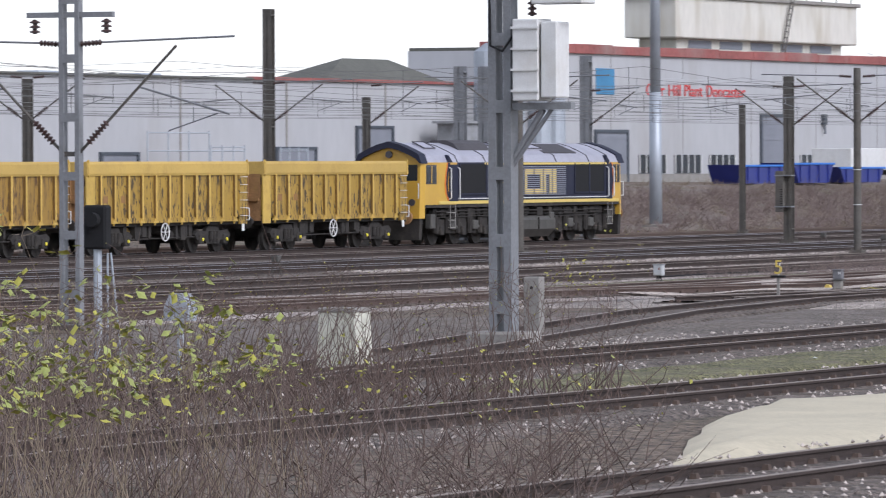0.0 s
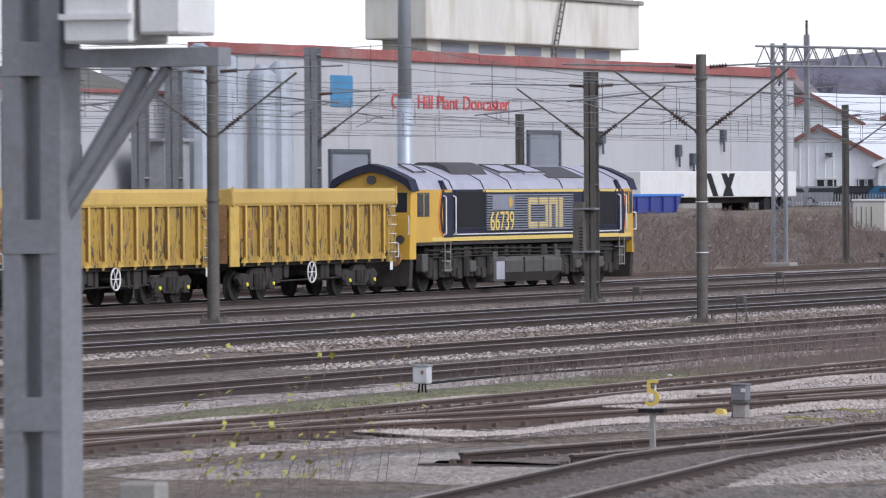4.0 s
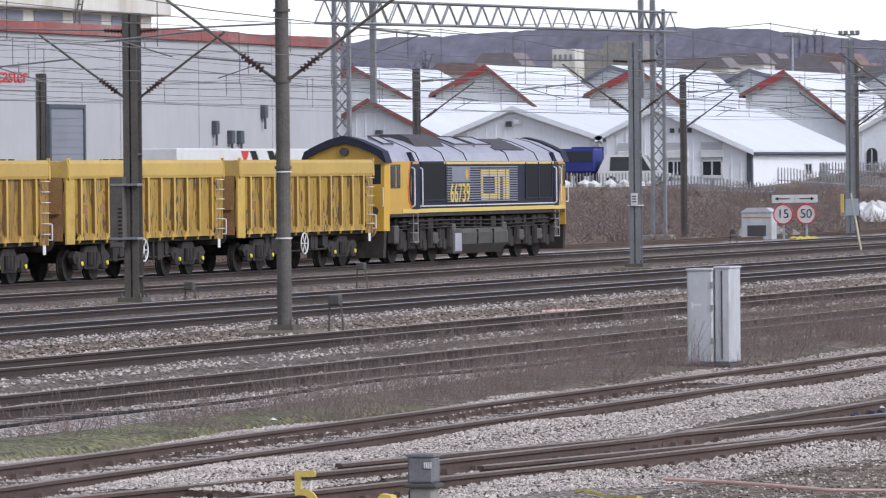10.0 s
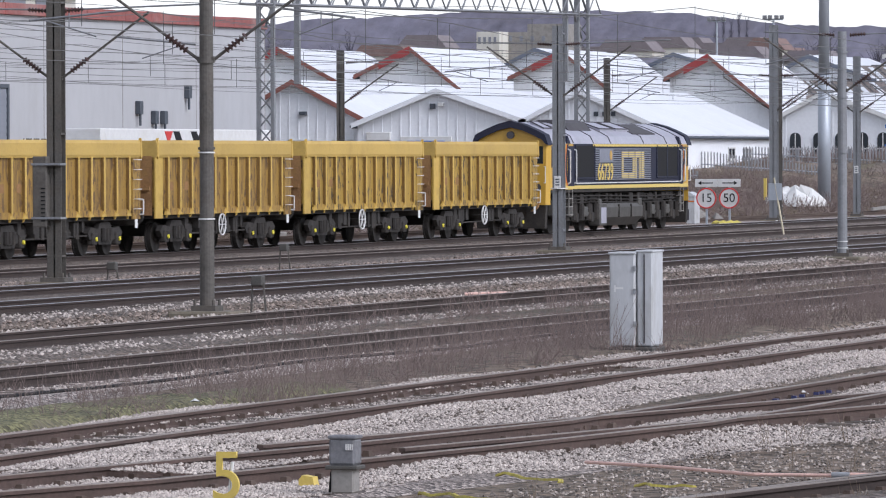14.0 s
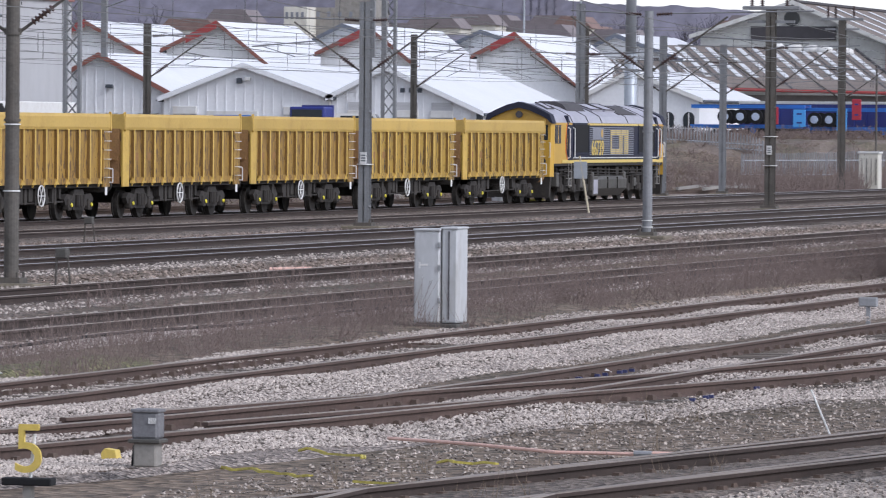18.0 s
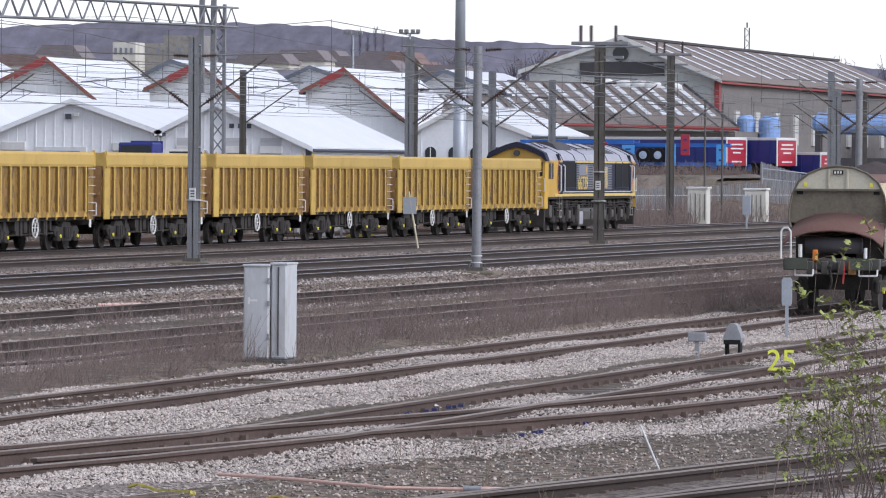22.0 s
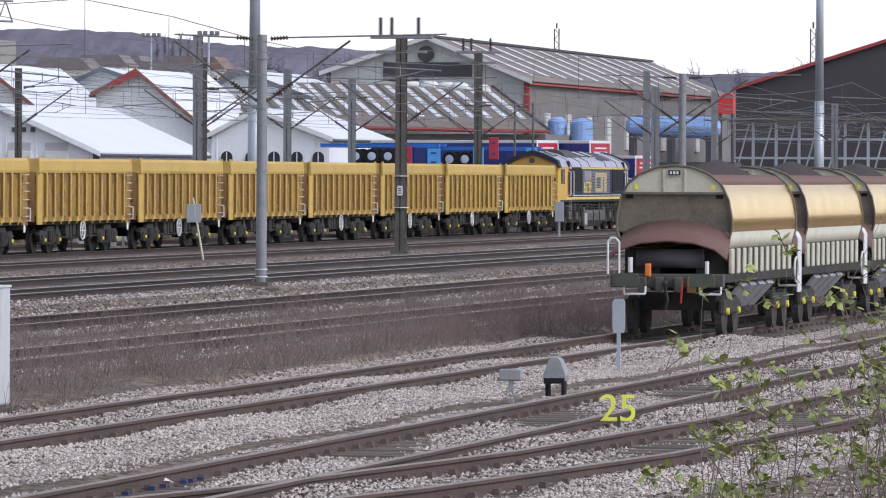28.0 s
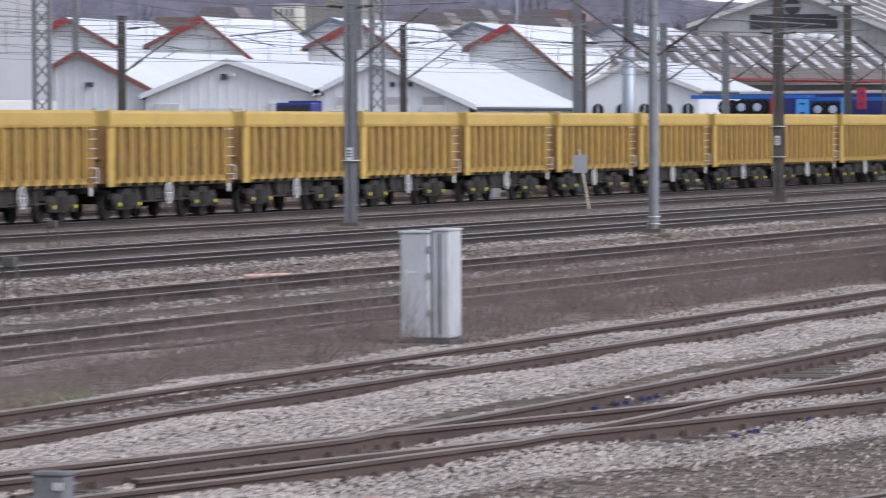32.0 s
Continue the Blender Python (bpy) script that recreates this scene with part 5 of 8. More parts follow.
warehouse()
t = thing("rooftop_tank", "cream stained concrete water tank block on the warehouse roof", "water tank", pose(0, 0, 0))
part("tank_body", Build().box(-114.8, -111.2, 279.5, 313, 11.1, 13.75, 0.08), TANKWHITE, t)
part("tank_base", Build().box(-114.4, -111.8, 281, 311.5, 9.9, 11.1), TANKWHITE, t)
part("tank_rim", Build().box(-115.0, -111.0, 279.2, 313.3, 13.7, 13.95, 0.04), CONCRETE, t)
lad = Build()
for s in (-0.3, 0.3):
    lad.tube((-111.0, 298 + s, 10), (-111.0, 300 + s, 14), 0.05)
for k in range(10):
    lad.tube((-111.0, 297.7 + 0.2 * k, 10.2 + 0.4 * k), (-111.0, 298.3 + 0.2 * k, 10.2 + 0.4 * k), 0.04)
part("ladder", lad, MASTDARK, t)
for k in range(12):
    part("rail_post", Build().tube((-111.4, 280.5 + 2.9 * k, 13.9), (-111.4, 280.5 + 2.9 * k, 14.4), 0.04, n=5), MASTDARK, t)
for k in range(5):
    part("louvre_panel", Build().box(-111.85, -111.75, 283 + 5.6 * k, 287 + 5.6 * k, 10.5, 11.0), SHUTTER, t)

sc = thing("scaffold_frame", "bare grey scaffold frames standing before the warehouse wall", "scaffold")
for y0, y1, zt in ((197.4, 204.7, 4.85), (204.9, 209.0, 4.1), (213.5, 217.0, 4.0)):
    for i in range(4):
        y = y0 + (y1 - y0) * i / 3
        part("standard", Build().tube((-108, y, 1.8), (-108, y, zt), 0.04, n=6), GALV, sc)
    for z in (2.4, 3.1, 3.8, zt - 0.1):
        if z < zt:
            part("ledger", Build().tube((-108, y0, z), (-108, y1, z), 0.035, n=5), GALV, sc)
# ---- yard in front of the warehouse ----
tr = thing("box_trailer", "white box trailer with black and red marks parked by the warehouse", "trailer", pose(-92, 268, 1.7))
part("box", Build().box(-1.25, 1.25, -12, 12, 0.9, 2.2, 0.04), WHITEPAINT, tr)
part("mark", Build().prism([(-3.6, 2.1), (-2.5, 2.1), (-3.05, 1.5)], "x", 1.24, 1.27), REDPAINT, tr, "red triangle mark")
for a in (-2.4, 0.0):
    part("mark", Build().prism([(a, 2.1), (a + 0.8, 2.1), (a + 1.9, 0.95), (a + 1.1, 0.95)], "x", 1.24, 1.27), BLACK, tr, "black slanted bar")
part("mark", Build().prism([(0.2, 0.95), (1.0, 0.95), (2.1, 2.1), (1.3, 2.1)], "x", 1.24, 1.268), BLACK, tr, "black slanted bar")
part("chassis", Build().box(-0.5, 0.5, -11.5, 11.5, 0.6, 0.9), UNDER, tr)
for y in (-9.5, -8.2, 7.5, 8.8, 10.1):
    for s in (-1, 1):
        part("wheel", Build().tube((s * 0.85, y, 0.45), (s * 1.15, y, 0.45), 0.48, n=16), BLACK, tr)
for y, l, h in ((233, 7, 1.1), (241, 6.5, 1.2), (249, 7.5, 0.95)):
    sk = thing("waste_skip", "navy blue steel skip standing in the yard", "skip", pose(-88.5, y, 1.85), group="skips in the yard")
    part("bin", Build().prism([(-l / 2 + 0.8, 0.05), (l / 2 - 0.8, 0.05), (l / 2, h), (-l / 2, h)], "x", -1.0, 1.0), LORRYNAVY, sk)
    part("rim", Build().box(0.95, 1.08, -l / 2 - 0.05, l / 2 + 0.05, h - 0.12, h, 0.02), LORRYBLUE, sk)
    for k in range(4):
        part("rib", Build().box(1.0, 1.08, -l / 2 + 1 + k * (l - 2) / 3 - 0.06, -l / 2 + 1 + k * (l - 2) / 3 + 0.06, 0.1, h - 0.1), LORRYNAVY, sk)


SHUTTERPALE = mat("pale_shutter", (0.46, 0.46, 0.47), 0.6, vary=0.15, scale=0.8, fine=12, stretch=(0.2, 1, 6))
# ---- workshops with white roofs ----
def gabled(name, label, x0, xa, x1, z0, ze0, za, ze1, y0, y1, wall_mat, roof_mat, verge_mat, over=0.35, sheet=0.55, group="white-roofed workshops"):
    """A gabled building whose end wall faces -y: wall, two roof slopes with thickness, verge boards, cladding ribs."""
    w = thing(name, label, "workshop", group=group)
    part("wall", Build().prism([(x0, z0), (x1, z0), (x1, ze1), (xa, za), (x0, ze0)], "y", y0, y1), wall_mat, w)
    for sgn, xe, ze in ((-1, x0, ze0), (1, x1, ze1)):
        dx, dz = xe - xa, ze - za
        n = math.hypot(dx, dz)
        ex, ez = xe + dx / n * 0.3, ze + dz / n * 0.3
        part("roof", Build().prism([(xa, za + 0.03), (ex, ez + 0.03), (ex, ez + 0.15), (xa, za + 0.15)], "y", y0 - over, y1 + over), roof_mat, w, "pale sheet roof slope")
        if verge_mat is REDTRIM and sgn < 0:
            mx, mz = xa + 0.55 * (ex - xa), za + 0.55 * (ez - za)
            part("verge", Build().prism([(xa, za - 0.3), (mx, mz - 0.3), (mx, mz + 0.2), (xa, za + 0.22)], "y", y0 - over - 0.06, y0 - over), REDTRIM, w, "dull red verge board")
            part("lower_verge", Build().prism([(mx, mz - 0.12), (ex, ez - 0.12), (ex, ez + 0.17), (mx, mz + 0.17)], "y", y0 - over - 0.06, y0 - over), BROWNTRIM, w, "brown verge board")
        else:
            vm = BROWNTRIM if verge_mat is REDTRIM else verge_mat
            part("verge", Build().prism([(xa, za - 0.12), (ex, ez - 0.12), (ex, ez + 0.17), (xa, za + 0.17)], "y", y0 - over - 0.06, y0 - over), vm, w)
        part("gutter", Build().tube((ex, y0 - over, ez - 0.03), (ex, y1 + over, ez - 0.03), 0.09, n=8), DARKTRIM, w)
    k, x = 0, x0 + 0.3
    ribs = Build()
    while x < x1 - 0.2:
        zt = ze0 + (za - ze0) * (x - x0) / (xa - x0) if x < xa else ze1 + (za - ze1) * (x1 - x) / (x1 - xa)
        ribs.box(x, x + 0.07, y0 - 0.035, y0, z0 + 0.1, zt - 0.05)
        x += sheet
    tagged(part("cladding_ribs", ribs, wall_mat, w), kind="stuff")
    return w


g = gabled("workshop", "small pale workshop with a brown verge and white roof", -111.0, -109.3, -104.9, 1.6, 5.9, 6.85, 4.6, 341, 372, CLADGREY, ROOFWHITE, BROWNTRIM)
window(g, -109.6, -108.2, 2.5, 3.6, 341, WHITEPAINT)
window(g, -107.0, -105.8, 2.5, 3.6, 341, WHITEPAINT)
part("security_light", Build().box(-108.9, -108.5, 340.7, 341, 5.0, 5.2, 0.02), DARKTRIM, g)
g = gabled("workshop", "grey clad workshop with a white roof and entrance porch", -105.2, -100.5, -95.5, 1.6, 4.45, 6.3, 4.6, 340, 372, CLADGREY, ROOFWHITE, CLADGREY)
for a in (-104.6, -98.1):
    window(g, a, a + 1.3, 2.45, 3.35, 340, WHITEPAINT)
    part("shutter_box", Build().box(a - 0.05, a + 1.35, 339.85, 340, 3.55, 4.0, 0.02), WHITEPAINT, g)
part("entrance_sign", Build().box(-102.6, -99.6, 339.7, 339.85, 3.2, 3.75, 0.02), WHITEPAINT, g, "white sign board above the entrance")
part("sign_writing", Build().box(-102.2, -100.0, 339.68, 339.7, 3.42, 3.52), LORRYBLUE, g)
part("porch", Build().box(-102.7, -102.5, 339.6, 340, 2.0, 3.2).box(-99.7, -99.5, 339.6, 340, 2.0, 3.2), DARKTRIM, g)
part("glass_door", Build().box(-102.3, -99.9, 339.93, 339.97, 1.9, 3.1), GLASS, g)
part("alarm_box", Build().box(-100.9, -100.6, 339.8, 340, 5.3, 5.6, 0.02), DARKTRIM, g)
part("lamp", Build().box(-100.4, -100.1, 339.7, 340, 5.45, 5.65, 0.02), WHITEPAINT, g)
g = gabled("workshop", "grey clad workshop with a long white roof and side windows", -95.4, -92.2, -86.8, 1.6, 4.6, 6.2, 3.8, 340, 364, CLADGREY, ROOFWHITE, CLADGREY)
for a in (-94.4, -91.6, -89.6):
    window(g, a, a + 1.2, 2.4, 3.3, 340, WHITEPAINT)
    part("roller_shutter", Build().box(a, a + 1.2, 339.94, 340, 3.32, 4.3), SHUTTERPALE, g, "half-raised pale roller shutter")
    part("shutter_box", Build().box(a - 0.05, a + 1.25, 339.85, 340, 3.45, 3.85, 0.02), WHITEPAINT, g)
part("downpipe", Build().tube((-95.45, 339.8, 1.8), (-95.45, 339.8, 4.5), 0.08), WHITEPAINT, g)
part("corner_trim", Build().box(-87.0, -86.7, 339.9, 340.2, 1.6, 3.75), DARKTRIM, g)
for a in (352.5, 356.5):
    window(g, a, a + 1.6, 2.4, 3.1, -86.8, WHITEPAINT, "x")
for k in range(3):
    part("wall_vent", Build().box(-91.4 + 0.5 * k, -91.15 + 0.5 * k, 339.9, 340, 4.85, 5.1), DARKTRIM, g)
# second row with red and dark verges
SLATEBLUE = mat("slate_blue_verge", (0.12, 0.135, 0.17), 0.6, vary=0.2)
for x0, xa, x1, z0, za, z1, trim, y in ((-132, -128.5, -124.6, 8.2, 9.7, 7.6, REDTRIM, 398), (-123.6, -120.0, -114.8, 8.0, 9.7, 5.6, REDTRIM, 400), (-113.0, -109.6, -104.4, 7.8, 9.4, 5.4, REDTRIM, 400), (-102.4, -99.7, -94.6, 7.7, 9.05, 4.9, REDTRIM, 400),
                                        (-120.6, -117.3, -112.2, 8.3, 9.95, 8.3, SLATEBLUE, 421), (-110.8, -107.4, -102.6, 8.0, 9.55, 8.0, SLATEBLUE, 421), (-100.6, -97.9, -93.4, 8.0, 9.35, 7.7, SLATEBLUE, 421)):
    g = gabled("workshop", "pale workshop behind with a %s verge and white roof" % ("red and brown" if trim is REDTRIM else "slate blue"), x0, xa, x1, 1.6, z0, za, z1, y, y + 18, CLADGREY, ROOFWHITE, trim, 0.5, 0.8)
    part("roof_light", Build().box(xa - 1.2, xa - 0.6, y + 3, y + 8, za - 0.45, za - 0.1), SKYLIGHT, g)
# building with arched windows
g = gabled("office", "white painted brick building with arched windows and a pale roof", -91.4, -88.6, -84.2, 1.2, 5.05, 6.5, 4.85, 385, 402, CLADGREY, ROOFWHITE, WHITEPAINT, 0.3, 3.0)
for a in (-90.8, -89.3, -87.9, -86.5, -85.2):
    arch = [(a, 2.3), (a + 0.7, 2.3), (a + 0.7, 3.7)] + [(a + 0.35 + 0.35 * math.cos(radians(q)), 3.7 + 0.35 * math.sin(radians(q))) for q in range(20, 180, 20)] + [(a, 3.7)]
    ww = part("arched_window", Build().prism(arch, "y", 384.93, 385.0), GLASS, g)
    part("sill", Build().box(a - 0.1, a + 0.8, 384.85, 385, 2.18, 2.3), CONCRETE, ww)
    part("glazing_bar", Build().box(a + 0.32, a + 0.38, 384.9, 384.94, 2.3, 4.0).box(a, a + 0.7, 384.9, 384.94, 3.0, 3.06), WHITEPAINT, ww)

# ---- engine shed and low roofs ----
s = thing("engine_shed", "large grey clad engine shed with red trim and ribbed roof", "engine shed")
part("gable_wall", Build().prism([(-94.0, 1.2), (-80.6, 1.2), (-80.6, 9.0), (-87.3, 11.75), (-94.0, 9.6)], "y", 430, 430.4), SHEDPALE, s, "pale corrugated gable")
part("side_wall", Build().box(-81.0, -80.6, 430.4, 518, 1.2, 9.0).box(-94, -93.6, 430.4, 518, 1.2, 9.5), SHEDWALL, s, "dark grey clad side wall")
part("rear_wall", Build().prism([(-94.0, 1.2), (-80.6, 1.2), (-80.6, 9.0), (-87.3, 11.75), (-94.0, 9.6)], "y", 517.6, 518), SHEDWALL, s)
for xe, ze in ((-94.6, 9.4), (-80.2, 8.85)):
    part("roof", Build().prism([(-87.3, 11.75), (xe, ze), (xe, ze + 0.14), (-87.3, 11.9)], "y", 429.2, 519), ROOFBROWN, s, "brown ribbed sheet roof")
for k in range(13):
    y = 434 + 6.4 * k
    part("rooflight", Build().prism([(-86.6, 11.66), (-81.2, 9.42), (-81.2, 9.46), (-86.6, 11.7)], "y", y, y + 1.0), SKYLIGHT, s, "rooflight strip painted pale for its sky reflection")
part("verge", Build().prism([(-87.3, 11.7), (-94.6, 9.3), (-94.6, 9.58), (-87.3, 12.0)], "y", 429.0, 429.25).prism([(-87.3, 11.7), (-80.2, 8.75), (-80.2, 9.03), (-87.3, 12.0)], "y", 429.0, 429.25), SHEDPALE, s)
part("red_fascia", Build().box(-80.55, -80.2, 429.2, 519, 8.72, 8.92), REDTRIM, s, "red eaves fascia")
part("red_corner", Build().box(-80.85, -80.5, 429.85, 430.4, 4.9, 8.9), REDTRIM, s)
part("louvre_band", Build().box(-90.4, -84.4, 429.85, 430, 9.25, 10.2), ROOFDARK, s, "dark louvre band under the gable")
part("round_window", Build().tube((-87.5, 429.8, 10.75), (-87.5, 430, 10.75), 0.55, n=16), GLASS, s)
part("white_panel", Build().box(-93.6, -81.2, 429.9, 430, 5.2, 8.2), SHEDPALE, s)
for k in range(10):
    y = 436 + 8 * k
    part("pier", Build().box(-80.6, -80.45, y, y + 1.6, 4.6, 6.9), SHEDPALE, s)
part("ridge_cap", Build().box(-87.6, -87.0, 429.2, 519, 11.85, 12.02), ROOFDARK, s)
l = thing("low_depot_roof", "low brown depot building with pale diagonal rooflights and red gutter", "depot")


def depot_roof(u, q, up=0.0):
    """A point on the depot roof: u along the eaves, q up the slope."""
    return (-104.0 + 28.4 * u - 7.1 * q, 410 + 18 * q, 6.1 - 0.52 * u + 3.0 * q + up)


part("wall", Build().box(-104, -75.9, 411, 427, 1.2, 5.3), SHEDWALL, l)
slope = [depot_roof(u, q, up) for up in (0.0, -0.15) for u, q in ((0, 0), (1, 0), (1, 1), (0, 1))]
part("roof", Build().add(slope, [(0, 1, 2, 3), (4, 7, 6, 5), (0, 4, 5, 1), (1, 5, 6, 2), (2, 6, 7, 3), (3, 7, 4, 0)]), ROOFBROWN, l, "brown ribbed sheet roof")
for k in range(26):
    for qa, qb in ((0.24, 0.57), (0.60, 0.95)):
        u = 0.008 + 0.0385 * k
        top = [depot_roof(u, qa, 0.05), depot_roof(u + 0.0125, qa, 0.05), depot_roof(u + 0.0125, qb, 0.05), depot_roof(u, qb, 0.05)]
        part("rooflight", Build().add(top + [(x, y, z - 0.1) for x, y, z in top], [(0, 1, 2, 3), (0, 4, 5, 1), (1, 5, 6, 2), (2, 6, 7, 3), (3, 7, 4, 0)]), SKYLIGHT, l, "rooflight strip painted pale for its sky reflection")
for k in range(13):
    u = 0.03 + 0.077 * k
    rib = [depot_roof(u, 0, 0.03), depot_roof(u + 0.004, 0, 0.03), depot_roof(u + 0.004, 1, 0.03), depot_roof(u, 1, 0.03)]
    part("roof_seam", Build().add(rib + [(x, y, z - 0.06) for x, y, z in rib], [(0, 1, 2, 3), (0, 4, 5, 1), (1, 5, 6, 2), (2, 6, 7, 3), (3, 7, 4, 0)]), ROOFDARK, l)
part("gutter", Build().pipe([(-104.1, 409.85, 5.95), (-75.4, 409.85, 5.43)], 0.11, 6), REDTRIM, l, "red gutter board")
part("verge", Build().pipe([depot_roof(1.003, 0, 0.02), depot_roof(1.003, 1, 0.02)], 0.1, 6), ROOFDARK, l)
for vx, vq in ((-88.0, 0.95), (-86.6, 0.93), (-85.4, 0.92), (-84.5, 0.91), (-82.9, 0.87)):
    u = (vx + 104.0 + 7.1 * vq) / 28.4
    x, y, z = depot_roof(u, vq)
    dome = [(x + 0.62 * r * math.cos(a * 0.5236), y + 0.4 * r * math.sin(a * 0.5236), z + h) for h, r in ((-0.1, 0.7), (0.12, 1.0), (0.32, 0.9), (0.45, 0.5)) for a in range(12)]
    part("roof_ventilator", Build().add(dome, [(j * 12 + i, j * 12 + (i + 1) % 12, j * 12 + 12 + (i + 1) % 12, j * 12 + 12 + i) for j in range(3) for i in range(12)] + [tuple(range(36, 48))]), WHITEPAINT, l, "white domed ventilator", smooth=True)
d = thing("coal_store", "dark gabled building with a thin red verge beyond the steel frame", "industrial building")
part("wall", Build().prism([(-74.3, 1.0), (-58, 1.0), (-58, 12.9), (-60, 13.6), (-74.3, 9.1)], "y", 480, 500), mat("dark_cladding", (0.05, 0.045, 0.05), 0.7, vary=0.2, scale=0.3), d)
part("verge", Build().prism([(-74.5, 9.05), (-60, 13.6), (-60, 13.85), (-74.5, 9.3)], "y", 479.6, 480.2), REDTRIM, d, "red verge")
fr = thing("steel_frame", "bare grey steel framework of an open store", "steel frame")
for k in range(7):
    x = -70.2 + 1.6 * k
    part("post", Build().box(x, x + 0.18, 450, 450.2, 1.4, 6.5), GALV, fr)
    part("brace", Build().tube((x + 0.1, 450.1, 1.6), (x + 1.4, 450.1, 6.3), 0.06), GALV, fr)
for z in (3.9, 5.2, 6.45):
    part("beam", Build().box(-70.3, -59, 449.95, 450.25, z, z + 0.16), GALV, fr)
part("roof_sheet", Build().box(-70.5, -58.8, 449, 458, 6.6, 6.72), ROOFDULL, fr)
for y, x, r, z0, z1 in ((420, -76.8, 0.62, 1.5, 6.2), (420, -75.2, 0.74, 1.5, 6.15)):
    k = thing("storage_tank", "pale blue upright storage tank beside the shed", "tank", pose(x, y, 0))
    part("shell", Build().tube((0, 0, z0), (0, 0, z1), r, n=18), TANKBLUE, k)
    part("top", Build().tube((0, 0, z1), (0, 0, z1 + 0.3), r, 0.3, 18), TANKBLUE, k)
k = thing("fuel_tank", "long pale blue horizontal fuel tank on dark legs", "tank", pose(0, 420, 0))
part("shell", Build().tube((-71.9, 0, 5.95), (-66.5, 0, 5.8), 0.72, n=20).tube((-72.2, 0, 5.96), (-71.9, 0, 5.95), 0.4, 0.72, 20).tube((-66.5, 0, 5.8), (-66.15, 0, 5.79), 0.72, 0.4, 20), TANKBLUE, k)
part("manway", Build().tube((-71, 0, 6.5), (-71, 0, 7.05), 0.28, n=12), WHITEPAINT, k)
for x in (-72, -69.5, -67):
    part("leg", Build().box(x, x + 0.35, -0.5, 0.5, 1.2, 5.4), ROOFDARK, k)
part("bund", Build().box(-74, -65, -1.5, 1.5, 1.0, 3.6), ROOFDARK, k)

# ---- parked lorries and cars ----
def lorry(x, y, l, cab_mat, body_mat, end_mat, label):
    o = thing("lorry_trailer", label, "lorry", pose(x, y, ground_height(x, y) + 0.02, 0, 0, 69), group="parked lorries")
    part("body", Build().box(-1.2, 1.2, 0, l, 0.75, 2.2, 0.04), body_mat, o)
    part("roof_edge", Build().box(-1.22, 1.22, -0.02, l + 0.02, 2.17, 2.34, 0.02), WHITEPAINT, o)
    part("end_door", Build().box(-1.05, 1.05, -0.05, 0.0, 0.6, 2.15, 0.01), end_mat, o)
    if end_mat is LORRYRED:
        for z, a in ((0.8, 0.6), (1.35, 0.45), (1.6, 0.75), (1.85, 0.65)):
            part("door_writing", Build().box(-a, a, -0.06, -0.05, z, z + 0.09), WHITEPAINT, o, "white bar of writing")
    part("chassis", Build().box(-0.9, 0.9, 0.2, l - 0.2, 0.5, 0.75), UNDER, o)
    for yy in (0.9, 2.0, l - 1.0):
        for sx in (-1, 1):
            wh = part("wheel", Build().tube((sx * 0.8, yy, 0.48), (sx * 1.15, yy, 0.48), 0.48, n=16), BLACK, o)
            part("rim", Build().tube((sx * 1.1, yy, 0.48), (sx * 1.17, yy, 0.48), 0.24, n=12), LORRYBLUE, wh)
    for k in range(int(l / 0.9)):
        part("side_post", Build().box(-1.235, -1.2, 0.4 + 0.9 * k, 0.45 + 0.9 * k, 0.8, 2.15), LORRYNAVY, o)
    for sx in (-1, 1):
        part("door_edge", Build().box(*sorted((sx * 1.1, sx * 1.2)), -0.05, 0.0, 0.6, 2.2), WHITEPAINT, o)
    return o


lorry(-70.2, 380.6, 11.5, LORRYBLUE, LORRYNAVY, LORRYRED, "long navy box trailer with white roof edge and red lettered doors")
lorry(-67.4, 382.4, 11.0, LORRYBLUE, LORRYNAVY, LORRYRED, "navy box trailer with white roof edge and red lettered doors")
lorry(-65.0, 384.2, 10.0, LORRYBLUE, LORRYNAVY, LORRYRED, "navy box trailer with red doors at the end of the row")
lorry(-62.9, 386.4, 9.0, LORRYBLUE, LORRYNAVY, LORRYNAVY, "plain navy box trailer at the end of the row")


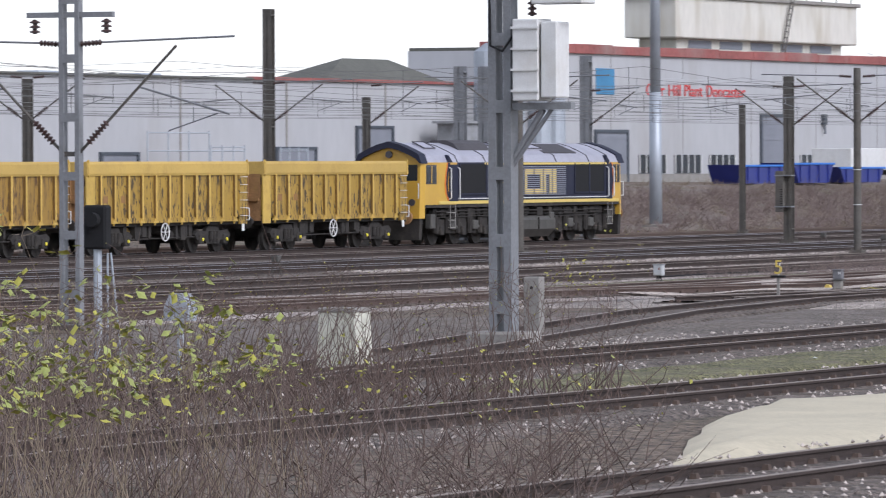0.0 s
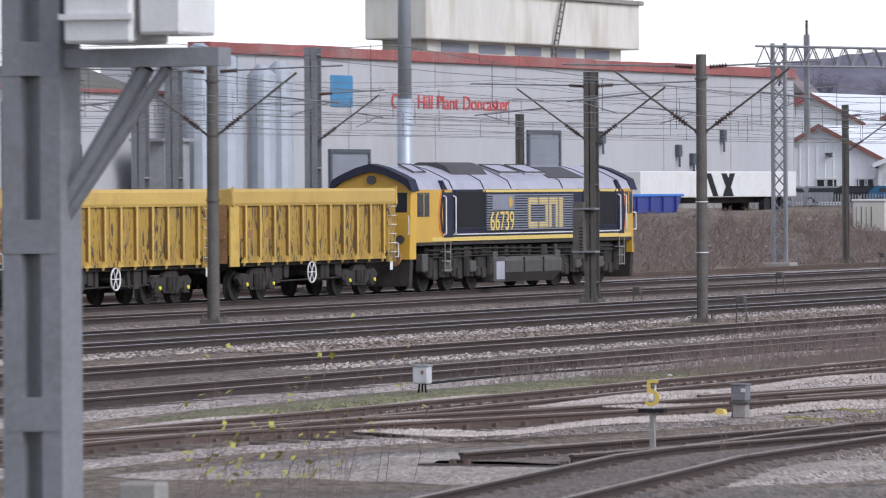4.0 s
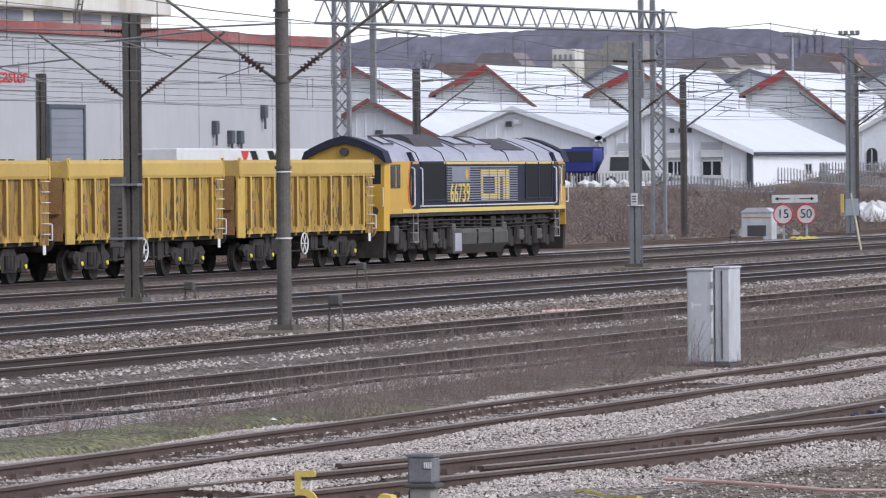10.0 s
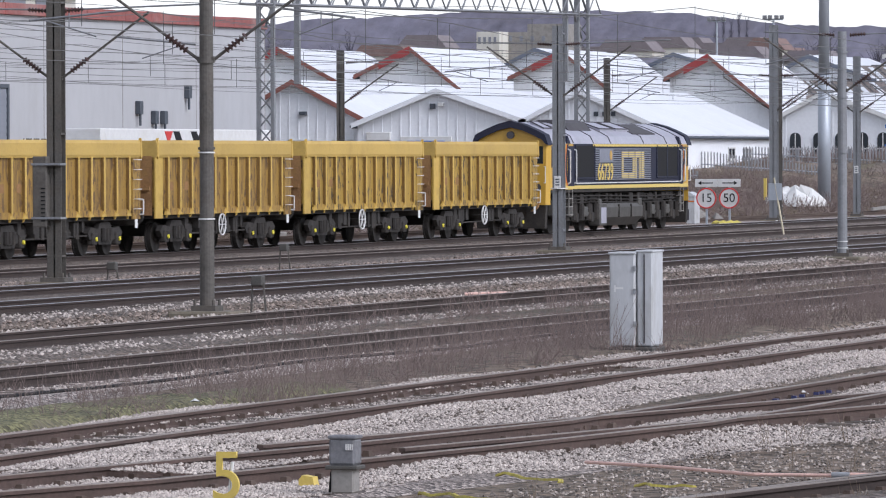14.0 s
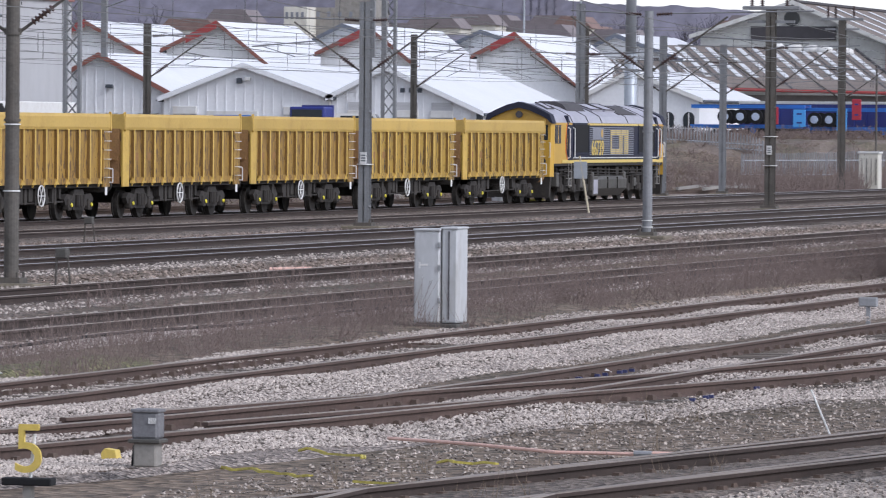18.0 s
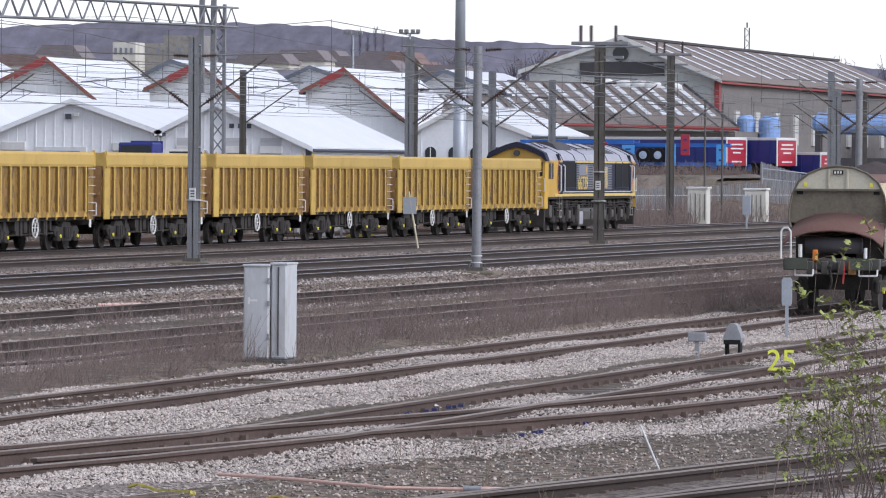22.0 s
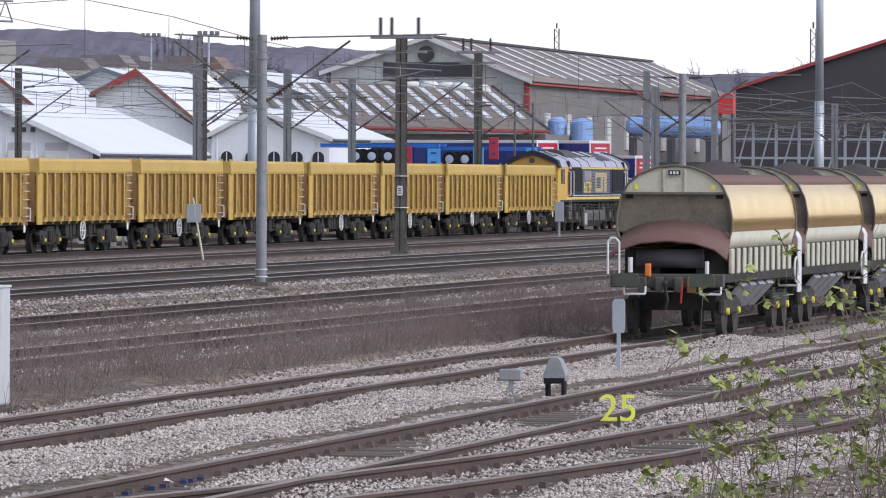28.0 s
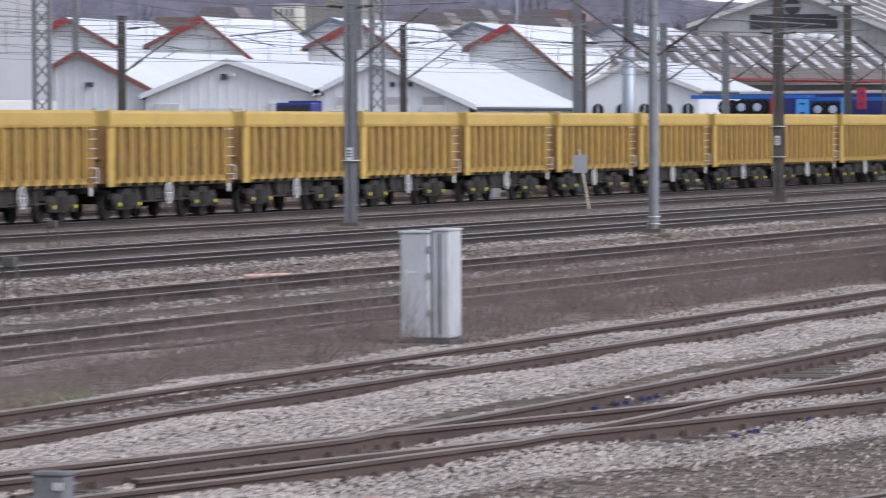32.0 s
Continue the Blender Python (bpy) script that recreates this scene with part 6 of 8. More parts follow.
def skeletal(x0, x1, y, z, wheels, label, posts):
    """A bare trailer frame, side on: two beams, crossbars, wheels with pale hubs, upright end plates."""
    o = thing("skeletal_trailer", label, "trailer", pose(0, y, z), group="stacked trailer frames")
    for dy in (-0.9, 0.9):
        part("beam", Build().box(x0, x1, dy - 0.09, dy + 0.09, 0.0, 0.17, 0.015).box(x0, x1, dy - 0.13, dy + 0.13, 0.17, 0.22), LORRYBLUE, o)
    n = int((x1 - x0) / 1.2)
    for i in range(n + 1):
        xx = x0 + 0.1 + (x1 - x0 - 0.2) * i / n
        part("crossbar", Build().box(xx - 0.06, xx + 0.06, -0.9, 0.9, 0.03, 0.15), LORRYNAVY, o)
    for xx in wheels:
        for sy in (-1, 1):
            wh = part("wheel", Build().tube((xx, sy * 0.85, -0.5), (xx, sy * 1.12, -0.5), 0.44, n=20), BLACK, o)
            part("hub", Build().tube((xx, sy * 1.1, -0.5), (xx, sy * 1.14, -0.5), 0.25, 0.23, 16).tube((xx, sy * 1.13, -0.5), (xx, sy * 1.17, -0.5), 0.1, n=10), HUBBLUE, wh, "pale blue hub")
        part("mudguard", Build().box(xx - 0.46, xx + 0.46, -1.12, -0.86, -0.03, 0.0), BLACK, o)
    for xx, w, lo, hi, m in posts:
        pl = part("end_plate", Build().box(xx - w / 2, xx + w / 2, -1.2, -1.08, lo, hi, 0.02), m, o)
        for zz in (lo + 0.25 * (hi - lo), lo + 0.75 * (hi - lo)):
            part("plate_hole", Build().box(xx - w * 0.22, xx + w * 0.22, -1.215, -1.2, zz - 0.05, zz + 0.05), LORRYNAVY, pl)
    return o


HUBBLUE = mat("pale_hub", (0.40, 0.46, 0.58), 0.5, vary=0.15)
SKYBLUE = mat("sky_blue_paint", (0.07, 0.30, 0.66), 0.5, vary=0.15, scale=1)
skeletal(-82.0, -75.0, 373.6, 4.25, (-79.9, -78.95, -78.0), "bright blue trailer frame stacked on another", ((-76.9, 0.62, -0.95, 0.1, LORRYRED), (-75.3, 0.75, -1.1, -0.05, SKYBLUE)))
skeletal(-82.1, -75.2, 373.9, 3.05, (-80.5, -79.4), "blue trailer frame under the stacked one", ())
skeletal(-75.2, -69.6, 374.6, 4.1, (-74.6, -73.7), "bright blue trailer frame with upright end plates", ((-72.9, 0.62, -1.15, 0.15, SKYBLUE), (-72.0, 0.55, -0.5, 0.75, LORRYRED), (-69.8, 0.6, -1.1, 0.15, SKYBLUE)))
skeletal(-75.0, -69.5, 374.9, 2.95, (-73.0, -71.9), "blue trailer frame at the foot of the stack", ())


def car(x, y, turn, paint, label, van=False):
    o = thing("parked_van" if van else "parked_car", label, "van" if van else "car", pose(x, y, ground_height(x, y), 0, 0, turn), group="vehicles by the workshops")
    hgt = 1.75 if van else 1.25
    body = Build().prism([(-1.9, 0.3), (1.9, 0.3), (2.0, 0.7), (1.2, 0.85), (0.6, hgt), (-1.5, hgt), (-1.95, 0.85)], "y", -0.75, 0.75)
    part("body", body, paint, o)
    part("side_window", Build().prism([(-1.3, 0.88), (0.95, 0.88), (0.5, hgt - 0.12), (-1.25, hgt - 0.12)], "y", -0.765, 0.765), GLASS, o)
    part("windscreen", Build().prism([(1.16, 0.9), (1.22, 0.88), (0.66, hgt - 0.04), (0.6, hgt - 0.02)], "y", -0.62, 0.62), GLASS, o)
    for a in (-1.2, 1.25):
        for sy in (-1, 1):
            wh = part("wheel", Build().tube((a, sy * 0.62, 0.3), (a, sy * 0.8, 0.3), 0.3, n=14), BLACK, o)
            part("rim", Build().tube((a, sy * 0.79, 0.3), (a, sy * 0.81, 0.3), 0.18, n=10), GALV, wh)
    part("bumper", Build().box(1.85, 2.02, -0.72, 0.72, 0.32, 0.55, 0.03).box(-2.0, -1.85, -0.72, 0.72, 0.32, 0.55, 0.03), ROOFDARK, o)
    return o


DARKCAR = mat("car_charcoal", (0.03, 0.032, 0.04), 0.25, 0.3, vary=0.05)
GREYCAR = mat("car_silver", (0.30, 0.31, 0.34), 0.3, 0.5, vary=0.05)
TEALCAR = mat("car_teal", (0.02, 0.10, 0.20), 0.3, 0.3, vary=0.05)
car(-103.4, 332, 5, DARKCAR, "charcoal estate car parked before the workshops")
car(-100.6, 330, 12, TEALCAR, "dark teal hatchback parked before the workshops")
car(-106.0, 333, 8, GREYCAR, "silver car parked beside the charcoal one")
car(-108.2, 331, 80, GREYCAR, "silver car parked nose out by the workshop", )
car(-91.0, 331, 10, WHITEPAINT, "white van parked by the fence", True)
tu = thing("tractor_unit", "dark blue lorry tractor unit parked by the fence", "lorry", pose(-94.0, 331, ground_height(-94, 331)))
part("cab", Build().box(-1.0, 1.0, -0.9, 0.8, 0.8, 2.1, 0.08), LORRYNAVY, tu)
part("windscreen", Build().box(-0.85, 0.85, -0.93, -0.88, 1.4, 1.95), GLASS, tu)
part("frame_rack", Build().box(-0.9, 0.9, 1.2, 1.35, 0.8, 2.2).box(-0.5, 0.5, 0.8, 3.5, 0.6, 0.8), LORRYNAVY, tu)
for yy in (-0.3, 2.6):
    for sx in (-1, 1):
        part("wheel", Build().tube((sx * 0.7, yy, 0.42), (sx * 1.0, yy, 0.42), 0.42, n=14), BLACK, tu)

# ---- palisade fences ----
def palisade(x0, y0, x1, y1, h, label, step=0.18):
    o = thing("palisade_fence", label, "fence")
    n = int(math.hypot(x1 - x0, y1 - y0) / step)
    pale = Build().prism([(-0.035, 0), (0.035, 0), (0.035, h - 0.08), (0, h), (-0.035, h - 0.08)], "y", 0, 0.03).mesh("pale", PALISADE)
    for i in range(n):
        x, y = x0 + (x1 - x0) * i / n, y0 + (y1 - y0) * i / n
        part("pale", pale, None, o, at=pose(x, y, ground_height(x, y) + random.uniform(-0.03, 0.03)))
    m = max(2, int(n * step / 3.0))
    for i in range(m + 1):
        x, y = x0 + (x1 - x0) * i / m, y0 + (y1 - y0) * i / m
        z = ground_height(x, y)
        part("post", Build().box(x - 0.06, x + 0.06, y + 0.05, y + 0.16, z - 0.1, z + h - 0.15), PALISADE, o)
    for k in (0.3, h - 0.4):
        part("rail", Build().pipe([(x0, y0 + 0.04, ground_height(x0, y0) + k), (x1, y1 + 0.04, ground_height(x1, y1) + k)], 0.035, 5), GALV, o)
    return o


palisade(-112, 326, -82, 326, 0.8, "grey palisade fence along the workshop yard")
palisade(-92, 346, -80, 346, 1.0, "grey palisade fence beside the white-roofed workshop")
palisade(-86, 353, -73.5, 353, 1.0, "pale palisade fence before the stacked trailer frames")
palisade(-73, 345, -62, 362, 1.5, "grey palisade fence before the parked lorries")
palisade(-66, 366, -52, 408, 1.3, "grey palisade fence beyond the yard")


# ---- far land ----
def skyline(x):
    """Height of the wooded ridge along the horizon."""
    marks = ((-1800, 0), (-1000, 4), (-860, 18), (-760, 38), (-660, 50), (-560, 53), (-500, 48), (-430, 43), (-330, 37), (-280, 39), (-100, 36), (300, 30))
    for (x0, z0), (x1, z1) in zip(marks, marks[1:]):
        if x <= x1:
            return z0 + (z1 - z0) * max(0.0, x - x0) / (x1 - x0)
    return marks[-1][1]


def ridge(y, x0, x1, base, share, label, seed, step=9):
    v, f, n = [], [], int((x1 - x0) / step)
    for i in range(n + 1):
        x = x0 + (x1 - x0) * i / n
        z = skyline(x * 2000 / y) * share + 1.6 * noise.noise(Vector((x * 0.02, seed, 1))) + 0.7 * noise.noise(Vector((x * 0.13, seed, 2))) + 0.45 * noise.noise(Vector((x * 0.45, seed, 3)))
        v += [(x, y, base), (x, y + 25, base + (z - base) * 0.55), (x, y + 80, z), (x, y + 300, base)]
    for i in range(n):
        f += [(4 * i + j, 4 * i + 4 + j, 4 * i + 5 + j, 4 * i + 1 + j) for j in range(3)]
    return solo("wooded_hill", Build().add(v, f), HAZEWOODS, label, "hill", kind="structure", smooth=True)


def tree_line(y, x0, x1, zf, label, count, size):
    """Bare winter trees along a ridge, each a fan of thin limbs on a trunk."""
    b = Build()
    for i in range(count):
        x = random.uniform(x0, x1)
        h = size * random.uniform(0.5, 1.2)
        z = zf(x)
        yy = y + random.uniform(0, 60)
        for k in range(24):
            lean, base = random.gauss(0, 0.42), z + h * random.uniform(0.15, 0.55)
            reach = h * random.uniform(0.25, 0.5)
            tip = (x + reach * math.sin(lean), yy + random.uniform(-1, 1), base + reach * math.cos(lean))
            b.tube((x, yy, base), tip, h * 0.012, h * 0.005, 3)
            b.tube(tip, (tip[0] + random.gauss(0, 0.08 * h), tip[1], tip[2] + h * random.uniform(0.02, 0.14)), h * 0.008, h * 0.004, 3)
        b.tube((x, yy, z - 2), (x, yy, z + h * 0.5), h * 0.03, h * 0.015, 5)
    return solo("far_trees", b, HAZEWOODS, label, "trees", kind="stuff")


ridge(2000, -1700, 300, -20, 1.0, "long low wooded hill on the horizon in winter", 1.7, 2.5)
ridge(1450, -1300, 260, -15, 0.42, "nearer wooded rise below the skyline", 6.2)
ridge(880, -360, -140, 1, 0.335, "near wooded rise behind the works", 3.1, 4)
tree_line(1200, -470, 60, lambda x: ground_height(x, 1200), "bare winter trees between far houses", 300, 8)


# Roof slate lightened in its base colour to stand for distance haze.
HAZEROOF = mat("hazed_slate_roof", (0.19, 0.165, 0.17), 0.9, vary=0.2, scale=0.5, fine=5)


def far_house(x, y, w, h, d, wall, roof, label):
    o = thing("far_house", label, "house", pose(x, y, ground_height(x, y) - 0.5), group="distant houses")
    part("wall", Build().box(-w / 2, w / 2, 0, d, 0, h), wall, o)
    part("roof", Build().prism([(-w / 2 - 0.4, h), (w / 2 + 0.4, h), (w / 2 - 1.5, h * 1.35), (-w / 2 + 1.5, h * 1.35)], "y", -0.3, d + 0.3), roof, o)
    n = max(2, int(w / 3.5))
    for i in range(n):
        for z in (h * 0.2, h * 0.6):
            wn_ = part("window", Build().box(-w / 2 + (i + 0.3) * w / n, -w / 2 + (i + 0.7) * w / n, -0.06, 0, z, z + h * 0.2), GLASS, o)
    return o


o = thing("flat_block", "distant white flat-roofed block on the rising land", "building", pose(-258.2, 900, 0))
part("wall", Build().box(-1.75, 1.75, 0, 8, 2, 21), TANKWHITE, o)
for i in range(4):
    part("window", Build().box(-1.5 + i * 0.8, -1.1 + i * 0.8, -0.06, 0, 19.2, 20.2), SHUTTER, o)
o = thing("flat_block", "distant buff stone block on the rising land", "building", pose(-252.4, 905, 0))
part("wall", Build().box(-4.5, 4.5, 0, 10, 2, 21.0), CONCRETE, o)
part("upper_wall", Build().box(-1.2, 4.5, 0.3, 10, 21.0, 22.2), CONCRETE, o)
for i in range(5):
    for z in (19.6,):
        part("window", Build().box(-4.0 + i * 1.7, -3.5 + i * 1.7, -0.06, 0, z, z + 0.8), SHUTTER, o)
for i in range(30):
    y = random.uniform(880, 1350)
    x = -y * random.uniform(0.17, 0.36)
    far_house(x, y, random.uniform(6, 11), random.uniform(4.5, 6.5), 8, random.choice((TANKWHITE, CONCRETE, BRICK)), random.choice((HAZEROOF, HAZEROOF, BRICK)), "distant house with a pitched roof among bare trees")


# floodlight masts, lattice masts and a red gantry over the roofs
for x, y, z0, z1 in ((-153.8, 620, 2.0, 16.2), (-133.6, 560, 2.0, 15.0)):
    o = thing("floodlight_mast", "slender grey floodlight mast rising behind the workshops", "floodlight", pose(x, y, 0))
    part("pole", Build().tube((0, 0, z0), (0, 0, z1), 0.16, 0.09, 8), GALV, o)
    part("crossbar", Build().box(-0.9, 0.9, -0.06, 0.06, z1 - 0.1, z1 + 0.05), GALV, o)
    for k in (-0.8, -0.3, 0.3, 0.8):
        part("lamp", Build().box(k - 0.18, k + 0.18, -0.25, 0.05, z1, z1 + 0.35, 0.03), MASTGREY, o)
for x, y, z0, z1 in ((-109.7, 600, 2.0, 16.5), (-74.2, 520, 2.0, 14.6)):
    o = thing("lattice_mast", "thin dark lattice mast behind the engine shed", "mast", pose(x, y, 0))
    for sx in (-0.22, 0.22):
        part("leg", Build().box(sx - 0.05, sx + 0.05, -0.05, 0.05, z0, z1), MASTDARK, o)
    br = Build()
    for k in range(int((z1 - z0) / 0.5)):
        br.tube((-0.22 if k % 2 else 0.22, 0, z0 + 0.5 * k), (0.22 if k % 2 else -0.22, 0, z0 + 0.5 * k + 0.5), 0.035, n=4)
    tagged(part("lacing", br, MASTDARK, o), kind="stuff")
    part("tip", Build().tube((0, 0, z1), (0, 0, z1 + 0.5), 0.08, n=6), MASTDARK, o)
o = thing("red_hopper_bin", "bright red steel bin raised on dark legs beside the shed", "bin", pose(-68.8, 440, 0))
part("bin", Build().prism([(-0.55, 6.9), (0.5, 6.9), (0.5, 8.2), (0.1, 8.4), (-0.55, 8.0)], "y", -0.5, 0.5), REDPAINT, o)
for sx in (-0.5, 0.35):
    part("leg", Build().box(sx, sx + 0.12, -0.4, 0.4, 1.2, 6.9), ROOFDARK, o)
part("boom", Build().tube((-0.5, 0, 8.0), (-1.1, 0, 9.4), 0.05), ROOFDARK, o)
# poplars on the skyline
for k in range(5):
    o = thing("poplar", "tall bare poplar standing above the far woods", "tree", pose(-494 + 2.6 * k, 1990, 36.0 + 1.5 * (k % 2)), group="far poplars")
    tk = Build().tube((0, 0, 0), (0, 0, 9), 0.35, 0.1, 5)
    part("trunk", tk, HAZEWOODS, o)
    cr = Build()
    for i in range(40):
        z = random.uniform(2, 9.5)
        a = random.uniform(0, 6.3)
        cr.tube((0, 0, z), (math.cos(a) * 0.9, 0.5 * math.sin(a), z + random.uniform(1.2, 2.4)), 0.09, 0.04, 3)
    tagged(part("crown", cr, HAZEWOODS, o), kind="stuff")


# ---- line-side things ----
c = thing("relay_cabinet", "tall pale grey double relay cabinet with rust stains among weeds", "cabinet", pose(-23.2, 88.6, -0.12) @ Matrix.Diagonal((0.87, 0.87, 0.95, 1)))
part("case", Build().box(-0.36, 0.08, -0.35, 0.35, 0.05, 1.47, 0.025), CABINET, c)
part("case", Build().box(0.1, 0.37, -0.3, 0.4, 0.05, 1.5, 0.025), CABINET, c)
part("cap", Build().box(-0.375, 0.095, -0.37, 0.37, 1.45, 1.485, 0.01), CABINET, c)
part("cap", Build().box(0.085, 0.385, -0.32, 0.42, 1.48, 1.515, 0.01), CABINET, c)
part("plinth", Build().box(-0.40, 0.40, -0.38, 0.43, -0.15, 0.04, 0.02), UNDERGREY, c)
part("door_seam", Build().box(0.22, 0.24, -0.32, -0.3, 0.1, 1.45), ROOFDARK, c)
part("scrawl", Build().box(-0.28, -0.12, -0.356, -0.35, 0.92, 0.95).box(-0.28, -0.25, -0.357, -0.351, 0.88, 0.98), WHITEPAINT, c, "white painted arrow")
for z in (0.35, 0.85, 1.2):
    part("hinge", Build().box(0.05, 0.1, -0.37, -0.33, z, z + 0.08), GREYBOX, c)

BOXDARK = mat("weathered_box", (0.16, 0.16, 0.17), 0.7, vary=0.35, scale=6, fine=30, bump=0.15, dirt=(0.07, 0.06, 0.055), dirt_amount=0.6, dirt_scale=5)
b = thing("lineside_box", "small weathered grey junction box on a concrete stub", "junction box", pose(-15.68, 50.3, -0.12))
part("stub", Build().box(-0.1, 0.1, -0.09, 0.09, 0, 0.22, 0.015), CONCRETE, b)
part("flange", Build().box(-0.14, 0.14, -0.12, 0.12, 0.2, 0.235, 0.008), UNDERGREY, b)
part("case", Build().box(-0.115, 0.115, -0.1, 0.1, 0.235, 0.46, 0.02), BOXDARK, b)
part("lid", Build().box(-0.122, 0.122, -0.107, 0.107, 0.455, 0.485, 0.008), BOXDARK, b)
part("label_plate", Build().box(0.03, 0.105, -0.106, -0.1, 0.36, 0.42), BOXDARK, b)
for k in range(4):
    part("plate_mark", Build().box(0.035 + 0.018 * k, 0.047 + 0.018 * k, -0.109, -0.106, 0.365, 0.415), WHITEPAINT, b)
part("conduit", Build().pipe([(-0.08, 0.05, 0.3), (-0.16, 0.12, 0.16), (-0.2, 0.2, 0.0)], 0.012), BLACK, b)


def numeral(text, x, y, z, size, label, at_turn=0):
    o = thing("distance_marker", label, "sign", pose(x, y, z, 0, 0, at_turn))
    letters("numeral", text, size, LIME if text == "25" else SIGNYEL, o, pose(0, 0, size * 0.42, 90, 0, 0), "thick yellow cut-out numeral", 0.012)
    return o


o = numeral("5", -13.0, 39.1, 0.40, 0.46, "yellow cut-out numeral five on a short white post")
part("shelf", Build().box(-0.17, 0.17, -0.06, 0.06, -0.03, 0.02, 0.008), BLACK, o)
part("post", Build().box(-0.03, 0.03, -0.03, 0.03, -0.6, -0.03), CONCRETE, o)
part("stay", Build().tube((0.0, 0.03, 0.0), (0.03, 0.03, 0.3), 0.012), WHITEPAINT, o)
o = numeral("25", -15.15, 85.7, -0.1, 0.42, "bright yellow cut-out numerals standing on the ballast")
part("spike", Build().box(-0.02, 0.02, 0.0, 0.03, -0.2, 0.1), MASTDARK, o)
blk = thing("yellow_block", "chipped yellow painted wooden block by the rails", "block", pose(-16.35, 51.4, -0.12))
part("block", Build().prism([(-0.07, 0.0), (0.07, 0.0), (0.055, 0.075), (-0.04, 0.09), (-0.07, 0.05)], "y", -0.07, 0.07), SIGNYEL, blk)

d = thing("ground_signal", "small grey domed ground signal on a black stand", "signal", pose(-17.5, 94.8, -0.12))
part("hood", Build().prism([(-0.13, 0.2), (0.13, 0.2), (0.14, 0.27), (0.11, 0.36), (0.07, 0.46), (0.03, 0.49), (-0.03, 0.49), (-0.07, 0.46), (-0.11, 0.36), (-0.14, 0.27)], "y", -0.13, 0.13), GREYBOX, d)
part("face", Build().box(-0.13, 0.13, -0.15, -0.13, 0.17, 0.24), BLACK, d)
for s in (-0.1, 0.1):
    part("leg", Build().box(s - 0.02, s + 0.02, -0.08, 0.08, -0.05, 0.22), BLACK, d)
d2 = copy_thing(d, pose(-13.9, 100.5, -0.12))
d = thing("disc_box", "flat grey box on a short post in the ballast", "junction box", pose(-17.95, 94.2, -0.12))
part("head", Build().box(-0.14, 0.14, -0.06, 0.06, 0.22, 0.36, 0.015), GREYBOX, d)
part("post", Build().box(-0.03, 0.03, -0.03, 0.03, -0.05, 0.22), GREYBOX, d)
d = thing("marker_post", "pale grey post with a rounded plate beside the track", "post", pose(-18.3, 104.0, -0.1))
part("post", Build().box(-0.025, 0.025, -0.02, 0.02, -0.05, 0.6), GALV, d)
part("plate", Build().prism([(-0.07, 0.55), (0.07, 0.55), (0.085, 0.62), (0.085, 0.98), (0.055, 1.02), (-0.055, 1.02), (-0.085, 0.98), (-0.085, 0.62)], "y", -0.03, 0.02), GALV, d)
d = thing("lineside_case", "small white case on black legs with cables", "junction box", pose(-24.2, 59.7, -0.12))
part("case", Build().box(-0.13, 0.13, -0.1, 0.1, 0.14, 0.42, 0.02), CABINET, d)
part("lid", Build().box(-0.14, 0.14, -0.11, 0.11, 0.41, 0.44, 0.006), GREYBOX, d)
part("badge", Build().box(0.02, 0.06, -0.106, -0.1, 0.29, 0.35), BROWNTRIM, d)
for s in (-0.07, 0.0, 0.07):
    part("leg", Build().tube((s, 0, -0.05), (s * 0.6, 0, 0.17), 0.018), BLACK, d)
d2 = copy_thing(d, pose(1.2, 9.0, -0.12))
for x, y, s in ((-48.5, 150.5, 1.0), (-35.4, 108.3, 1.1), (-48.3, 137.0, 0.5), (-63.5, 208.5, 0.9), (-62.0, 240.0, 0.8), (-36.5, 62.0, 1.0)):
    d = thing("lineside_box", "small grey box on thin iron legs", "junction box", pose(x, y, -0.14))
    part("case", Build().box(-0.11, 0.11, -0.1, 0.1, 0.45 * s, 0.45 * s + 0.18, 0.02), UNDERGREY, d)
    for a in (-0.1, 0.1):
        part("leg", Build().tube((a * 1.5, 0.05, -0.1), (a, 0, 0.5 * s), 0.02, n=5), MASTDARK, d)

# speed signs
sg = thing("speed_sign", "pair of round white speed signs with red rims and arrow plates", "sign", pose(-60.67, 244.7, -0.1))
for x, txt in ((-0.47, "15"), (0.47, "50")):
    disc = part("disc", Build().tube((x, -0.04, 1.05), (x, 0.0, 1.05), 0.4, n=28), WHITEPAINT, sg, "white disc")
    part("rim", Build().ring((x, -0.04, 1.05), 0.39, 0.028, "y", 32, 6), REDPAINT, disc, "red rim")
    letters("speed_figure", txt, 0.5, BLACK, disc, pose(x, -0.05, 1.05, 90, 0, 0), "", 0.004)
    part("post", Build().box(x - 0.04, x + 0.04, 0.01, 0.06, -0.1, 1.7), GALV, sg)
    pl = part("arrow_plate", Build().box(x - 0.46, x + 0.46, -0.04, 0.0, 1.5, 1.82, 0.01), WHITEPAINT, sg)
    k = -1 if x < 0 else 1
    part("arrow", Build().box(x - 0.28, x + 0.28, -0.047, -0.041, 1.64, 1.68).prism([(x + k * 0.34, 1.66), (x + k * 0.2, 1.74), (x + k * 0.2, 1.58)], "y", -0.047, -0.041), BLACK, pl)
d = thing("location_case", "white location case with orange and black hazard strip", "cabinet", pose(-64.0, 252.0, -0.15))
part("case", Build().box(-0.65, 0.65, -0.4, 0.4, 0, 1.15, 0.03), CABINET, d)
part("hazard_strip", Build().box(-0.62, 0.62, -0.41, -0.4, 0.9, 0.95), ORANGE, d)
part("vent", Build().box(-0.4, 0.4, -0.412, -0.4, 0.15, 0.6), ROOFDARK, d)
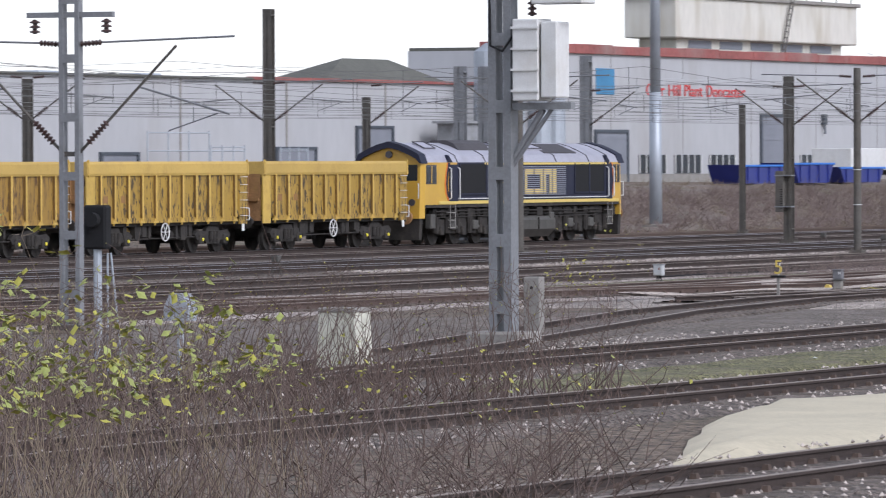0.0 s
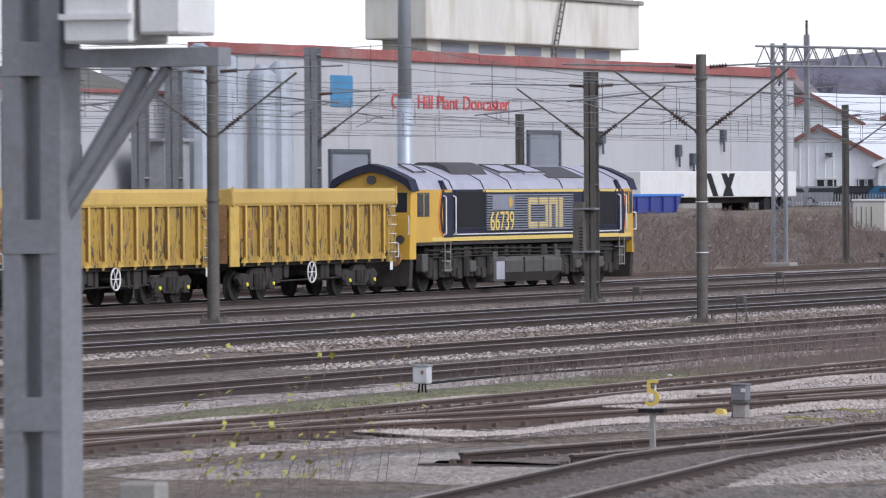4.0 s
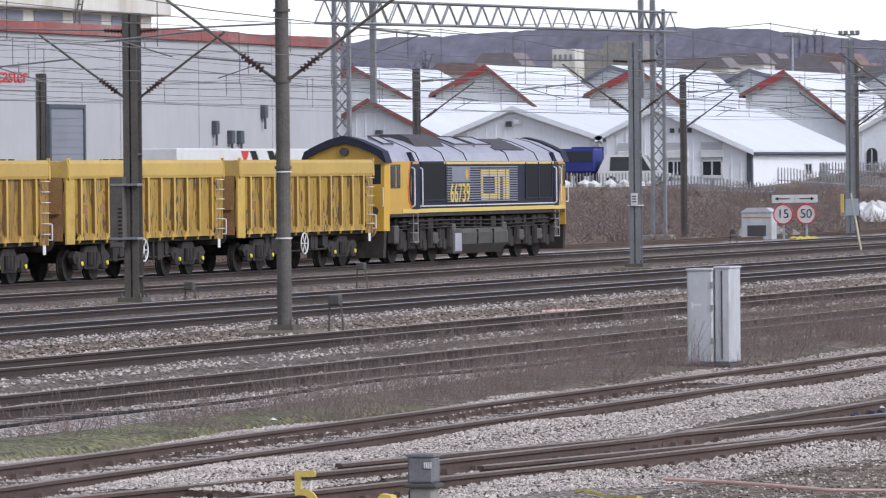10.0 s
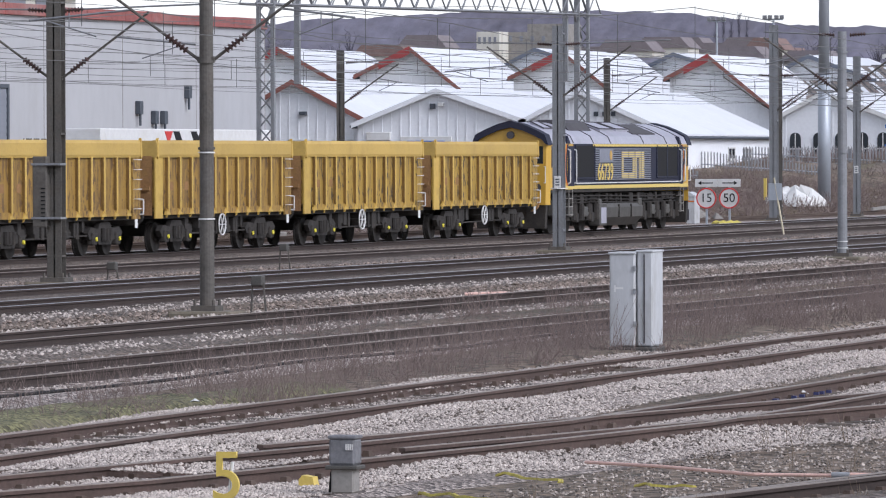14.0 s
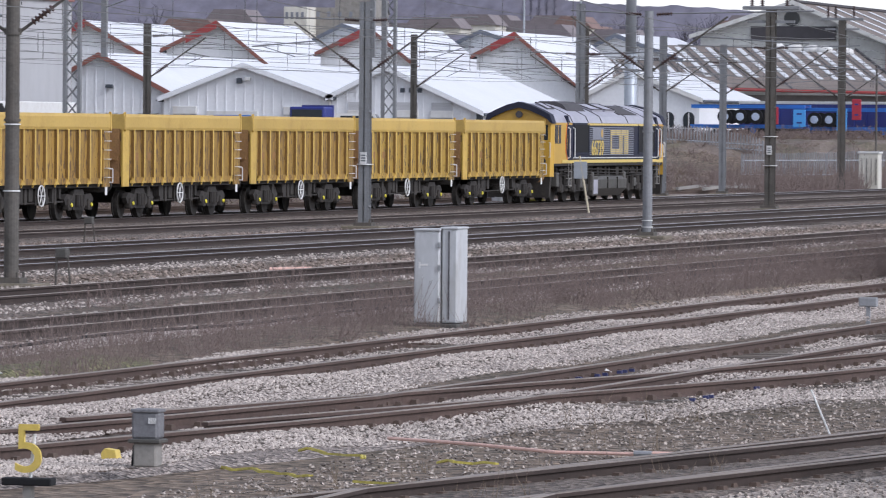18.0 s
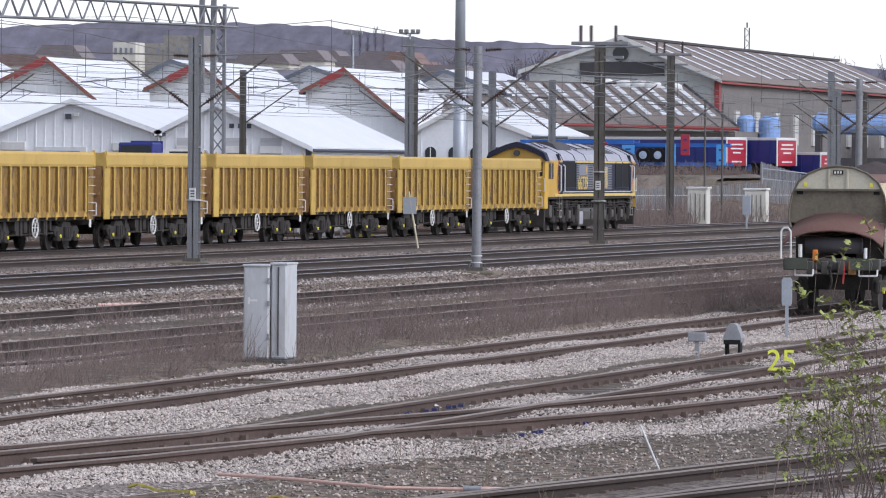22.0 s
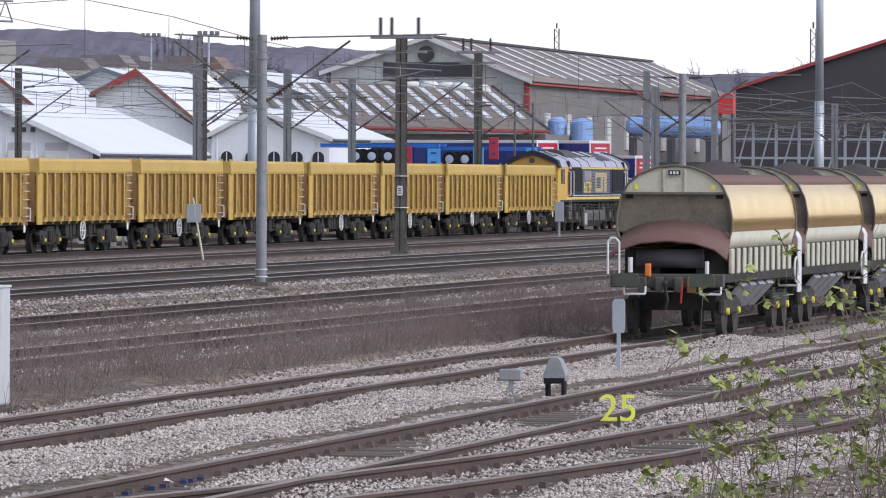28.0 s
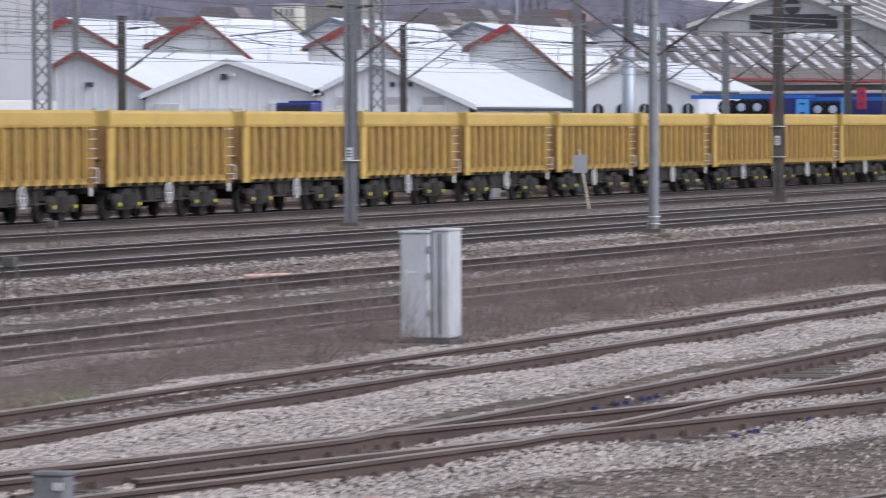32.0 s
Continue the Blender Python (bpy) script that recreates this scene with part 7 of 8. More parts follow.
part("roof", Build().prism([(-0.7, 1.13), (0.7, 1.13), (0.4, 1.32), (-0.4, 1.32)], "y", -0.44, 0.44), CABINET, d)
d = thing("rubble_pile", "pile of grey broken concrete beside the sign", "rubble", pose(-66.5, 262, -0.1), kind="stuff")
rb = Build()
for k in range(24):
    x, y, r = random.gauss(0, 0.6), random.gauss(0, 0.4), random.uniform(0.14, 0.32)
    z = random.uniform(0.0, 0.75) * max(0.0, 1 - math.hypot(x, y) / 1.2)
    rb.add([(x - r, y, z), (x, y - r, z - r * 0.4), (x + r, y, z + r * 0.2), (x, y + r, z), (x, y, z + r), (x, y, z - r)], [(0, 1, 4), (1, 2, 4), (2, 3, 4), (3, 0, 4), (1, 0, 5), (2, 1, 5), (3, 2, 5), (0, 3, 5)])
part("lumps", rb, CONCRETE, d)
d = thing("white_sack", "crumpled white bulk bag lying by the track", "bag", pose(-72.0, 306, 0.1))
part("sack", Build().add([(1.6 * math.cos(a) * math.cos(e) * (1 + 0.2 * math.sin(3 * a)), math.sin(a) * math.cos(e), 0.9 * max(0, math.sin(e)) * (1 + 0.25 * math.cos(5 * a))) for e in (0.0, 0.5, 0.95, 1.35) for a in [k * math.pi / 7 for k in range(14)]], [(r * 14 + i, r * 14 + (i + 1) % 14, r * 14 + 14 + (i + 1) % 14, r * 14 + 14 + i) for r in range(3) for i in range(14)] + [tuple(range(42, 56))]), WHITEPAINT, d)
for x in (-1.6, -1.2):
    part("timber", Build().box(x, x + 0.14, 0.3, 0.42, 0, 1.4), SIGNYEL, d)
d = thing("leaning_post", "leaning yellow post with a grey plate beside the track", "post", pose(-51.3, 216.3, -0.12))
part("post", Build().tube((0.05, 0, 0), (-0.3, 0, 2.0), 0.035), PALESAND, d)
part("plate", Build().box(-0.5, -0.02, -0.03, 0.0, 1.2, 1.8, 0.01), GALV, d)
d = thing("grey_post", "grey plate on a post beyond the running lines", "post", pose(-54.8, 300, -0.12))
part("plate", Build().box(-0.2, 0.2, -0.03, 0.0, 0.7, 1.6, 0.01), GALV, d)
part("post", Build().box(-0.04, 0.04, 0, 0.06, -0.1, 0.8), GALV, d)
for x, y, w, h, lab in ((-62.0, 325.5, 0.52, 2.0, "white equipment cabinet stained with ivy and rust"), (-62.0, 342.5, 0.6, 1.9, "white ribbed equipment cabinet"), (-79.0, 256.0, 0.8, 1.6, "pale concrete equipment cabinet on the bank")):
    d = thing("equipment_cabinet", lab, "cabinet", pose(x, y, ground_height(x, y)))
    part("case", Build().box(-w, w, -0.5, 0.5, 0.1, h, 0.03), TANKWHITE, d)
    part("cap", Build().box(-w - 0.06, w + 0.06, -0.56, 0.56, h - 0.05, h + 0.06, 0.02), WHITEPAINT, d)
    for k in range(4):
        part("rib", Build().box(-w + 0.16 + k * 0.25, -w + 0.2 + k * 0.25, -0.53, -0.5, 0.3, h - 0.3), ROOFDULL if k % 2 else CONCRETE, d)
    part("plinth", Build().box(-w - 0.1, w + 0.1, -0.6, 0.6, -0.2, 0.12), CONCRETE, d)

# things by the near sidings
d = thing("concrete_post", "stout pale concrete cable post", "post", pose(-6.6, 9.8, -0.12))
part("post", Build().box(-0.16, 0.16, -0.12, 0.12, 0, 1.05, 0.02), CONCRETE, d)
part("eye", Build().tube((0, -0.13, 0.85), (0, -0.11, 0.85), 0.03, n=8), BLACK, d)
d = thing("concrete_cabinet", "squat lichen-stained concrete cabinet among twigs", "cabinet", pose(-2.0, -8.4, -0.12))
part("case", Build().prism([(-0.34, 0), (0.34, 0), (0.29, 0.86), (-0.29, 0.86)], "y", -0.3, 0.3), mat("lichen_concrete", (0.52, 0.51, 0.43), 0.9, vary=0.2, scale=3, fine=25, bump=0.3, dirt=(0.22, 0.2, 0.13), dirt_scale=4), d)
part("lid", Build().box(-0.31, 0.31, -0.32, 0.32, 0.85, 0.92, 0.015), CONCRETE, d)
d = thing("colour_light_signal", "shunt signal with a black head on a pale post", "signal", pose(-0.8, -19.0, -0.12))
part("post", Build().tube((0, 0, 0), (0, 0, 2.0), 0.06, n=10), GALV, d)
part("head", Build().box(-0.17, 0.17, -0.1, 0.1, 1.95, 2.55, 0.03), BLACK, d)
part("hood", Build().tube((0, -0.2, 2.35), (0, -0.1, 2.35), 0.1, n=10), BLACK, d)
part("ladder", Build().pipe([(0.1, 0.1, 0), (0.1, 0.1, 1.9)], 0.015).pipe([(0.25, 0.3, 0), (0.15, 0.1, 1.9)], 0.015), GALV, d)
d = thing("signal_hood", "silver rounded equipment hood beside the signal", "signal", pose(-3.0, -12.0, -0.12))
part("hood", Build().prism([(-0.2, 0.8), (0.2, 0.8), (0.2, 1.0), (0.1, 1.2), (-0.1, 1.2), (-0.2, 1.0)], "y", -0.15, 0.15), GALV, d)
part("post", Build().tube((0, 0, 0), (0, 0, 0.85), 0.05), GALV, d)


R = random.uniform
# orange pipe, yellow strips, a leaning rod, litter
p = thing("orange_pipe", "long salmon-orange plastic duct lying on the cinders", "pipe", pose(0, 0, 0))
part("duct", Build().pipe([(-14.9, 55.1, -0.08), (-14.0, 54.3, -0.07), (-12.9, 53.3, -0.08), (-12.1, 53.1, -0.07)], 0.015, 8), ORANGEPIPE, p)
part("duct", Build().pipe([(-12.05, 53.1, -0.06), (-11.5, 53.1, -0.06)], 0.016, 8), ORANGEPIPE, p)
part("joint", Build().tube((-12.16, 53.1, -0.065), (-12.0, 53.1, -0.065), 0.025, n=10), GREYBOX, p)
for pts in (((-15.1, 52.8), (-14.6, 52.3), (-14.1, 51.6)), ((-13.5, 51.4), (-13.1, 51.1), (-12.8, 50.9)), ((-14.9, 49.8), (-14.3, 49.1), (-13.8, 48.6)), ((-13.3, 48.3), (-12.8, 47.9))):
    o = thing("yellow_strip", "crumpled yellow plastic strip on the cinders", "litter", pose(0, 0, 0), group="yellow strips")
    part("strip", Build().sweep([(x + R(-0.04, 0.04), y + R(-0.05, 0.05), -0.1 + R(0.0, 0.035)) for x, y, turn in resample(pts, 0.16)], [(-0.026, 0.0), (0.026, 0.0), (0.02, 0.02), (0.0, 0.007), (-0.018, 0.015)]), YELLOWTAPE, o)
o = thing("trackside_cable", "thin black cable lying loose along the mossy strip", "cable", pose(0, 0, 0))
part("cable", Build().sweep([(-25.1 - 0.5 * math.sin(0.09 * k) + 0.06 * math.sin(0.9 * k), 62 + 1.6 * k, -0.06 + 0.02 * math.sin(0.7 * k)) for k in range(24)], [(0.022 * math.cos(a), 0.022 * math.sin(a)) for a in (0.0, 1.05, 2.09, 3.14, 4.19, 5.24)]), BLACK, o)
o = thing("yellow_sheet", "crumpled yellow plastic sheet below the speed signs", "litter", pose(-60.1, 243.2, -0.1))
part("sheet", Build().sweep([(-0.3 + 0.1 * i, 0.2 * i, 0.03 + 0.06 * (i % 2)) for i in range(7)], [(-0.22, 0.0), (0.22, 0.0), (0.16, 0.09), (0.0, 0.05), (-0.15, 0.1)]), YELLOWTAPE, o)
o = thing("leaning_rod", "thin pale rod stuck in the ground at a slant", "rod", pose(-11.05, 56.4, -0.12))
part("rod", Build().tube((0, 0, 0), (-0.22, 0, 0.5), 0.009), WHITEPAINT, o)
part("foot", Build().box(-0.04, 0.04, -0.04, 0.04, -0.02, 0.05), BLACK, o)
o = thing("orange_marker", "short orange and white marker lying on the ballast", "marker", pose(-35.0, 122, -0.1))
part("bar", Build().tube((-0.5, 0, 0), (0.3, 0.3, 0.02), 0.035), ORANGEPIPE, o)
for k in range(26):
    x, y = random.choice(((random.uniform(-24.8, -12), random.uniform(46, 110)), (random.uniform(-4, 6), random.uniform(-25, 18))))
    r = random.uniform(0.03, 0.08)
    o = solo("litter_scrap", Build().add([(-r, 0, 0), (0, -r * 0.7, 0.02), (r, 0, 0.01), (0, r, 0), (0, 0, r * 0.7)], [(0, 1, 4), (1, 2, 4), (2, 3, 4), (3, 0, 4), (3, 2, 1, 0)]), WHITEPAINT, "scrap of white litter on the stones", "litter", pose(x, y, -0.12), group="litter")

# point motor, stretcher bars and blue clips at the turnout
BLUECLIP = mat("blue_clip", (0.03, 0.035, 0.11), 0.5, vary=0.1)
o = thing("rail_clip_row", "row of blue plastic clips along the turnout rails", "rail clip", pose(0, 0, 0), kind="stuff")
bl = Build()
for k in range(15):
    for x in (-16.75, -14.3):
        y = random.uniform(64.5, 73)
        bl.box(x - 0.03, x + 0.03, y - 0.025, y + 0.025, -0.13, -0.095)
part("clip_row", bl, BLUECLIP, o)


BUFFERGREEN = mat("buffer_dull_green", (0.06, 0.068, 0.05), 0.7, vary=0.3, scale=4)

# ---- stone hoppers on the siding ----
def hopper(label):
    """Bogie stone hopper, end at the local origin, running along +y."""
    h = thing("stone_hopper_wagon", label, "railway wagon", group="stone hoppers")
    L = 7.5
    prof = [(0.88, 1.45), (0.95, 1.72), (0.955, 1.95), (0.9, 2.25), (0.78, 2.5), (0.58, 2.67), (0.3, 2.78), (0.0, 2.81)]
    def strip(a, b, mat_, name, lab=""):
        q = Build()
        for s in (-1, 1):
            pts = [(s * x, z) for x, z in prof[a:b + 1]]
            v = [(x, y, z) for y in (0.12, L) for x, z in pts] + [(x * 0.94, y, z - 0.02) for y in (0.12, L) for x, z in pts]
            n = len(pts)
            f = []
            for i in range(n - 1):
                f += [(i, i + 1, n + i + 1, n + i), (2 * n + i, 3 * n + i, 3 * n + i + 1, 2 * n + i + 1)]
            f += [(0, n, 3 * n, 2 * n), (n - 1, 3 * n - 1, 4 * n - 1, 2 * n - 1)]
            q.add(v, f)
        part(name, q, mat_, h, lab, smooth=True)
    strip(0, 1, HOPCREAM, "lower_plate")
    strip(1, 4, HOPGOLD, "side_plate", "burnished golden steel side")
    strip(4, 5, HOPRUST, "upper_plate", "brown rusted upper side")
    for y, nm in ((0.0, "end_plate"), (L, "end_plate")):
        up = [(0.842, 2.37)] + [(x, z) for x, z in prof if z >= 2.4]
        e = part(nm, Build().prism([(x, z) for x, z in up] + [(-x, z) for x, z in reversed(up[:-1])], "y", y, y + 0.1), HOPCREAM, h, "cream upper end plate")
        lo = [(x, z) for x, z in prof if 1.7 < z <= 2.26] + [(0.842, 2.37)]
        part("stained_plate", Build().prism([(x, z) for x, z in lo] + [(-x, z) for x, z in reversed(lo)], "y", y + 0.01, y + 0.11), HOPDARK, e, "grimy lower end plate")
        part("rim", Build().pipe([(x * 1.01, y - 0.02, z + 0.01) for x, z in prof] + [(-x * 1.01, y - 0.02, z + 0.01) for x, z in reversed(prof[:-1])], 0.022, 6), HOPDARK, e)
        for s in (-0.18, 0.18):
            part("rib", Build().box(s - 0.015, s + 0.015, y - 0.03, y, 2.38, 2.76), HOPCREAM, e)
        part("ledge", Build().box(-0.86, 0.86, y - 0.05, y + 0.02, 2.34, 2.38), HOPDARK, e)
        part("code_plate", Build().box(-0.1, 0.1, y - 0.035, y - 0.02, 2.66, 2.74), BLACK, e)
        for k in range(3):
            part("plate_mark", Build().box(-0.075 + 0.055 * k, -0.04 + 0.055 * k, y - 0.04, y - 0.035, 2.675, 2.725), WHITEPAINT, e)
        for s in (-0.72, 0.72):
            part("warning_label", Build().box(s * 0.9 - 0.03, s * 0.9 + 0.03, y - 0.01, y, 2.42, 2.5), AXLEYEL, e)
            part("code_plate", Build().box(s * 1.05 - 0.06, s * 1.05 + 0.06, y - 0.005, y + 0.005, 2.27, 2.33), BLACK, e)
    skirt = Build()
    pts = [(-1.0, 1.3), (-0.8, 1.47), (-0.45, 1.58), (0, 1.62), (0.45, 1.58), (0.8, 1.47), (1.0, 1.3)]
    v = [(x * 0.94, -0.02, z + 0.3) for x, z in pts] + [(x, -0.75, z - 0.02) for x, z in pts] + [(x, -0.75, z - 0.06) for x, z in pts] + [(x * 0.94, -0.02, z + 0.24) for x, z in pts]
    n = len(pts)
    skirt.add(v, [(r * n + i, r * n + i + 1, ((r + 1) % 4) * n + i + 1, ((r + 1) % 4) * n + i) for r in range(4) for i in range(n - 1)])
    part("end_chute", skirt, HOPRUST, h, "curved rusty brown end sheet", smooth=True)
    part("cylinder", Build().tube((-0.55, -0.45, 1.28), (0.55, -0.45, 1.28), 0.16, n=20), ROOFDARK, h, "black brake reservoir", smooth=True)
    part("headstock", Build().box(-0.95, 0.95, -0.75, -0.6, 0.80, 1.03, 0.02), UNDERGREY, h)
    for a in (-0.4, -0.12, 0.2, 0.42):
        part("coupling_box", Build().box(a - 0.07, a + 0.07, -0.86, -0.75, 0.72, 0.98, 0.02), random.choice((UNDER, RUSTBROWN, UNDERGREY)), h)
    for s in (-0.63, 0.63):
        part("buffer", Build().tube((s, -0.75, 0.93), (s, -0.98, 0.93), 0.07).prism([(s - 0.2, 0.82), (s + 0.2, 0.82), (s + 0.22, 0.93), (s + 0.18, 1.04), (s - 0.18, 1.04), (s - 0.22, 0.93)], "y", -1.05, -0.98), BUFFERGREEN, h)
        part("step_rail", Build().pipe([(s - 0.05, -0.95, 0.84), (s - 0.05, -0.95, 0.7), (s + 0.3, -0.95, 0.7), (s + 0.3, -0.9, 0.82)], 0.018, 6), WHITEPAINT, h, "white foot rail")
    part("grab_rail", Build().pipe([(-0.98, -0.8, 1.02), (-0.98, -0.8, 1.55), (-0.93, -0.8, 1.62), (-0.85, -0.8, 1.62), (-0.79, -0.8, 1.55), (-0.79, -0.8, 1.02)], 0.02, 6), WHITEPAINT, h, "white hand rail")
    part("pipe_stub", Build().tube((-0.62, -0.7, 1.05), (-0.62, -0.7, 1.3), 0.04, n=8), WHITEPAINT, h)
    part("pipe_stub", Build().tube((0.66, -0.7, 1.02), (0.66, -0.7, 1.24), 0.035, n=8), WHITEPAINT, h)
    part("tail_lamp", Build().box(-0.36, -0.26, -0.82, -0.74, 0.98, 1.2, 0.02), ORANGE, h, "orange tail lamp")
    part("hook", Build().tube((0.0, -0.75, 0.92), (0.0, -1.0, 0.85), 0.04).pipe([(0, -0.95, 0.85), (0.05, -0.95, 0.6), (0.0, -0.9, 0.45)], 0.025), UNDER, h)
    part("hose", Build().pipe([(0.25, -0.76, 0.95), (0.27, -0.85, 0.8), (0.25, -0.85, 0.55)], 0.02), REDPAINT, h)
    fr = Build().box(-0.3, 0.3, -0.6, L + 0.6, 0.75, 1.0)
    for s in (-1, 1):
        fr.box(*sorted((s * 0.78, s * 0.92)), -0.6, L + 0.6, 0.88, 1.02)
        fr.box(*sorted((s * 0.3, s * 0.9)), 0.4, L - 0.4, 1.0, 1.45)
    part("underframe", fr, UNDER, h)
    for k in range(11):
        part("side_stanchion", Build().box(0.86, 0.93, 0.3 + 0.66 * k, 0.55 + 0.66 * k, 1.02, 1.44, 0.015), HOPCREAM, h)
    for k in range(4):
        part("discharge_door", Build().add([(0.55, 1.6 + k, 0.42), (0.9, 1.6 + k, 0.8), (0.9, 2.3 + k, 0.8), (0.55, 2.3 + k, 0.42), (0.5, 1.6 + k, 0.42), (0.85, 1.6 + k, 0.86), (0.85, 2.3 + k, 0.86), (0.5, 2.3 + k, 0.42)], [(0, 1, 2, 3), (7, 6, 5, 4), (0, 4, 5, 1), (1, 5, 6, 2), (2, 6, 7, 3), (3, 7, 4, 0)]), GREYBOX, h)
    for yb in (0.9, L - 0.9):
        bg = part("bogie", Build().box(0.72, 0.84, yb - 0.95, yb + 0.95, 0.34, 0.6, 0.04).box(-0.84, -0.72, yb - 0.95, yb + 0.95, 0.34, 0.6, 0.04).box(-0.7, 0.7, yb - 0.2, yb + 0.2, 0.4, 0.7), UNDER, h)
        for dy in (-0.6, 0.6):
            for s in (-1, 1):
                part("wheel", Build().tube((s * 0.68, yb + dy, 0.33), (s * 0.8, yb + dy, 0.33), 0.33, n=18), UNDER, bg)
            part("axle_cap", Build().tube((0.84, yb + dy, 0.4), (0.88, yb + dy, 0.4), 0.06, n=10), AXLEYEL, bg)
    part("hand_wheel", Build().ring((1.0, L - 0.2, 1.0), 0.22, 0.02, "x", 18, 5), WHITEPAINT, h)
    gate = Build()
    for k in range(4):
        a = L + 0.1 + 0.12 * k
        gate.pipe([(0.98, a, 0.6), (0.98, a, 1.55), (0.92, a, 1.66), (0.8, a, 1.66)], 0.02, 6)
    part("access_rail", gate, WHITEPAINT, h, "white tubular access rails")
    load = Build()
    nx, ny = 7, 13
    load.add([(-0.62 + 1.24 * i / (nx - 1), 0.5 + (L - 1.0) * j / (ny - 1), 2.5 + 0.42 * math.sin(math.pi * i / (nx - 1)) * (0.35 + 0.65 * math.sin(math.pi * min(1, max(0, (j - 3) / (ny - 4))))) + 0.03 * noise.noise(Vector((i * 0.9, j * 0.9, 4)))) for j in range(ny) for i in range(nx)], [(j * nx + i, j * nx + i + 1, (j + 1) * nx + i + 1, (j + 1) * nx + i) for j in range(ny - 1) for i in range(nx - 1)])
    part("stone_load", load, AGGREGATE, h, "dark heaped aggregate", smooth=True)
    return h


HOP = hopper("stone hopper with grimy cream ends, golden steel sides and dark aggregate")
HOP.matrix_basis = pose(-20.4, 121.6, -0.02)
for k in (1, 2, 3):
    copy_thing(HOP, pose(-20.45, 121.6 + 9.3 * k, -0.02))


# cabinets and bands on masts, rails and timbers left by the line, white heaps
o = thing("mast_cabinet", "tall dark switch cabinet strapped to the mast", "cabinet", pose(-48.36, 132.5, 0))
part("case", Build().box(-0.17, 0.16, -0.18, 0.06, 1.12, 2.7, 0.02), MASTDARK, o)
for k in range(9):
    part("louvre", Build().box(0.03, 0.13, -0.19, -0.18, 1.25 + 0.09 * k, 1.28 + 0.09 * k), BLACK, o)
for z in (1.3, 2.5):
    part("strap", Build().box(-0.19, 0.5, -0.2, 0.2, z, z + 0.05), MASTGREY, o)
for x, y, zs, w in ((-36.3, 108.1, (1.55, 2.75), 0.285), (-38.3, 168.6, (0.12, 0.3), 0.285), (-48.4, 233.9, (1.5, 2.6), 0.39), (-49.3, 179.4, (1.7,), 0.35)):
    for z in zs:
        solo("mast_band", Build().tube((0, 0, z), (0, 0, z + 0.025), w / 2 + 0.012 if w < 0.3 else w * 0.72, n=20), WHITEPAINT, "thin white wire band round the mast", "band", pose(x, y, 0))
for x, y, z in ((-49.3, 179.4 - 0.16, 1.9), (-48.4, 233.9 - 0.18, 2.1), (-37.5, 227.85, 1.7), (-62.5, 278.1 - 0.16, 2.0)):
    o = thing("mast_plate", "small white plate on the face of a mast", "plate", pose(x, y, z))
    part("plate", Build().box(-0.1, 0.1, -0.02, 0.0, -0.17, 0.17, 0.005), WHITEPAINT, o)
    for k in (-0.08, 0.0, 0.08):
        part("plate_mark", Build().box(-0.06, 0.06, -0.025, -0.02, k - 0.02, k + 0.015), DARKTRIM, o)
for pts in (((-64.9, 292.0), (-65.6, 300.0), (-66.2, 307.0), (-67.6, 318.0)), ((-64.2, 303.0), (-65.4, 309.0), (-67.2, 322.0), (-68.4, 329.0)), ((-63.4, 291.0), (-64.0, 298.0), (-64.1, 306.0))):
    o = thing("spare_rail", "bent pale spare rail lying beside the siding", "rail", group="spare rails")
    part("bar", Build().sweep([(x, y, 0.1 + 0.06 * (i % 2)) for i, (x, y) in enumerate(pts)], [(-0.06, -0.08), (0.06, -0.08), (0.06, 0.06), (-0.06, 0.06)]), CONCRETE, o)
for x, y, n, sc in ((-93.0, 322.0, 9, 0.5), (-89.5, 321.0, 7, 0.4), (-74.0, 290.0, 5, 0.3), (-60.6, 251.5, 4, 0.18)):
    o = thing("rubbish_heap", "heap of pale crumpled sacks on the scrub", "rubbish", pose(x, y, ground_height(x, y)), kind="stuff")
    b = Build()
    for k in range(n):
        px, py, q = random.gauss(0, 1.2 * sc * 2), random.gauss(0, 0.6), sc * random.uniform(0.5, 1.1)
        b.add([(px + q * math.cos(a) * random.uniform(0.7, 1.2), py + q * math.sin(a), q * h * random.uniform(0.7, 1.1)) for h in (0.0, 0.7) for a in (0.2, 1.4, 2.6, 3.9, 5.1)] + [(px, py, q * 1.1)], [(i, (i + 1) % 5, 5 + (i + 1) % 5, 5 + i) for i in range(5)] + [(5 + i, 5 + (i + 1) % 5, 10) for i in range(5)])
    part("sack_mass", b, WHITEPAINT, o)


# ---- weeds, bushes and stones ----
def stems(b, x, y, z, h, n, spread, r=0.006, kinks=3):
    tips = []
    for k in range(n):
        a, s = random.uniform(0, 2 * math.pi), random.uniform(0.1, 1) * spread
        hh = h * random.uniform(0.5, 1.1)
        p = Vector((x + random.gauss(0, spread * 0.3), y + random.gauss(0, spread * 0.3), z))
        d = Vector((math.cos(a) * s, math.sin(a) * s, hh)) / kinks
        for i in range(kinks):
            q = p + d + Vector((random.gauss(0, 0.04), random.gauss(0, 0.04), 0)) * hh
            b.tube(p, q, r * (1 - i / (kinks + 1)), r * (1 - (i + 1) / (kinks + 1)), 3)
            p = q
            tips.append((q, hh))
    return tips


def weeds(name, label, spots, h, n, spread, material, r=0.006):
    b = Build()
    for x, y in spots:
        stems(b, x, y, ground_height(x, y) + 0.06 if x < -66 else -0.16, h * random.uniform(0.4, 1.15), n, spread, r, 2)
    return solo(name, b, material, label, "weeds", kind="stuff")


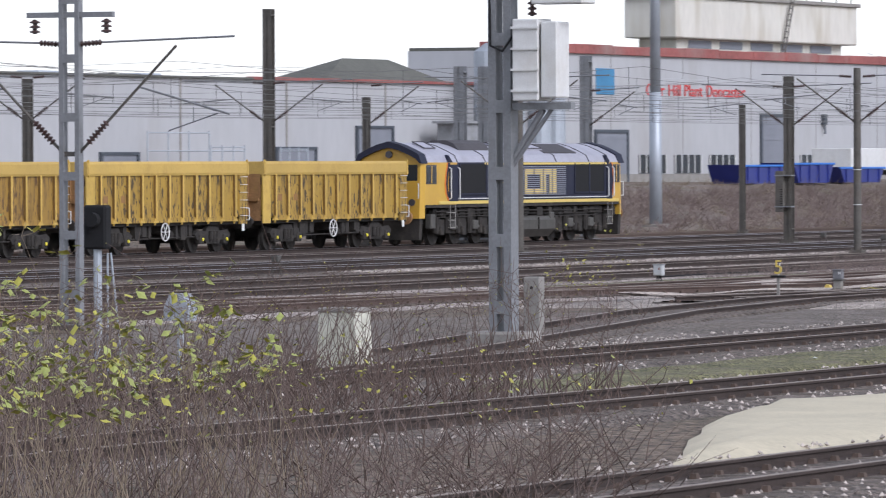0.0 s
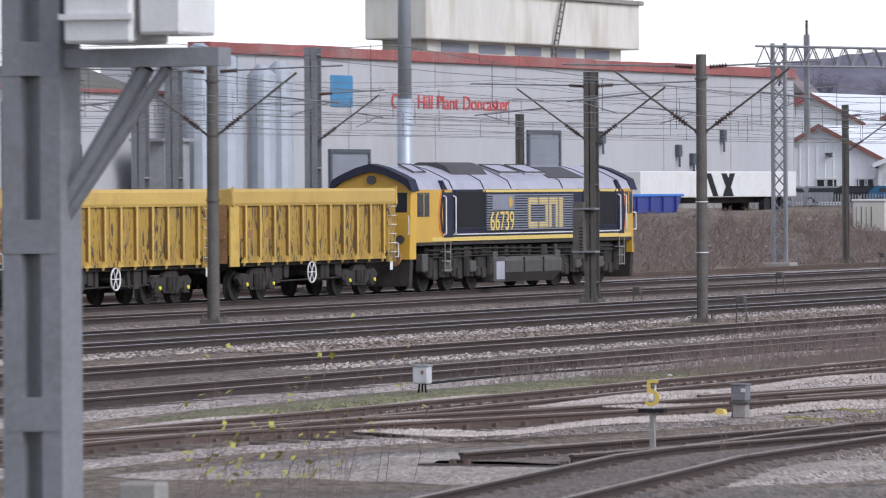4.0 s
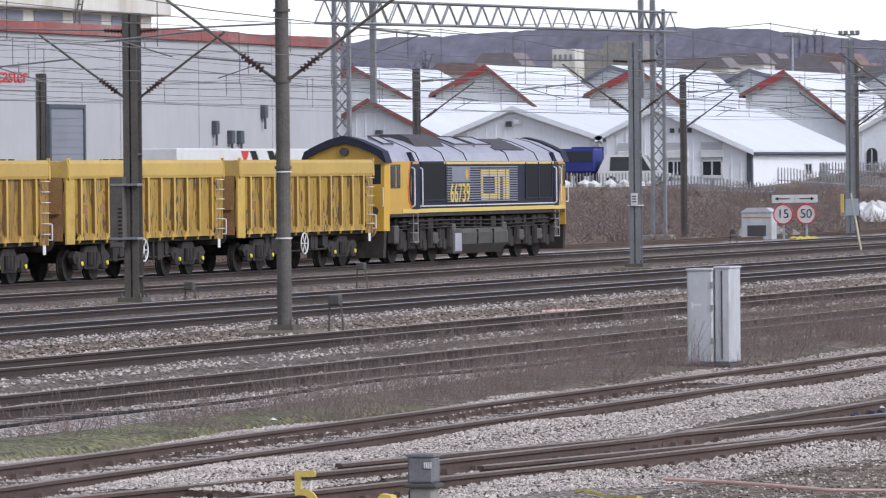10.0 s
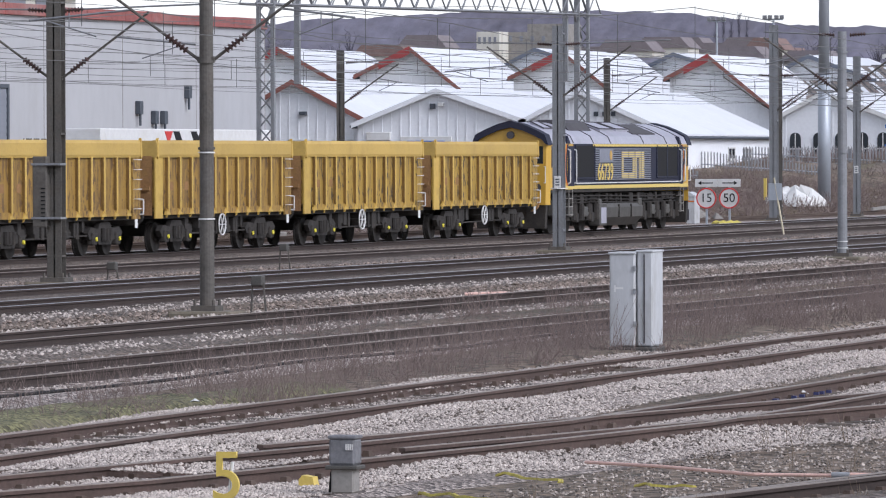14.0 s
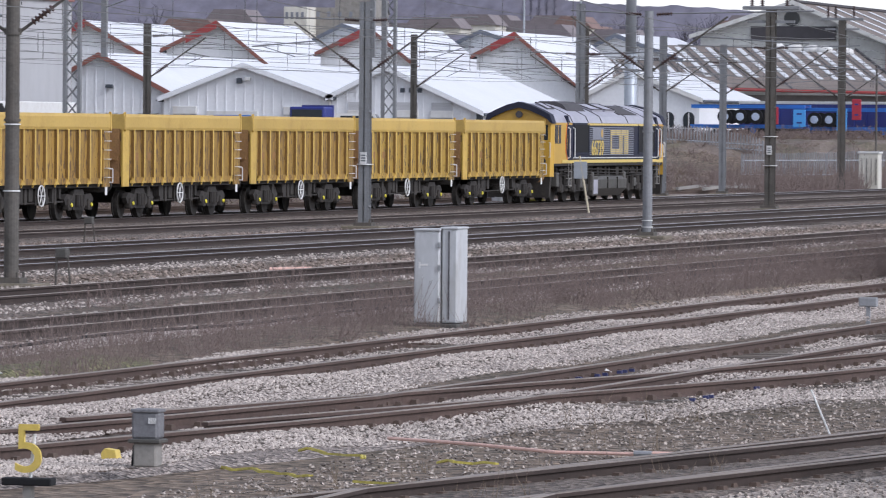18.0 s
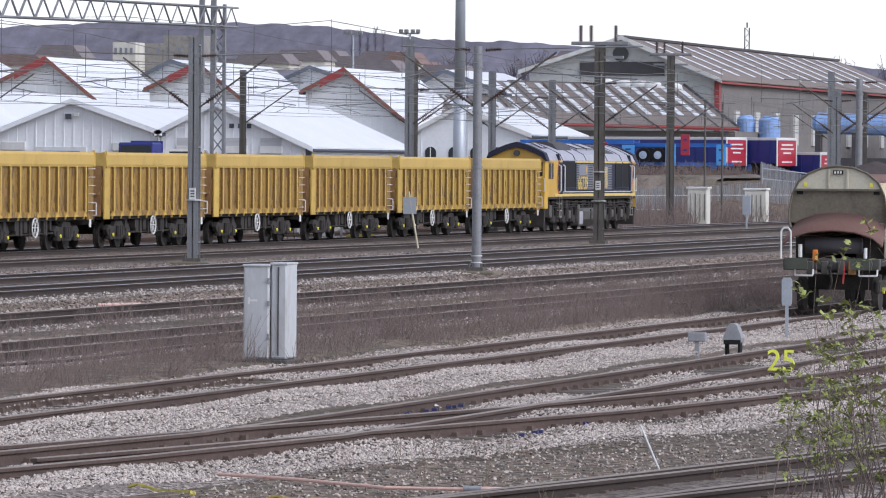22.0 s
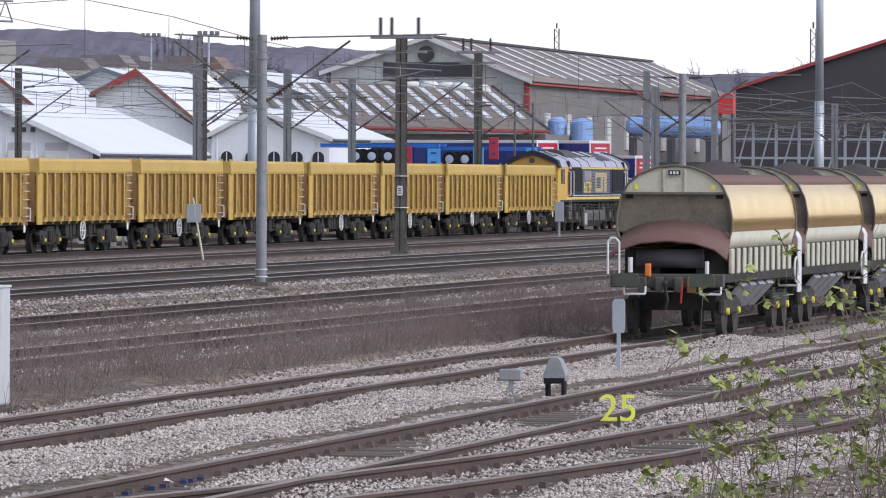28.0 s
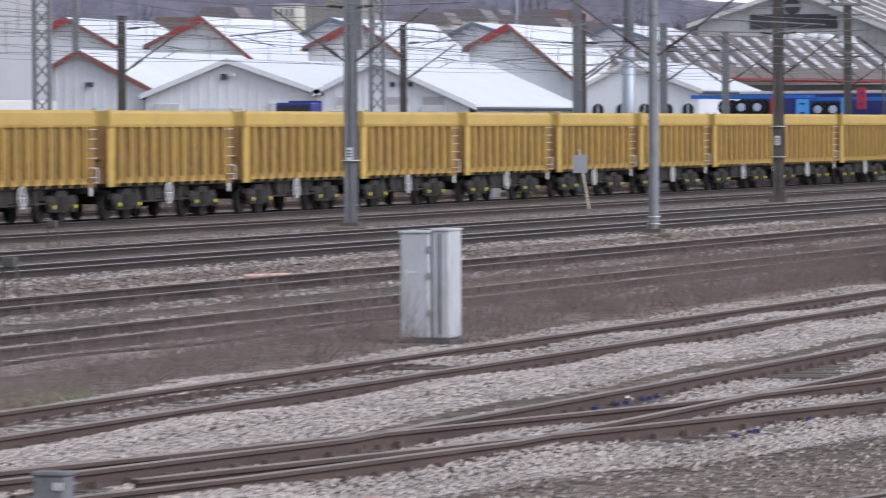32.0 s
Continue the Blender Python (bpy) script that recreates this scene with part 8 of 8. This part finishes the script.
weeds("dead_weeds", "thicket of bare brown weed stems between the tracks", [(R(-25.8, -23.0), R(88, 205)) for _ in range(900)], 0.82, 12, 0.5, TWIG, 0.005)
weeds("dead_weeds", "sparse bare brown weed stems beside the mossy strip", [(R(-25.4, -22.8), 90 - 26 * R(0, 1) ** 1.5) for _ in range(230)], 0.6, 9, 0.4, TWIG, 0.004)
weeds("dead_weeds", "tall clump of bare brown stems by the track", [(R(-22.9, -22.3), R(68.5, 70.5)) for _ in range(14)] + [(R(-24, -23), R(76, 80)) for _ in range(16)], 0.95, 9, 0.4, TWIG, 0.004)
weeds("dead_weeds", "bare stems between two running lines", [(R(-31.2, -29.7), R(95, 230)) for _ in range(260)], 0.55, 9, 0.4, TWIG, 0.006)
weeds("dead_weeds", "sparse dry stems on the cinders", [(R(-14.5, -9.5), R(38, 62)) for _ in range(60)], 0.3, 5, 0.15, TWIGPALE, 0.004)
def scrub_carpet(name, label, x0, x1, y0, y1, step, height, material):
    """Low matted growth: a close field of uneven tufts that follows the ground."""
    nx, ny = int((x1 - x0) / step), int((y1 - y0) / (step * 1.5))
    v = []
    for j in range(ny + 1):
        for i in range(nx + 1):
            x, y = x0 + (x1 - x0) * i / nx, y0 + (y1 - y0) * j / ny
            e = min(1.0, 0.4 * min(i, nx - i, j, ny - j))
            k = max(0.0, 0.5 + 0.9 * noise.noise(Vector((x * 0.35, y * 0.2, 7)))) * random.uniform(0.1, 1.0)
            v.append((x + random.uniform(-0.3, 0.3) * step, y + random.uniform(-0.5, 0.5) * step, ground_height(x, y) - 0.12 + height * k * e))
    w = nx + 1
    return solo(name, Build().add(v, [(j * w + i, j * w + i + 1, (j + 1) * w + i + 1, (j + 1) * w + i) for j in range(ny) for i in range(nx)]), material, label, "scrub", kind="stuff")


SCRUB = mat("matted_scrub", (0.165, 0.133, 0.113), 0.97, vary=0.5, scale=0.35, fine=7, bump=0.8, dist=0.1, dirt=(0.10, 0.105, 0.05), dirt_amount=0.7, dirt_scale=0.25)
scrub_carpet("scrub_carpet", "matted brown dead grass and brambles on the bank", -92, -67.3, 110, 420, 0.6, 0.3, SCRUB)
weeds("bank_scrub", "brown leafless scrub on the bank behind the line", [(R(-84, -68.5), R(150, 420)) for _ in range(2600)], 0.75, 9, 0.7, TWIG, 0.02)
weeds("bank_grass", "straw-coloured dead grass on the bank", [(R(-88, -67.5), R(150, 400)) for _ in range(1500)], 0.4, 9, 0.6, TWIGPALE, 0.013)
weeds("bank_scrub", "dense brown brambles by the white cabinets", [(R(-66, -60.8), R(298, 352)) for _ in range(260)], 1.5, 9, 0.7, TWIG, 0.014)


def leaf(b, p, s):
    a, e = random.uniform(0, 6.3), random.uniform(-0.9, 0.9)
    d = Vector((math.cos(a) * math.cos(e), math.sin(a) * math.cos(e), math.sin(e))) * s
    w = Vector((-d.y, d.x, random.uniform(-s, s) * 0.6)).normalized() * s * 0.34
    u = Vector((0, 0, s * 0.08))
    b.add([p, p + d * 0.5 + w, p + d, p + d * 0.5 - w, p + d * 0.5 + u], [(0, 1, 4), (1, 2, 4), (2, 3, 4), (3, 0, 4)])


def bush(name, label, spots, h, n, spread, leaves, leaf_size, leaf_mat, twig_mat, r=0.009, z=-0.18, lowest=0.3, second=None, side=0.4):
    o = thing(name, label, "bush")
    tw, lf, l2 = Build(), Build(), Build()
    for x, y, k in spots:
        tips = stems(tw, x, y, z, h * k, n, spread, r, 5)
        for q, hh in list(tips):
            if q.z > lowest * h and random.random() < 0.8:
                for _ in range(2):
                    d = Vector((random.gauss(0, 1), random.gauss(0, 1), random.uniform(0.2, 1.2))).normalized() * random.uniform(0.15, side) * min(1.0, hh * 0.5)
                    tw.tube(q, q + d, r * 0.4, r * 0.2, 3)
                    for j in range(leaves):
                        if random.random() < 0.6:
                            leaf(l2 if second and random.random() < 0.35 else lf, q + d * random.uniform(0.4, 1.05), leaf_size * random.uniform(0.6, 1.3))
    tagged(part("twig_mass", tw, twig_mat, o, "thin bare branches"), kind="stuff")
    if lf.v:
        tagged(part("foliage", lf, leaf_mat, o, "small new leaves"), kind="stuff")
    if l2.v:
        tagged(part("older_foliage", l2, second, o, "yellow leaves"), kind="stuff")
    return o


LEAFGREEN = mat("olive_leaf", (0.17, 0.195, 0.06), 0.6, vary=0.35, scale=2, fine=12, bump=0.1)
# the leafy shrub in front of the hoppers
bush("willow_bush", "sprouting shrub with thin stems and fresh pale green leaves", [(R(-8.5, -6.5), R(49.5, 53.0), R(0.6, 1.0)) for _ in range(22)] + [(R(-9.0, -8.2), R(50, 52), R(0.45, 0.85)) for _ in range(7)] + [(R(-8.0, -7.0), R(50, 52.5), 1.08) for _ in range(5)], 2.7, 4, 0.4, 9, 0.062, LEAF, TWIG, 0.0075, second=LEAFGREEN, lowest=0.06, side=0.24)
# undergrowth in the foreground of the opening view
thicket = [(y, R(0.41, 0.54)) for y in [R(-50, -32) for _ in range(150)]]
bush("bare_thicket", "tangled bare brown thicket with a few yellow leaves", [(38.1 - k * (y + 95.5), y, R(0.25, 1.0) * (0.55 + 3.4 * (k - 0.41))) for y, k in thicket], 2.2, 5, 1.3, 1, 0.05, LEAF, TWIGDARK, 0.008, lowest=0.3, second=LEAFYEL, side=0.9)
saplings = [(y, R(0.415, 0.53)) for y in [R(-50, -40) for _ in range(46)]]
bush("bare_saplings", "slender bare saplings with a few yellow leaves at their tips", [(38.1 - k * (y + 95.5), y, R(0.6, 1.0) * (0.7 + 3.0 * (k - 0.41))) for y, k in saplings], 1.95, 4, 0.55, 1, 0.06, LEAFYEL, TWIG, 0.005, lowest=0.45, side=0.35)
bush("bare_thicket", "tangled bare brown thicket close to the siding", [(R(-1.5, 6.5), R(-36, -17), R(0.3, 1.0)) for _ in range(230)], 1.8, 6, 1.2, 1, 0.03, LEAFYEL, TWIGDARK, 0.011, lowest=0.5, side=0.9)
bush("leafy_shrub", "shrub with soft yellow-green leaves at the edge of the thicket", [(R(13.2, 15.6), R(-54.5, -50), R(0.6, 1.0)) for _ in range(26)] + [(R(11.5, 13.6), R(-47, -42), R(0.3, 0.75)) for _ in range(24)], 2.9, 6, 0.8, 4, 0.10, LEAF, TWIGPALE, 0.008, second=LEAFYEL)
bush("sapling", "thin bare saplings with a few yellow leaves", [(R(-9.0, -7.3), R(14.0, 17.5), R(0.5, 1.0)) for _ in range(16)], 1.9, 4, 0.5, 1, 0.075, LEAFYEL, TWIG, 0.006, lowest=0.3)


def stones(name, label, n, place, lo, hi, material, z=-0.13):
    """Loose stones, each a small faceted lump, scattered over the bed."""
    rng = np.random.default_rng(len(name) + n)
    xy = place(rng, n)
    size = rng.uniform(lo, hi, n) ** 1.0
    unit = np.array([(1, 0, 0), (0, 1, 0), (-1, 0, 0), (0, -1, 0), (0, 0, 0.8), (0, 0, -0.6)])
    v = np.repeat(unit[None], n, 0) * size[:, None, None] * rng.uniform(0.65, 1.3, (n, 6, 1))
    a = rng.uniform(0, 6.28, n)
    ca, sa = np.cos(a)[:, None], np.sin(a)[:, None]
    v = np.stack([v[..., 0] * ca - v[..., 1] * sa, v[..., 0] * sa + v[..., 1] * ca, v[..., 2] + v[..., 0] * rng.uniform(-0.5, 0.5, (n, 1))], -1)
    v += np.stack([xy[:, 0], xy[:, 1], xy[:, 2] + size * 0.2], -1)[:, None, :]
    tri = np.array([(0, 1, 4), (1, 2, 4), (2, 3, 4), (3, 0, 4), (1, 0, 5), (2, 1, 5), (3, 2, 5), (0, 3, 5)])
    f = (tri[None] + 6 * np.arange(n)[:, None, None]).reshape(-1, 3)
    me = bpy.data.meshes.new(name)
    me.from_pydata(v.reshape(-1, 3), [], f)
    me.materials.append(material)
    return tagged(new(name, me), label, "stones", kind="stuff")


def near_bed(rng, n):
    y = 44 + 78 * rng.uniform(0, 1, n) ** 1.5
    lo = np.where(y < 76, -22.6, -22.9)
    hi = np.interp(y, [44, 52, 58, 66, 80, 122], [-16.6, -15.6, -14.6, -12.6, -11.6, -11.2])
    x = rng.uniform(0, 1, n) * (hi - lo) + lo
    lump = 0.05 * np.sin(x * 2.1 + 0.3 * y) * np.sin(y * 0.37) + np.where((np.abs(x + 18.6) < 1.0) & (y > 52), 0.07, 0.0)
    gauge = (np.abs(x + 20.7) < 0.7) & (y < 80)
    return np.stack([x, y, np.where(gauge, -0.15, -0.128 + lump)], 1)


def strip_bed(spans, y0, y1, z=-0.155):
    def go(rng, n):
        k = rng.integers(0, len(spans), n)
        s = np.array(spans)[k]
        return np.stack([s[:, 0] + (s[:, 1] - s[:, 0]) * rng.uniform(0, 1, n), y0 + (y1 - y0) * rng.uniform(0, 1, n) ** 1.3, np.full(n, z)], 1)
    return go


stones("ballast_stones", "loose pale grey ballast stones around the turnout", 190000, near_bed, 0.009, 0.024, STONE)
stones("ballast_stones", "loose pinkish ballast stones beside the running lines", 40000, strip_bed([(-30.0, -25.3), (-36.0, -31.0), (-43, -38)], 72, 190), 0.018, 0.042, STONE)
stones("brown_stones", "loose brown ballast stones between the running lines", 42000, strip_bed([(-56.6, -54.2), (-50.4, -47.0), (-43.4, -42.2), (-38.8, -34.8), (-62.6, -60.4)], 85, 270, -0.2), 0.022, 0.055, BROWNSTONE)
stones("dark_stones", "scattered dark stones on the cinders", 16000, strip_bed([(-14.5, -8.0)], 38, 76, -0.125), 0.008, 0.026, CINDER)
stones("ballast_stones", "loose pale stones beside the short sidings", 9000, strip_bed([(-4.5, -1.5), (-3.5, 3.0), (4.5, 9.5), (13.5, 18.5)], -48, 24), 0.02, 0.045, STONE)


# ---- what moves ----
def motions():
    # the joint between locomotive and first wagon along the line
    ride = [(0, 116.9), (1, 122.6), (2, 128.5), (3, 134.4), (4.5, 143.7), (6, 153.2), (8, 165.9), (10, 178.6), (12, 191.7), (13.5, 201.9), (15.5, 215.7), (18, 233.8), (20, 248.6), (21.5, 260.0), (23, 271.5), (24.5, 283.2), (26, 295.3), (28, 311.7), (29, 320.0), (30, 328.2), (31, 336.2), (32, 344.0)]
    walk(LOCO, [(t, pose(T_TRAIN, y, 0)) for t, y in ride])
    for k, w in enumerate(WAGONS):
        walk(w, [(t, pose(T_TRAIN, y - 13.6 * k, 0)) for t, y in ride])


motions()
